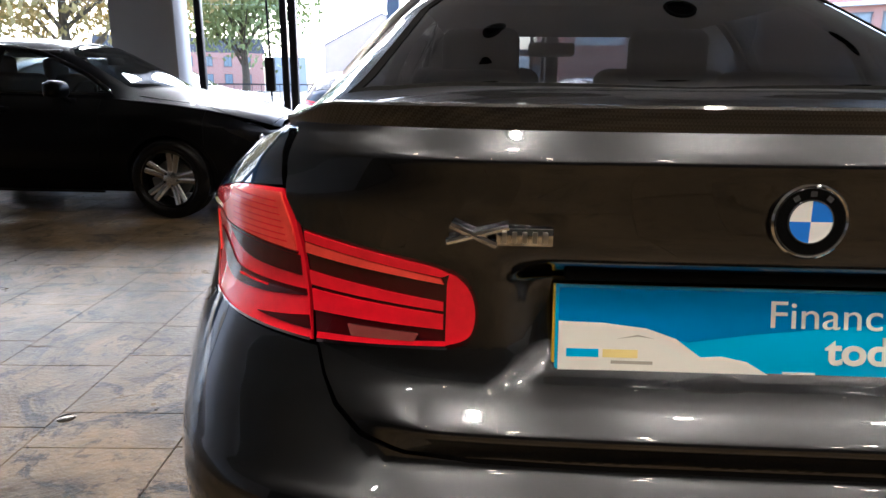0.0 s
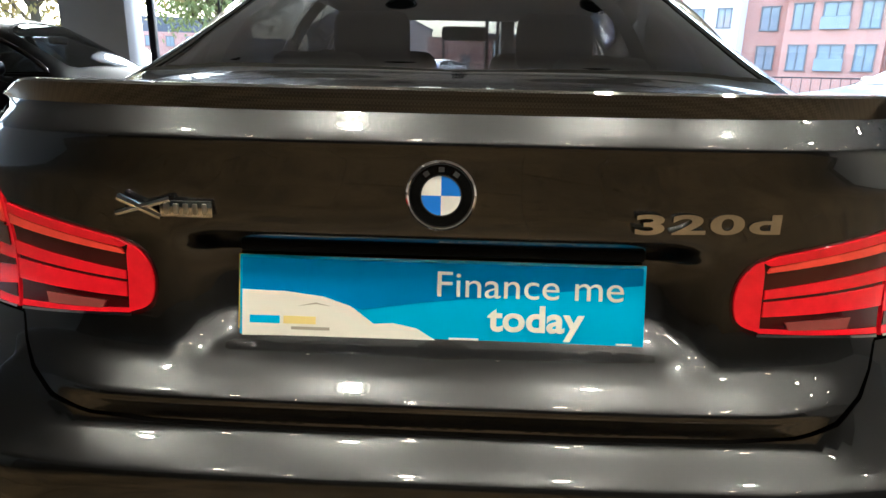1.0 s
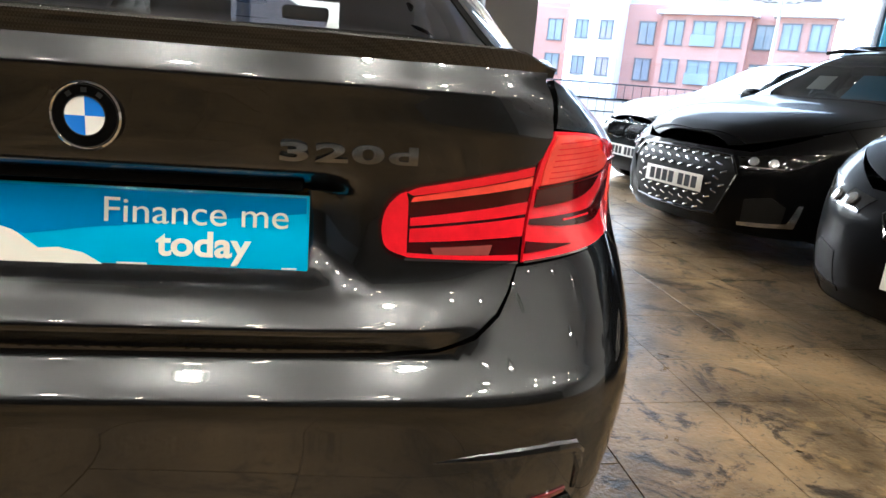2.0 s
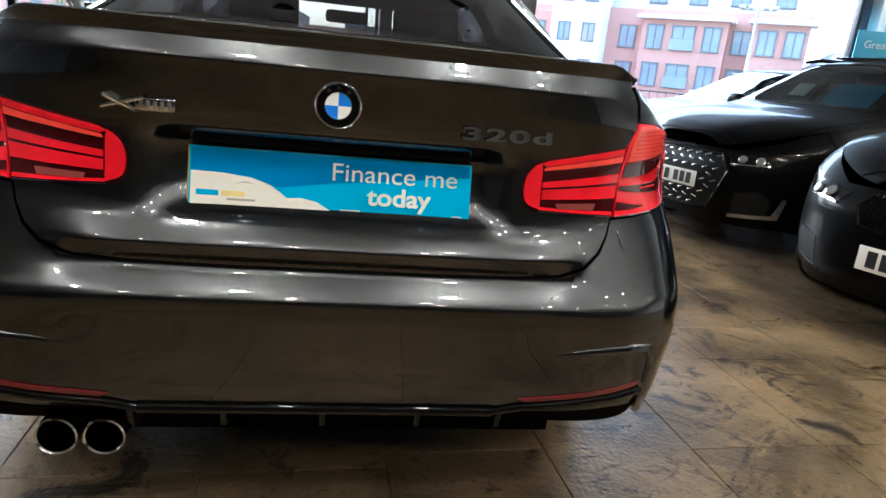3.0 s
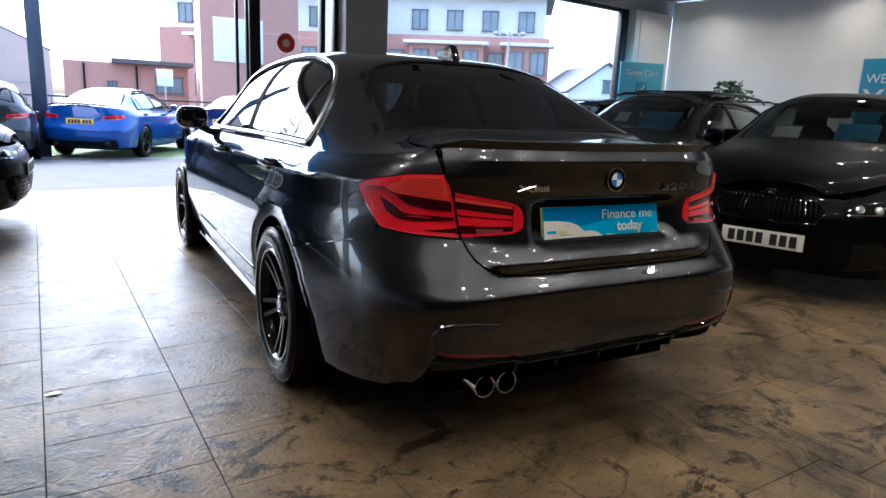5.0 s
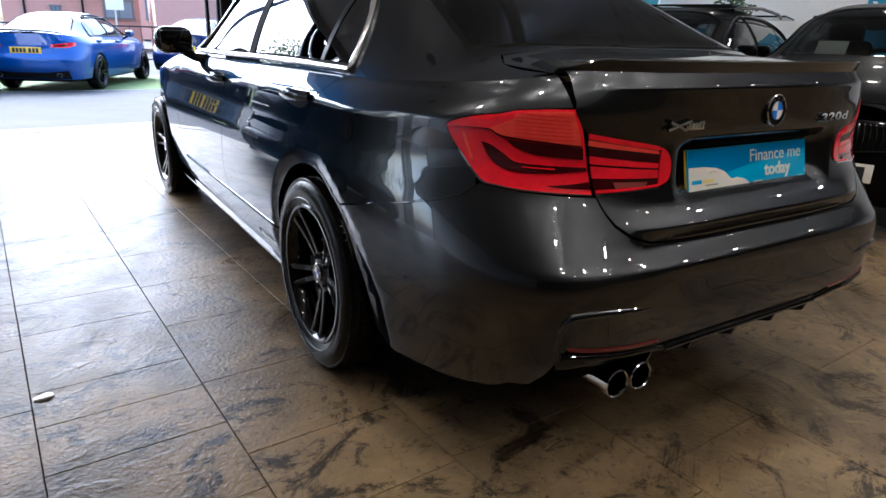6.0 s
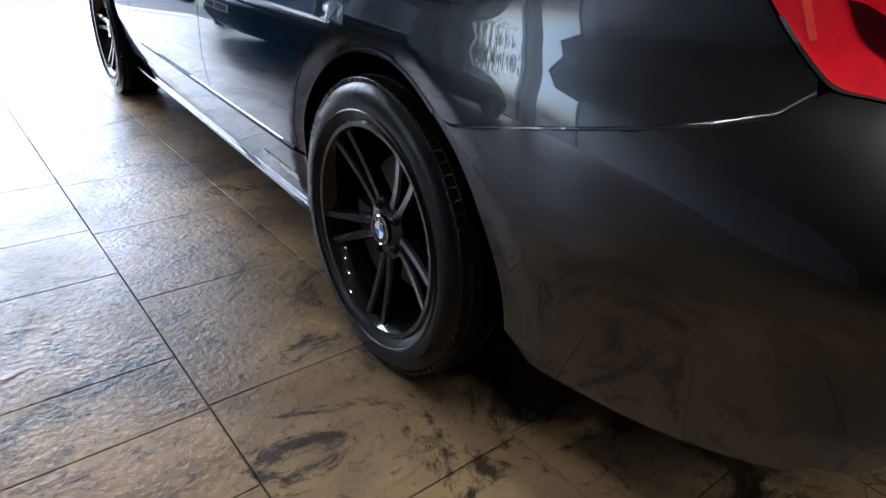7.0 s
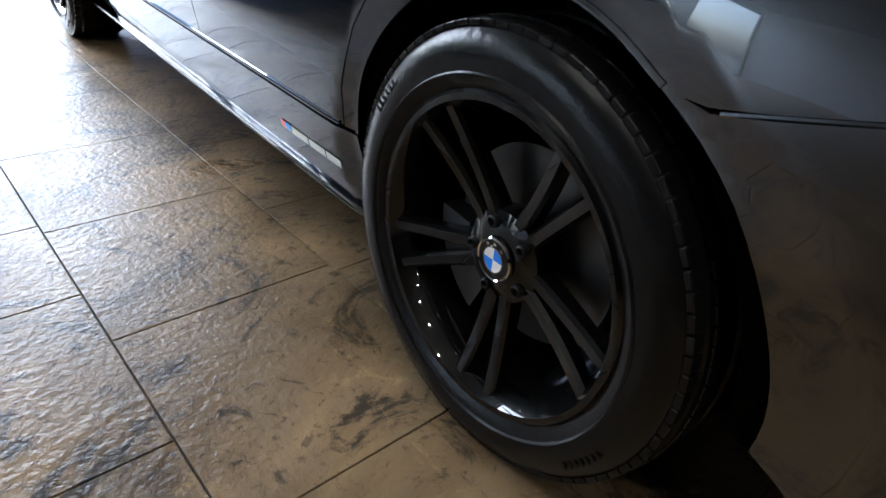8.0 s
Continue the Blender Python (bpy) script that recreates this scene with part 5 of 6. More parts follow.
on_plate("darker_band", [(-0.256, 0.0515), (0.256, 0.0515), (0.256, 0.030), (-0.02, 0.0), (-0.10, -0.012), (-0.256, 0.012)], PLATE_BLUE, 0.0006)
wave = [(-0.256, -0.0515), (-0.256, 0.010), (-0.20, 0.009), (-0.15, 0.0035), (-0.115, -0.008), (-0.085, -0.030), (-0.06, -0.028), (-0.03, -0.034), (0.0, -0.0515)]
on_plate("white_wave", wave, PLATE_WHITE, 0.0010)
on_plate("logo_shape", [(-0.246, -0.033), (-0.207, -0.033), (-0.207, -0.023), (-0.246, -0.023)], PLATE_CYAN, 0.0014)
on_plate("logo_shape", [(-0.202, -0.033), (-0.160, -0.033), (-0.160, -0.023), (-0.202, -0.023)], LOGO_YELLOW, 0.0014)
on_plate("logo_line", [(-0.185, -0.010), (-0.16, -0.0045), (-0.14, -0.009), (-0.16, -0.0065)], INK_GREY, 0.0014)
on_plate("logo_line", [(-0.192, -0.0405), (-0.142, -0.0405), (-0.142, -0.0365), (-0.192, -0.0365)], INK_GREY, 0.0014)
on_plate("small_print", [(0.012, -0.047), (0.05, -0.047), (0.05, -0.0445), (0.012, -0.0445)], PLATE_WHITE, 0.0012)
on_plate("small_print", [(0.225, -0.047), (0.245, -0.047), (0.245, -0.045), (0.225, -0.045)], PLATE_WHITE, 0.0012)
text_part("plate_phrase", "Finance me", 0.047, 0.0008, PLATE_WHITE, plate, pose(0.234, -0.0026, 0.0085, 90), align="RIGHT", sx=1.13)
text_part("plate_word", "today", 0.047, 0.0008, PLATE_WHITE, plate, pose(0.182, -0.0026, -0.033, 90), align="RIGHT", sx=1.13, offset=0.0012)
# two small steel stubs on the lid below the plate
for x in (-0.165, 0.075):
    part("lid_catch", lathe([(0, 0.001), (0, 0.006), (-0.016, 0.006), (-0.018, 0.001)], 10, "z", Matrix.Translation((x, 0.060, 0.741))), STEEL, lid)

# black grip strip in the recess over the plate
part("boot_grip", box(0, 0.0975, 0.876, 0.505, 0.030, 0.020, 0.004, 2), UNDER, lid, "black plastic grip strip over the plate")

# carbon lip spoiler along the trailing edge of the lid
bm = bmesh.new()
rows_ = []
for x in np.linspace(-0.612, 0.612, 61):
    e = min(1.0, (0.612 - abs(float(x))) / 0.08)
    q = SK.lower(*[np.array([v]) for v in SK.bx(float(x) or 1e-4, 1.041)])[0]
    y, z = float(q[1]), 1.042
    up = 0.008 + 0.021 * smooth01(e)
    rows_.append([bm.verts.new((float(x), y + dy, z + dz)) for dy, dz in ((0.006, -0.006), (0.000, 0.002), (-0.008, up - 0.003), (-0.006, up), (0.012, up + 0.001), (0.05, 0.020), (0.09, 0.008))])
for p, q in zip(rows_, rows_[1:]):
    for i in range(6):
        bm.faces.new((p[i], p[i + 1], q[i + 1], q[i]))
bm.faces.new(rows_[0])
bm.faces.new(rows_[-1])
part("lip_spoiler", bm, CARBON, lid, "woven carbon fibre lip spoiler")

# roof aerial
fin = prism([(1.15, 1.378), (1.175, 1.43), (1.195, 1.452), (1.215, 1.452), (1.27, 1.415), (1.33, 1.398), (1.33, 1.38)], -0.022, 0.022, Matrix(((0, 0, 1, 0), (1, 0, 0, 0), (0, 1, 0, 0), (0, 0, 0, 1))), 0.012)
part("roof_aerial", fin, GLOSS_BLACK, car, "gloss black shark-fin aerial")
# paper on the windscreen inside
part("windscreen_sheet", box(0, 0, 0, 0.21, 0.003, 0.14, m=pose(-0.30, 2.95, 1.13, -50)), PLATE_WHITE, car)

# wheels
WR = dict(R=0.330, rim=0.231, width=0.225, spokes=5, twin=True, sw=0.024, spoke_mat=GLOSS_BLACK, barrel_mat=GLOSS_BLACK, turn=radians(-38), tread=True)
w0 = build_wheel(car, pose(-0.782, 1.041, 0.3235), **WR)
copy_thing(w0, pose(-0.79, 3.857, 0.3235, 25))
copy_thing(w0, pose(0.775, 1.047, 0.3235, 0, 0, 180))
copy_thing(w0, pose(0.79, 3.857, 0.3235, 0, 0, 180))
for o in [w for w in car.children if w.name.startswith("wheel")]:
    o.name = "wheel"

# rounded bright edges: door bottoms, skirt foot, bumper seam
for sd in (-1, 1):
    on = lambda rows, d: [tuple(SK.lower(np.array([SK.sy(y, z, sd)[0]]), np.array([z]))[0] + np.array([sd * d, 0, 0])) for y, z in rows]
    part("door_edge", tube(on([(y, 0.389) for y in np.linspace(1.455, 3.09, 30)], -0.001), 0.0055, 10), GREY_PAINT, car)
    part("skirt_edge", tube(on([(y, 0.206) for y in np.linspace(1.40, 3.44, 30)], 0.010), 0.006, 10), GLOSS_BLACK, car)
    part("seam_edge", tube(on([(0.79, 0.6295), (0.65, 0.671), (0.5, 0.708), (0.40, 0.7335), (0.33, 0.755), (0.29, 0.781)], -0.0025), 0.0045, 10), GREY_PAINT, car)

# flank decal, as plain bars
for k, (y0, y1, c) in enumerate(((1.70, 1.72, LAMP_RED), (1.675, 1.70, BADGE_BLUE), (1.60, 1.67, PLATE_WHITE), (1.53, 1.595, PLATE_WHITE), (1.47, 1.525, PLATE_WHITE))):
    SK.panel("decal_bar", "low", [SK.sy(y, z, -1) for y, z in ((y0, 0.292), (y1, 0.292), (y1, 0.309), (y0, 0.309))], c, car, off=0.006, rim=0, step=0.02)


# ---- other cars, on the same kind of skin ----
PLAIN = [(0.2, 0.14), (0.34, 0.05), (0.45, -0.005), (0.58, -0.01), (0.7, 0.03), (0.85, 0.05), (1.0, 0.05), (1.06, 0.05)]


def hatch_spec(h=0.0):
    up = lambda rows, a=0.9: [(y, z + (h if z > a else 0)) for y, z in rows]
    sp = dict(
        length=4.28, axle_r=0.80, axle_f=3.42, tyre=0.325, b_gap=1.95, a_gap=2.86, front_bumper_y=3.72, plain_rear=True,
        dlo=up([(0.55, 1.03), (0.62, 1.15), (0.8, 1.27), (1.1, 1.345), (1.6, 1.375), (2.0, 1.362), (2.3, 1.305), (2.6, 1.185), (2.85, 1.045), (2.92, 0.995), (2.4, 1.0), (1.6, 1.01), (1.0, 1.02)]),
        b_pillar=1.88, q_div=0.98, screen=(0.10, 0.50, 0.56, 0.50), wind=(2.40, 3.13, 0.62), bonnet=(3.2, 4.18, 0.70), handles=(1.02, 2.02), handle_z=(0.88, 0.87), mirror=(0.965, 2.62, 1.03))
    sk = Skin(4.28, 0.90,
              zc=up([(0.0, 1.04), (0.06, 1.07), (0.25, 1.22), (0.5, 1.38), (0.9, 1.44), (1.6, 1.47), (2.05, 1.46), (2.4, 1.415), (2.75, 1.255), (3.1, 1.06), (3.3, 1.005), (3.7, 0.955), (4.05, 0.86), (4.26, 0.74)]),
              zs=[(0.0, 1.01), (0.4, 1.0), (1.2, 0.99), (2.2, 0.975), (2.9, 0.955), (3.3, 0.93), (3.7, 0.88), (4.0, 0.80), (4.26, 0.69)],
              sec=SEC, rear_in=PLAIN, rear_out=PLAIN, front=FRONT)
    return sp, sk


def saloon_spec():
    sp = dict(HERO, plain_rear=True)
    sp.pop("mirror_mat")
    sk = Skin(4.633, 0.90,
              zc=[(0.0, 1.05), (0.06, 1.06), (0.25, 1.075), (0.46, 1.09), (0.6, 1.142), (0.8, 1.236), (1.0, 1.325), (1.1, 1.364), (1.25, 1.393), (1.5, 1.418), (1.9, 1.432), (2.3, 1.425), (2.6, 1.398), (2.75, 1.355), (3.1, 1.19), (3.45, 1.02), (3.6, 0.985), (4.0, 0.935), (4.35, 0.85), (4.6, 0.72)],
              zs=[(0.0, 1.03), (0.15, 1.022), (0.4, 1.0), (0.8, 0.987), (1.4, 0.982), (2.2, 0.97), (3.0, 0.955), (3.5, 0.94), (4.0, 0.89), (4.3, 0.80), (4.6, 0.68)],
              sec=SEC, rear_in=PLAIN, rear_out=PLAIN, front=FRONT)
    return sp, sk


def at_low(sk, place, d=0.0):
    """The point on the lower sheet, d metres off it, and the outward direction."""
    a, b = np.array([place[0]]), np.array([place[1]])
    n = sk.normals(sk.lower, a, b)[0]
    return Vector(sk.lower(a, b)[0] + d * n), Vector(n)


def stud(name, sk, place, bm, material, parent, d=0.006, turn=0.0):
    p, n = at_low(sk, place, d)
    q = (-n).to_track_quat("Y", "Z").to_matrix().to_4x4()
    return part(name, bm, material, parent, m=Matrix.Translation(p) @ q @ Matrix.Rotation(turn, 4, "Y"))


def fascia(car, sk, sp, paint_mat, front_style, rear_style, yellow=True):
    """Nose and tail with lamps, grille and plates laid on them."""
    L, ar, af, R = sp["length"], sp["axle_r"], sp["axle_f"], sp["tyre"]
    ra, zw = R + 0.033, R - 0.003
    bl = sp["front_bumper_y"] + 0.004
    a6 = math.degrees(math.asin((0.60 - zw) / ra))
    zt = lambda y: float(sk.zs(y)) - 0.003
    half = [sk.fx(1e-4, zt(L))] + [sk.fx(x, zt(L - 0.05)) for x in (0.3, 0.5)] + [sk.sy(y, zt(y), 1) for y in np.linspace(L - 0.32, bl, 8)] + [sk.sy(bl, 0.604, 1)] + [sk.sy(y, z, 1) for y, z in arc(af, zw, ra, a6, -12, 12)] + [sk.sy(L - 0.5, 0.2, 1), sk.fx(0.6, 0.19), sk.fx(1e-4, 0.19)]
    S = float(sk.S[-1])
    # the nose is one sheet: run it from one arch to the other through the middle
    wrap = [(2 * S - s, z) for s, z in half]
    f0 = sk.lower

    def through_nose(s, z):
        s = np.asarray(s, float)
        return f0(np.where(s > S, s - 2 * S, s), z)

    sk.lower = through_nose
    nose = sk.panel("front_bumper", "low", half[1:] + wrap[1:][::-1], paint_mat, car, step=0.035)
    sk.lower = f0
    for sd in (-1, 1):
        hl = [sk.fx(sd * x, z) for x, z in ((0.46, 0.60), (0.43, 0.665), (0.60, 0.695))] + [sk.sy(L - 0.40, 0.735, sd), sk.sy(L - 0.36, 0.70, sd), sk.fx(sd * 0.68, 0.615)]
        lamp = sk.panel("headlamp", "low", hl, GLOSS_BLACK, nose, off=0.004, step=0.025, label="dark headlamp with bright projectors")
        for x in (0.52, 0.61):
            stud("projector", sk, sk.fx(sd * x, 0.645), lathe([(0, 0.028), (-0.008, 0.03), (-0.014, 0.024), (-0.016, 0.001)], 20, "y"), HEAD_LENS, lamp)
        sk.panel("light_strip", "low", [sk.fx(sd * x, z) for x, z in ((0.46, 0.606), (0.46, 0.613), (0.66, 0.626), (0.66, 0.619))], CHROME, lamp, off=0.007, rim=0, step=0.03)
        sk.panel("side_intake", "low", [sk.fx(sd * x, z) for x, z in ((0.50, 0.27), (0.52, 0.42), (0.64, 0.45), (0.70, 0.40), (0.68, 0.29))], SATIN_BLACK, nose, off=0.003, step=0.03)
        sk.panel("intake_blade", "low", [sk.fx(sd * x, z) for x, z in ((0.48, 0.25), (0.485, 0.275), (0.70, 0.30), (0.74, 0.42), (0.755, 0.42), (0.72, 0.275))], ALLOY if front_style == "frame" else GLOSS_BLACK, nose, off=0.006, step=0.03)

    def mid(nm, pts, material, off, label=""):
        h = [sk.fx(x, z) for x, z in pts]
        sk.lower = through_nose
        ob = sk.panel(nm, "low", h + [(2 * S - s, z) for s, z in h[::-1]], material, nose, off=off, step=0.035, label=label)
        sk.lower = f0
        return ob

    if front_style == "frame":
        gr = mid("grille", [(1e-3, 0.665), (0.40, 0.655), (0.46, 0.56), (0.36, 0.30), (1e-3, 0.28)], SATIN_BLACK, 0.004, "deep framed grille with bright studs")
        for r in range(9):
            for c in range(10):
                x = -0.38 + 0.085 * c + 0.042 * (r % 2)
                z = 0.31 + 0.042 * r
                if abs(x) < 0.40 - 0.16 * max(0, (0.5 - z)) / 0.2 and not (abs(x) < 0.27 and 0.40 < z < 0.53):
                    stud("grille_stud", sk, sk.fx(x or 1e-3, z), box(0, 0, 0, 0.045, 0.008, 0.012, 0.003), CHROME, gr, 0.008, 0.35 * (1 if r % 2 else -1))
        part("grille_frame", tube([tuple(at_low(sk, sk.fx(x, z), 0.008)[0]) for x, z in [(-0.40, 0.655), (-0.46, 0.56), (-0.36, 0.30), (-0.18, 0.285), (0.18, 0.285), (0.36, 0.30), (0.46, 0.56), (0.40, 0.655), (0.2, 0.665), (-0.2, 0.665)]], 0.012, 8, True), GLOSS_BLACK, gr)
        pz = 0.465
    elif front_style == "twin":
        for sd in (-1, 1):
            k = sk.panel("grille", "low", [sk.fx(sd * x, z) for x, z in ((0.02, 0.53), (0.025, 0.665), (0.10, 0.685), (0.30, 0.67), (0.345, 0.62), (0.30, 0.535), (0.1, 0.515))], UNDER, nose, off=0.004, step=0.03, label="gloss black rounded grille half")
            part("grille_frame", tube([tuple(at_low(sk, sk.fx(sd * x, z), 0.008)[0]) for x, z in ((0.02, 0.53), (0.025, 0.665), (0.10, 0.685), (0.30, 0.67), (0.345, 0.62), (0.30, 0.535), (0.1, 0.515))], 0.009, 8, True), GLOSS_BLACK, k)
            for i in range(9):
                x = 0.05 + 0.031 * i
                part("slat", tube([tuple(at_low(sk, sk.fx(sd * x, z), 0.012)[0]) for z in (0.53, 0.60, 0.665)], [0.003, 0.006, 0.004], 6), GLOSS_BLACK, k)
                stud("slat_tip", sk, sk.fx(sd * x, 0.668), box(0, 0, 0, 0.006, 0.006, 0.012, 0.002), CHROME, k, 0.016)
        pz = 0.40
    else:
        gr = mid("grille", [(1e-3, 0.665), (0.42, 0.655), (0.42, 0.635), (1e-3, 0.645)], GLOSS_BLACK, 0.004, "slim black upper grille")
        gl = mid("lower_grille", [(1e-3, 0.46), (0.52, 0.47), (0.60, 0.42), (0.50, 0.25), (1e-3, 0.24)], UNDER, 0.004, "black honeycomb lower grille")
        for r in range(6):
            for c in range(-9, 10):
                x = 0.06 * c + 0.03 * (r % 2)
                if abs(x) < 0.54 - 0.02 * abs(r - 4):
                    stud("mesh_cell", sk, sk.fx(x or 1e-3, 0.27 + 0.034 * r), lathe([(0, 0.022), (-0.006, 0.022), (-0.006, 0.017), (0, 0.017)], 6, "y", caps=False), GLOSS_BLACK, gl, 0.006)
        pz = 0.50
    p, n = at_low(sk, sk.fx(1e-3, pz), 0.012)
    uk_plate("number_plate", nose, Matrix.Translation(p) @ pose(0, 0, 0, 0, 0, 180))
    p, n = at_low(sk, sk.fx(1e-3, min(0.71, zt(L) - 0.02)), 0.006)
    if front_style == "twin":
        roundel("bonnet_badge", 0.041, nose, Matrix.Translation(p + Vector((0, -0.03, 0.035))) @ Matrix.Rotation(radians(-90), 4, "Z") @ Matrix.Rotation(radians(-45), 4, "Y"))
    # tail
    half = [sk.bx(0.0, zt(0)), sk.bx(0.4, zt(0.05)), sk.bx(0.6, zt(0.1))] + [sk.sy(0.303, zt(0.3), 1), sk.sy(0.303, 0.604, 1)] + [sk.sy(y, z, 1) for y, z in arc(ar, zw, ra, 180 - a6, 192, 12)] + [sk.sy(ar - ra - 0.05, 0.24, 1), sk.bx(0.6, 0.24), sk.bx(0.0, 0.24)]
    half = [(a, b) for a, b in half]
    tail = sk.panel("rear_bumper", "low", half + [(-a, b) for a, b in half[::-1] if abs(a) > 1e-6], paint_mat, car, step=0.035)
    for sd in (-1, 1):
        lp = sk.panel("tail_lamp", "low", [sk.bx(sd * x, z) for x, z in ((0.40, 0.80), (0.42, 0.845), (0.62, 0.875))] + [sk.sy(0.28, 0.89, sd), sk.sy(0.27, 0.83, sd)] + [sk.bx(sd * 0.64, 0.79)], LAMP_RED, tail, off=0.004, step=0.03, label="slim red tail lamp")
        sk.panel("dark_lens", "low", [sk.bx(sd * x, z) for x, z in ((0.44, 0.81), (0.45, 0.83), (0.66, 0.85), (0.67, 0.82))], LAMP_DARK, lp, off=0.007, step=0.03, rim=0)
        stud("tail_pipe", sk, sk.bx(sd * 0.50, 0.32), lathe([(0, 0.042), (-0.02, 0.045), (-0.022, 0.038), (0.0, 0.036)], 20, "y", caps=False), CHROME, tail, -0.01)
    sk.panel("rear_diffuser", "low", [sk.bx(x, z) for x, z in ((-0.68, 0.25), (-0.66, 0.40), (-0.3, 0.36), (0.3, 0.36), (0.66, 0.40), (0.68, 0.25))], GLOSS_BLACK, tail, off=0.004, step=0.04)
    p, n = at_low(sk, sk.bx(0.001, 0.74), 0.008)
    uk_plate("rear_plate", tail, Matrix.Translation(p), yellow)


def other_car(name, label, m, kind, paint_mat, front, wheel, glass_mat=CAR_GLASS, trim=None, group="", sign=None, h=0.0):
    sp, sk = hatch_spec(h) if kind == "hatch" else saloon_spec()
    c = empty(name, m, label, "car", group)
    build_shell(c, sk, sp, 0.09)
    build_flanks(c, sk, sp, paint_mat, [(sp["axle_r"] - 0.232, 0.60), (0.3, 0.60), (0.3, float(sk.zs(0.3)))], paint_mat)
    if kind != "hatch":
        sp["deck"] = (0.07, 0.475, 0.60)
    build_glasshouse(c, sk, sp, paint_mat, trim or GLOSS_BLACK, glass_mat, glass_mat, glass_mat)
    build_cabin(c, sp, kind != "hatch")
    fascia(c, sk, sp, paint_mat, front, kind)
    R = sp["tyre"]
    w = build_wheel(c, pose(-0.785, sp["axle_r"], R), R, 0.222, 0.215, **wheel)
    copy_thing(w, pose(-0.79, sp["axle_f"], R))
    copy_thing(w, pose(0.785, sp["axle_r"], R, 0, 0, 180))
    copy_thing(w, pose(0.79, sp["axle_f"], R, 0, 0, 180))
    if sign:
        for k, (x, zz, ww, hh, mt) in enumerate(sign):
            y = sp["wind"][0] + 0.36 + 0.2 * (1.22 - zz)
            s_ = part("price_card" if k else "paper_sheet", box(0, 0, 0, ww, 0.004, hh, 0.001), mt, c, m=pose(x, y, zz, 50 + 90, 0, 0) @ pose(0, 0, 0, 90))
            if k:
                for j in range(4):
                    part("card_figure", box(-0.12 + 0.08 * j, 0.004, 0.0, 0.05, 0.003, 0.09, 0.004), PLATE_WHITE, s_)
    return c


W_TWO = dict(spokes=5, twin=True, sw=0.05, spoke_mat=ALLOY, barrel_mat=GLOSS_BLACK, badge=False, turn=0.2)
W_BLK = dict(spokes=5, twin=True, sw=0.026, spoke_mat=GLOSS_BLACK, barrel_mat=GLOSS_BLACK, badge=False, turn=0.4)
W_SIL = dict(spokes=7, twin=False, sw=0.03, spoke_mat=ALLOY, barrel_mat=DISC, badge=False, turn=0.1)


def nose_at(x, y, rz, L):
    a = radians(rz)
    return pose(x + L * math.sin(a), y - L * math.cos(a), 0, 0, 0, rz)


other_car("black_hatchback", "black hatchback with two-tone five-spoke wheels", pose(-6.27, 5.33, 0, 0, 0, -91), "hatch", BLACK_PAINT, "slim", W_TWO, group="showroom cars")
other_car("black_sports_hatchback", "black hatchback with twin grille and white front plate", nose_at(2.45, 1.14, 110, 4.28), "hatch", BLACK_PAINT, "twin", W_BLK, group="showroom cars", sign=[(0.30, 1.10, 0.21, 0.15, PLATE_WHITE), (-0.22, 1.12, 0.30, 0.2, SIGN_DK)])
family_car = other_car("black_family_hatchback", "black hatchback with large studded grille and price card", nose_at(2.42, 3.32, 107, 4.28), "hatch", BLACK_PAINT, "frame", W_SIL, group="showroom cars", sign=[(0.20, 1.17, 0.15, 0.16, PLATE_WHITE), (-0.25, 1.15, 0.40, 0.27, SIGN_DK)])
for sd in (-1, 1):
    part("roof_rail", tube([(sd * 0.56, 0.55, 1.40), (sd * 0.57, 0.75, 1.445), (sd * 0.57, 1.4, 1.475), (sd * 0.56, 2.1, 1.455), (sd * 0.56, 2.3, 1.42)], [0.014, 0.018, 0.018, 0.018, 0.014], 8), GLOSS_BLACK, family_car)
part("roof_spoiler", prism([(-0.54, -0.06), (0.54, -0.06), (0.56, 0.42), (-0.56, 0.42)], 1.385, 1.41, None, 0.008), GLOSS_BLACK, family_car, m=pose(0, 0, 0.02, 3))
part("roof_panel", prism([(-0.46, 1.1), (0.46, 1.1), (0.46, 2.05), (-0.46, 2.05)], 0.0, 0.02, None, 0.006), GLOSS_BLACK, family_car, m=pose(0, 0, 1.475))
other_car("black_saloon_car", "black saloon with a pale sheet behind the windscreen", nose_at(2.95, 5.55, 104, 4.633), "saloon", BLACK_PAINT, "twin", W_SIL, group="showroom cars", sign=[(0.1, 1.15, 0.2, 0.15, PLATE_WHITE)])
blue_car = other_car("blue_saloon_car", "bright blue saloon with black wheels on the forecourt", pose(-1.62, 13.1, -0.126, 0, 0, -24), "saloon", BLUE_PAINT, "twin", W_BLK, group="forecourt cars")
part("lip_spoiler", tube([(-0.62, 0.13, 1.040), (-0.5, 0.075, 1.064), (-0.2, 0.05, 1.080), (0.2, 0.05, 1.080), (0.5, 0.075, 1.064), (0.62, 0.13, 1.040)], [0.010, 0.016, 0.018, 0.018, 0.016, 0.010], 10), GLOSS_BLACK, blue_car, "dark lip spoiler on the boot")
other_car("navy_saloon_car", "dark blue saloon parked on the forecourt", pose(1.5, 15.4, -0.126, 0, 0, -30), "saloon", paint("navy_paint", (0.01, 0.02, 0.09), 0.3), "twin", W_BLK, group="forecourt cars")
other_car("silver_hatchback", "dark silver hatchback with a yellow rear plate", pose(-3.15, 12.3, -0.126, 0, 0, 3), "hatch", DARKGREY_PAINT, "slim", W_SIL, group="forecourt cars")
other_car("white_hatchback", "white hatchback parked outside the shop window", pose(-7.45, 8.85, 0, 0, 0, -90), "hatch", WHITE_PAINT, "slim", W_SIL, group="forecourt cars")


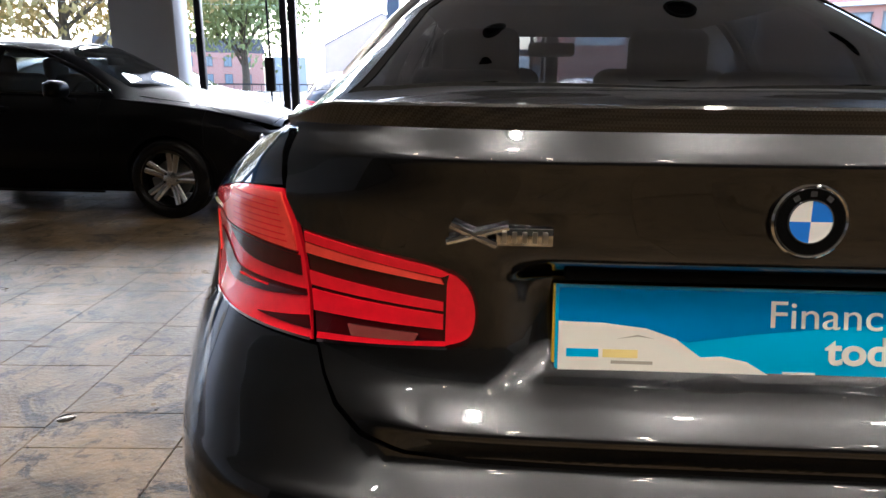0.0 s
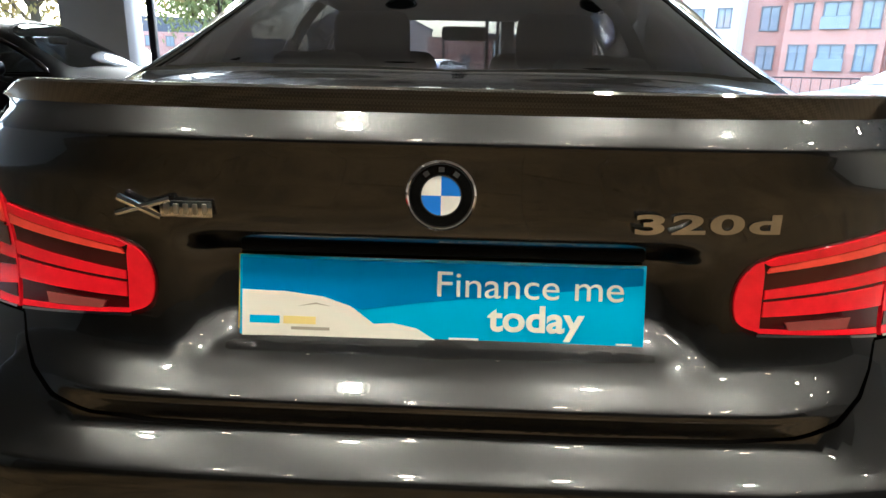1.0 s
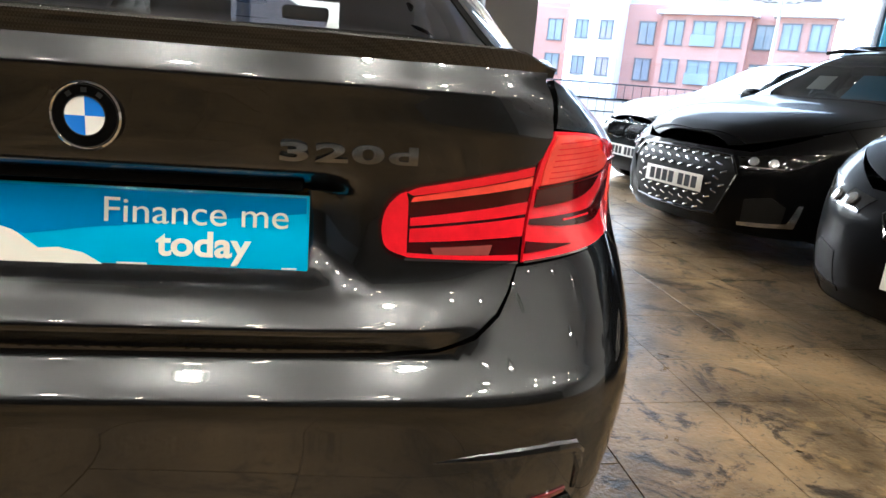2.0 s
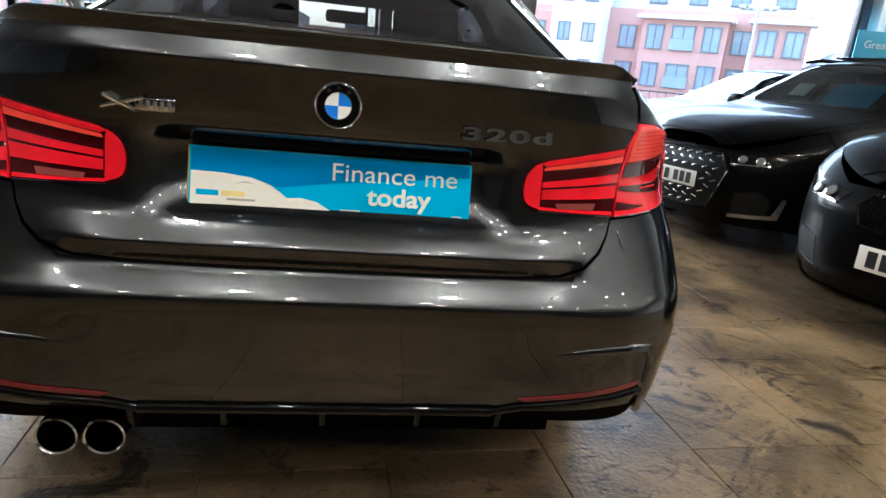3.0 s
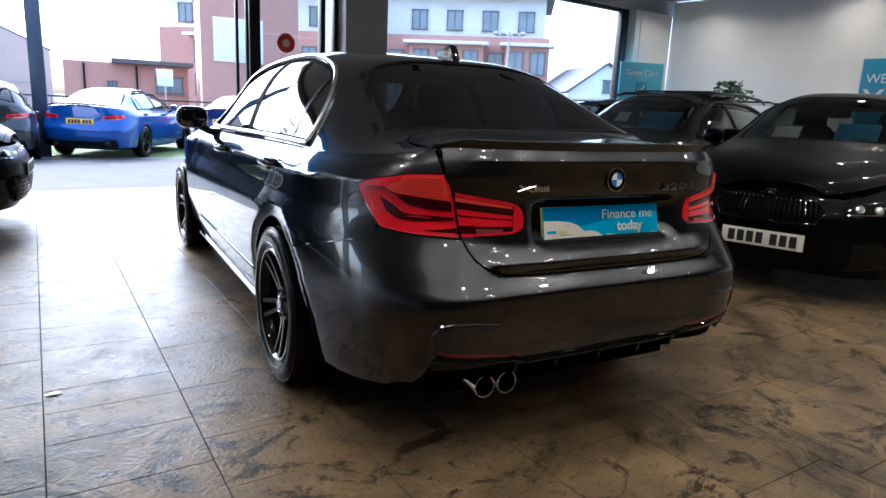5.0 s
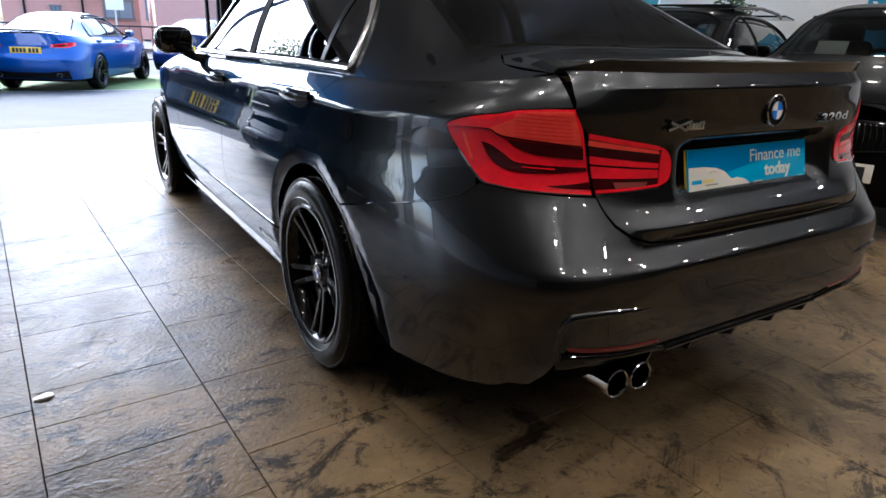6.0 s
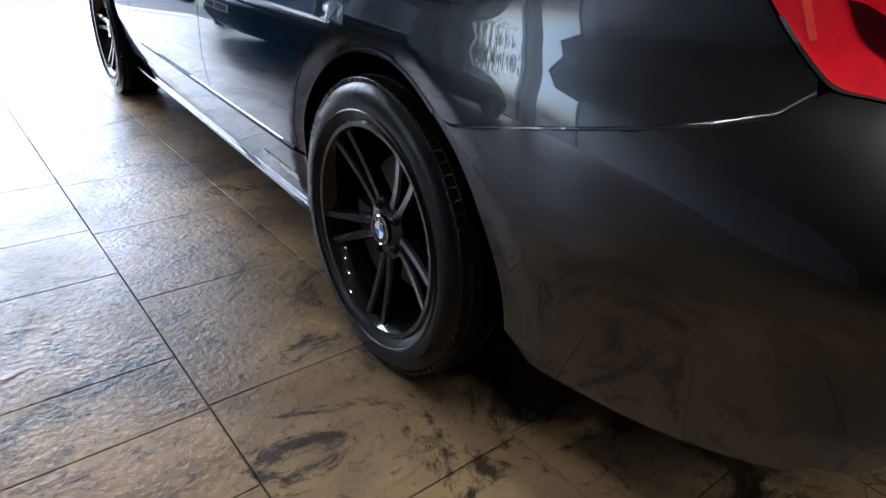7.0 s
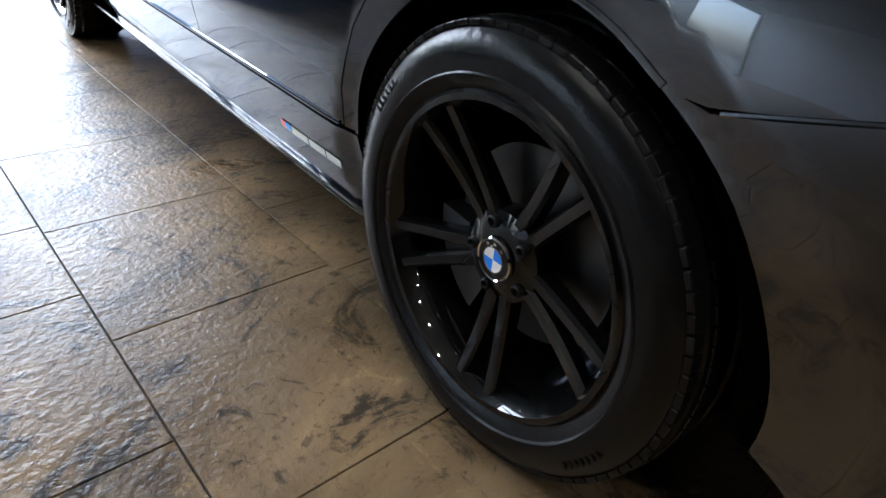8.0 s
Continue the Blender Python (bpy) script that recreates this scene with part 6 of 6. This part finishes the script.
# ---- outside ----
BRICK = bpy.data.materials.new("red_brick")
BRICK.use_nodes = True
_nt = BRICK.node_tree
_bt, _tc = _nt.nodes.new("ShaderNodeTexBrick"), _nt.nodes.new("ShaderNodeTexCoord")
_mp = _nt.nodes.new("ShaderNodeMapping")
_mp.inputs["Rotation"].default_value = (radians(90), 0, 0)
_bt.inputs["Scale"].default_value = 4.4
_bt.inputs["Color1"].default_value, _bt.inputs["Color2"].default_value, _bt.inputs["Mortar"].default_value = (0.54, 0.255, 0.19, 1), (0.48, 0.215, 0.16, 1), (0.48, 0.40, 0.35, 1)
_nt.links.new(_tc.outputs["Object"], _mp.inputs["Vector"])
_nt.links.new(_mp.outputs[0], _bt.inputs["Vector"])
_nt.links.new(_bt.outputs["Color"], _nt.nodes["Principled BSDF"].inputs["Base Color"])
_nt.nodes["Principled BSDF"].inputs["Roughness"].default_value = 0.9
RENDER_WHITE = mat("white_render", (0.80, 0.79, 0.77), 0.9, 0, 0, 0.06, 0.6)
BEIGE = mat("beige_render", (0.50, 0.40, 0.345), 0.9, 0, 0, 0.1, 0.7)
TARMAC = mat("tarmac", (0.085, 0.083, 0.082), 0.95, 0, 0, 0.25, 1.5, 0.3, 120, spec=0.15)
GRASS = mat("grass", (0.075, 0.115, 0.03), 0.9, 0, 0, 0.4, 3, 0.6, 60)
KERB = mat("kerb_concrete", (0.38, 0.36, 0.33), 0.9, 0, 0, 0.15, 4)
PALE = mat("pale_forecourt_concrete", (0.30, 0.28, 0.255), 0.75, 0, 0, 0.15, 1.2, 0.2, 60)
SLATE = mat("roof_slate", (0.10, 0.10, 0.11), 0.8, 0, 0, 0.2, 3)
WGLASS = mat("far_window_glass", (0.22, 0.26, 0.29), 0.08, 0, 0.6, 0.3, 0.5)
WIN_GREY = mat("grey_window_frame", (0.13, 0.135, 0.14), 0.5, 0, 0, 0.1, 3)
BARK = mat("bark", (0.09, 0.07, 0.05), 0.9, 0, 0, 0.3, 8, 0.5, 30)
AUTUMN = mat("autumn_leaves", (0.30, 0.27, 0.11), 0.7, 0, 0, 0.5, 0.9, col2=(0.50, 0.34, 0.12))
GREENLEAF = mat("green_leaves", (0.18, 0.24, 0.09), 0.7, 0, 0, 0.5, 0.9, col2=(0.33, 0.34, 0.13))

ground = bmesh.new()
for (a, b), (c, d) in (((-600, 7.2), (600, 900)),):
    f_ = [ground.verts.new(p) for p in ((a, -120, -0.13), (c, -120, -0.13), (c, d, -0.13), (a, d, -0.13))]
    ground.faces.new(f_)
gr_ = tagged(part("ground", ground, TARMAC, None, "", False), "worn grey tarmac round the showroom", "ground", kind="structure")
tagged(part("forecourt", box(0, 3.1, -0.07, 40, 6.0, 0.14), TARMAC, None, "", False, FR @ pose(0, 0.02, -0.004, -1.1)), "grey tarmac forecourt in front of the doorway", "forecourt", kind="structure")
tagged(part("threshold", box(-1.05, 0.24, -0.02, 3.0, 0.28, 0.05, 0.006), PALE, None, "", False, FR), "pale concrete strip at the open doorway", "threshold", kind="structure")
tagged(part("lawn", box(-3, 15.5, -0.18, 30, 4.0, 0.104), GRASS, None, "", False), "strip of short green grass beyond the forecourt", "lawn", kind="structure")
tagged(part("kerb", box(-3, 13.44, -0.18, 30, 0.10, 0.108, 0.012), KERB, None, "", False), "concrete kerb along the grass", "kerb", kind="structure")

post = empty("canopy_post", pose(-2.28, 13.9, -0.13), "dark blue-grey square steel post by the grass", "post")
part("shaft", box(0, 0, 3.2, 0.26, 0.26, 6.4, 0.012), FRAME_BLUE, post)
part("base_plate", box(0, 0, 0.012, 0.36, 0.36, 0.024, 0.004), FRAME_BLUE, post)

# low railings on a kerb wall beyond the grass
rail = empty("railing_fence", pose(-3, 20.2, 0), "thin dark metal railings beyond the grass", "fence")
part("rail_bar", box(0, 0, 1.05, 40, 0.03, 0.04), FRAME, rail)
part("rail_bar", box(0, 0, 0.15, 40, 0.03, 0.04), FRAME, rail)
post_me = None
for k in range(134):
    if post_me is None:
        o = part("railing_post", box(0, 0, 0.52, 0.016, 0.016, 1.04), FRAME, rail, smooth=False)
        post_me = o.data
    else:
        o = new("railing_post", post_me)
        o.parent = rail
    o.location = (-20 + 0.3 * k, 0, 0)


def window_unit(parent, x, z, w, h, y=0.0):
    win = part("window", join(box(x, y - 0.05, z + h / 2, w + 0.16, 0.12, 0.08), box(x, y - 0.05, z - h / 2, w + 0.2, 0.16, 0.08), box(x - w / 2, y - 0.05, z, 0.08, 0.12, h), box(x + w / 2, y - 0.05, z, 0.08, 0.12, h), box(x, y - 0.05, z, 0.06, 0.1, h)), WIN_GREY, parent, smooth=False)
    for k in (-1, 1):
        part("pane", box(x + k * w / 4, y - 0.02, z, w / 2 - 0.06, 0.04, h - 0.06), WGLASS, win, smooth=False)
    return win


def facing(az, dist, origin=(-0.9, -1.2), z=0.0, twist=0.0):
    """A place that far from the doorway side of the hall, its x axis across the line of sight and -y towards it."""
    a = radians(az)
    return pose(origin[0] + dist * math.sin(a), origin[1] + dist * math.cos(a), z, 0, 0, -az + twist)


# block of flats: brick below, white top storey, projecting bays with flat canopies
fl = empty("flats_building", facing(24, 54, twist=-12), "red brick flats with white upper storey and many windows", "building")
part("wall", box(-4, 5, 3.5, 32.8, 10, 7.0), BRICK, fl, smooth=False)
part("upper_wall", box(-4, 5.6, 8.6, 32.0, 9.0, 3.2), RENDER_WHITE, fl, smooth=False)
part("roof", box(-4, 5.0, 10.4, 33.4, 10.8, 0.4, 0.05), SLATE, fl, smooth=False)
for a_, b_ in ((1.4, 7.3), (9.0, 12.4), (-17.0, -11.0)):
    part("bay", box((a_ + b_) / 2, -0.6, 3.1, b_ - a_, 1.4, 6.2), BRICK, fl, smooth=False)
    part("bay_canopy", box((a_ + b_) / 2, -0.75, 6.32, b_ - a_ + 0.8, 2.1, 0.24, 0.03), RENDER_WHITE, fl, smooth=False)
    n_ = 3 if b_ - a_ > 4 else 2
    for k in range(n_):
        x = a_ + (b_ - a_) * (k + 0.5) / n_
        for zz in (2.3, 4.95):
            w_ = window_unit(fl, x, zz, 1.5 if n_ == 3 and k == 1 else 1.1, 1.65, -1.3)
            if n_ == 3 and k == 1:
                part("balcony_rail", box(x, -1.5, zz - 0.45, 1.7, 0.06, 0.8, 0.02), WGLASS, fl, smooth=False)
part("white_tower", box(-3.5, -0.7, 4.6, 4.0, 2.2, 9.2), RENDER_WHITE, fl, smooth=False)
for zz in (2.3, 4.95, 7.8):
    for x in (-4.4, -2.5):
        window_unit(fl, x, zz, 0.9, 1.3, -1.8)
for x in (-9.6, -7.2, 0.1, 8.2):
    for zz in (2.3, 4.95):
        window_unit(fl, x, zz, 1.15, 1.6)
for x in np.arange(-18.5, 11.5, 2.9):
    if not -6.2 < x < -0.8:
        window_unit(fl, float(x), 8.3, 1.2, 1.5, 1.05)

# tall brick gable with a blank white panel
gb = empty("brick_gable_building", facing(10.6, 32, twist=4), "tall red brick building with a blank white panel", "building")
part("wall", box(0.55, 4, 3.2, 4.4, 8, 6.4), BRICK, gb, smooth=False)
part("parapet", box(0.55, 4, 6.5, 4.6, 8.2, 0.2, 0.02), KERB, gb, smooth=False)
part("blank_panel", box(0.0, -0.03, 3.85, 2.2, 0.08, 1.95, 0.01), RENDER_WHITE, gb)
part("small_panel", box(1.75, -0.03, 2.1, 0.75, 0.06, 1.1, 0.01), RENDER_WHITE, gb)

# low flat-roofed brick range
lw = empty("low_brick_building", facing(2.6, 36, twist=2), "low red brick building with a flat roof and small window", "building")
part("wall", box(-0.18, 3, 1.35, 5.56, 6, 2.7), BRICK, lw, smooth=False)
part("roof", box(0.95, 2.6, 2.78, 3.7, 6.6, 0.22, 0.03), SLATE, lw, smooth=False)
part("downpipe", box(-2.1, -0.06, 1.3, 0.09, 0.09, 2.6), SATIN_BLACK, lw, smooth=False)
part("downpipe", box(0.2, -0.06, 1.3, 0.09, 0.09, 2.6), SATIN_BLACK, lw, smooth=False)
window_unit(lw, 1.7, 1.75, 1.2, 0.8)
window_unit(lw, -0.9, 1.4, 0.35, 0.8)
sg = empty("post_sign", facing(4.6, 26), "small white sign on a thin post", "sign")
part("post", tube([(0, 0, 0), (0, 0, 2.2)], 0.03, 8), STEEL, sg)
part("board", box(0, -0.03, 1.85, 0.55, 0.03, 0.6, 0.01), PLATE_WHITE, sg)

# beige gabled house to the left
bh = empty("beige_gable_house", facing(-7.6, 66, twist=0), "plain beige rendered gable end under a thin slate roof", "building")
gable = prism([(-6.0, -0.2), (6.0, -0.2), (6.0, 4.6), (-0.4, 7.6), (-6.0, 4.6)], 0, 12, Matrix(((1, 0, 0, 0), (0, 0, 1, 0), (0, 1, 0, 0), (0, 0, 0, 1))))
part("wall", gable, BEIGE, bh, smooth=False)
for sd in (-1, 1):
    run = 6.4 if sd > 0 else 5.6
    part("roof_slope", box(0, 6.1, 0, math.hypot(run, 3.0) + 0.2, 12.0, 0.16, m=pose(-0.4 + sd * run / 2, 0, 6.19, 0, sd * math.degrees(math.atan2(3.0, run)))), SLATE, bh, smooth=False)
part("band", box(0, -0.02, 1.9, 11.9, 0.06, 0.12), KERB, bh, smooth=False)

# white gabled house
wh = empty("white_gable_house", facing(42.3, 44, twist=20), "white rendered house with a grey slate roof", "building")
part("wall", prism([(-2.6, 0), (2.6, 0), (2.6, 2.6), (0, 4.5), (-2.6, 2.6)], 0, 9, Matrix(((1, 0, 0, 0), (0, 0, 1, 0), (0, 1, 0, 0), (0, 0, 0, 1)))), RENDER_WHITE, wh, smooth=False)
for sd in (-1, 1):
    part("roof_slope", box(0, 4.5, 0, 3.35, 9.4, 0.12, m=pose(sd * 1.35, 0, 3.62, 0, sd * 36)), SLATE, wh, smooth=False)
window_unit(wh, 0, 3.1, 0.4, 0.8)

# terrace far to the left, behind the trees
tr_ = empty("far_brick_terrace", facing(-22, 100), "distant red brick terrace with a grey shed beside it", "building")
part("wall", box(-4, 4, 2.6, 22, 8, 5.2), BRICK, tr_, smooth=False)
part("roof", prism([(-15.3, 5.2), (7.3, 5.2), (6.8, 7.2), (-14.8, 7.2)], 0, 8, Matrix(((1, 0, 0, 0), (0, 0, 1, 0), (0, 1, 0, 0), (0, 0, 0, 1)))), SLATE, tr_, smooth=False)
for x in np.arange(-13.5, 7, 2.6):
    for zz in (1.6, 4.0):
        window_unit(tr_, float(x), zz, 1.0, 1.3)
part("shed", box(10.5, 4, 2.4, 5.2, 8, 4.8), mat("grey_cladding", (0.30, 0.33, 0.36), 0.6, 0, 0, 0.1, 0.5), tr_, smooth=False)

# lamp column with floodlights
lc = empty("floodlight_column", facing(33.7, 40), "tall pale column carrying four floodlights", "street lamp")
part("column", lathe([(0, 0.16), (0.4, 0.11), (5.9, 0.06), (5.9, 0.001)], 16, "z"), KERB, lc)
part("cross_arm", box(0, 0, 5.7, 1.7, 0.07, 0.07, 0.01), KERB, lc)
for x in (-0.8, -0.35, 0.35, 0.8):
    part("floodlight", box(x, -0.1, 5.82, 0.3, 0.24, 0.2, 0.04), STEEL, lc)


def tree(name, m, h, spread, leaf_mat, seed, n=8000):
    """Tapered trunk, forking limbs and a ragged crown of single leaves in clumps."""
    r = random.Random(seed)
    t = empty(name, m, "broad autumn tree with thinning yellow-green leaves", "tree", "trees beyond the forecourt")
    limbs, tips = [], []
    trunk = [(0, 0, 0), (0.06, 0.02, h * 0.18), (0.0, 0.08, h * 0.36), (0.08, 0.0, h * 0.6)]
    part("trunk", tube(trunk, [0.028 * h, 0.021 * h, 0.016 * h, 0.009 * h], 10), BARK, t)
    for k in range(16):
        a = 2.4 * k + r.uniform(-0.4, 0.4)
        z0 = h * r.uniform(0.14, 0.58)
        ln = spread * r.uniform(0.55, 1.0)
        p0 = Vector((0.04, 0.03, z0))
        p1 = p0 + Vector((0.5 * ln * math.cos(a), 0.5 * ln * math.sin(a), h * r.uniform(0.1, 0.2)))
        p2 = p1 + Vector((0.5 * ln * math.cos(a + 0.3), 0.5 * ln * math.sin(a + 0.3), h * r.uniform(0.08, 0.26)))
        part("limb", tube([p0, p1, p2], [0.009 * h, 0.006 * h, 0.002 * h], 7), BARK, t)
        tips += [p1, p2, (p1 + p2) / 2, p2 + Vector((r.uniform(-1, 1), r.uniform(-1, 1), r.uniform(0, 0.8))) * 0.12 * h]
    clumps = [(c + Vector((r.gauss(0, 0.07 * h), r.gauss(0, 0.07 * h), r.gauss(0, 0.05 * h))), r.uniform(0.05, 0.11) * h) for c in tips for _ in range(2)]
    V, F = [], []
    for _ in range(n):
        c, s = clumps[r.randrange(len(clumps))]
        p = c + Vector((r.gauss(0, 1), r.gauss(0, 1), r.gauss(0, 0.8))) * s
        q = Euler((r.uniform(0, 6.3), r.uniform(0, 6.3), r.uniform(0, 6.3))).to_matrix()
        e = r.uniform(0.08, 0.17)
        k = len(V)
        V += [tuple(p + q @ Vector(x)) for x in ((-e, 0, 0), (0, 0.5 * e, 0.1 * e), (e, 0, 0), (0, -0.5 * e, 0.1 * e))]
        F.append((k, k + 1, k + 2, k + 3))
    me = bpy.data.meshes.new("crown")
    me.from_pydata(V, [], F)
    ob_mesh("crown", me, leaf_mat, t)["kind"] = "stuff"
    return t


tree("autumn_tree", facing(-31, 26), 8.5, 3.4, AUTUMN, 3)
tree("autumn_tree", facing(-39, 24), 8.0, 3.4, AUTUMN, 8)
tree("green_tree", facing(-18.6, 30), 7.6, 2.5, GREENLEAF, 12)


# ---- floor pieces ----
def tile_obj(x0, x1, y0, y1, parent, k, cache={}):
    w, h = round(x1 - x0 - 0.0034, 4), round(y1 - y0 - 0.0034, 4)
    if (w, h) not in cache:
        bm = box(0, 0, -0.006, w, h, 0.016)
        me = bpy.data.meshes.new("floor_slab")
        bmesh.ops.bevel(bm, geom=[e for e in bm.edges if all(v.co.z > 0 for v in e.verts)], offset=0.0008, segments=1, affect="EDGES")
        bm.to_mesh(me)
        bm.free()
        me.materials.append(FLOOR)
        cache[(w, h)] = me
    ob = new("floor_slab", cache[(w, h)])
    ob.matrix_basis = FT @ pose((x0 + x1) / 2, (y0 + y1) / 2, -0.002)
    ob.parent = parent
    ob.matrix_parent_inverse = parent.matrix_world.inverted()
    return ob


def cross_joints(i, y0, y1):
    """Where one course of slabs is cut; three courses beside the car keep their known joints."""
    known = {-3: [0.87, 1.12, 1.337, 1.81, 2.14], -2: [0.35, 0.686, 1.13, 1.63, 2.1], -1: [0.371, 0.70, 1.13, 1.6], 1: [0.178, 0.42, 0.87], 0: [0.36, 0.74, 1.12]}.get(i, [])
    r = random.Random(100 + i)
    out = list(known) or [r.uniform(0, 0.4)]
    while out[0] > y0:
        out.insert(0, out[0] - r.choice((0.24, 0.34, 0.47, 0.47, 0.62)))
    while out[-1] < y1:
        out.append(out[-1] + r.choice((0.24, 0.34, 0.47, 0.47, 0.62)))
    return out


bpy.context.view_layer.update()
FRI = FR.inverted() @ Matrix.Rotation(radians(3.2), 4, "Z")
PITCH, X0 = 0.468, -0.276
FT = Matrix.Rotation(radians(3.2), 4, "Z")  # the slabs lie at a slight angle to the car
near, rest = [], []
for i in range(-29, 19):
    xa, xb = X0 + i * PITCH, X0 + (i + 1) * PITCH
    js = cross_joints(i, -6.6, 8.6)
    for a, b in zip(js, js[1:]):
        p = FRI @ Vector(((xa + xb) / 2, (a + b) / 2, 0))
        q = FRI @ Vector(((xa + xb) / 2, b, 0))
        if not (U0 < p.x < U1):
            continue
        if q.y > 0.1:
            d = q.y - 0.1
            b = b - d
            if b - a < 0.05:
                continue
        (near if -3.2 < xa < 2.4 and -1.0 < a < 6.6 and len(near) < 300 else rest).append((xa, xb, a, b))
V_, F_ = [], []
for xa, xb, a, b in rest:
    g, e, z, k = 0.0017, 0.0008, 0.0, len(V_)
    V_ += [(xa + g, a + g, -0.008), (xb - g, a + g, -0.008), (xb - g, b - g, -0.008), (xa + g, b - g, -0.008), (xa + g + e, a + g + e, z), (xb - g - e, a + g + e, z), (xb - g - e, b - g - e, z), (xa + g + e, b - g - e, z)]
    F_ += [(k + 4, k + 5, k + 6, k + 7)] + [(k + j, k + (j + 1) % 4, k + 4 + (j + 1) % 4, k + 4 + j) for j in range(4)]
me_ = bpy.data.meshes.new("far_floor_slabs")
me_.from_pydata(V_, [], F_)
me_.transform(FT)
fs = ob_mesh("far_floor_slabs", me_, FLOOR, slab)
fs.matrix_parent_inverse = slab.matrix_world.inverted()
fs["kind"] = "stuff"
for k, t in enumerate(near):
    tile_obj(*t, slab, k)
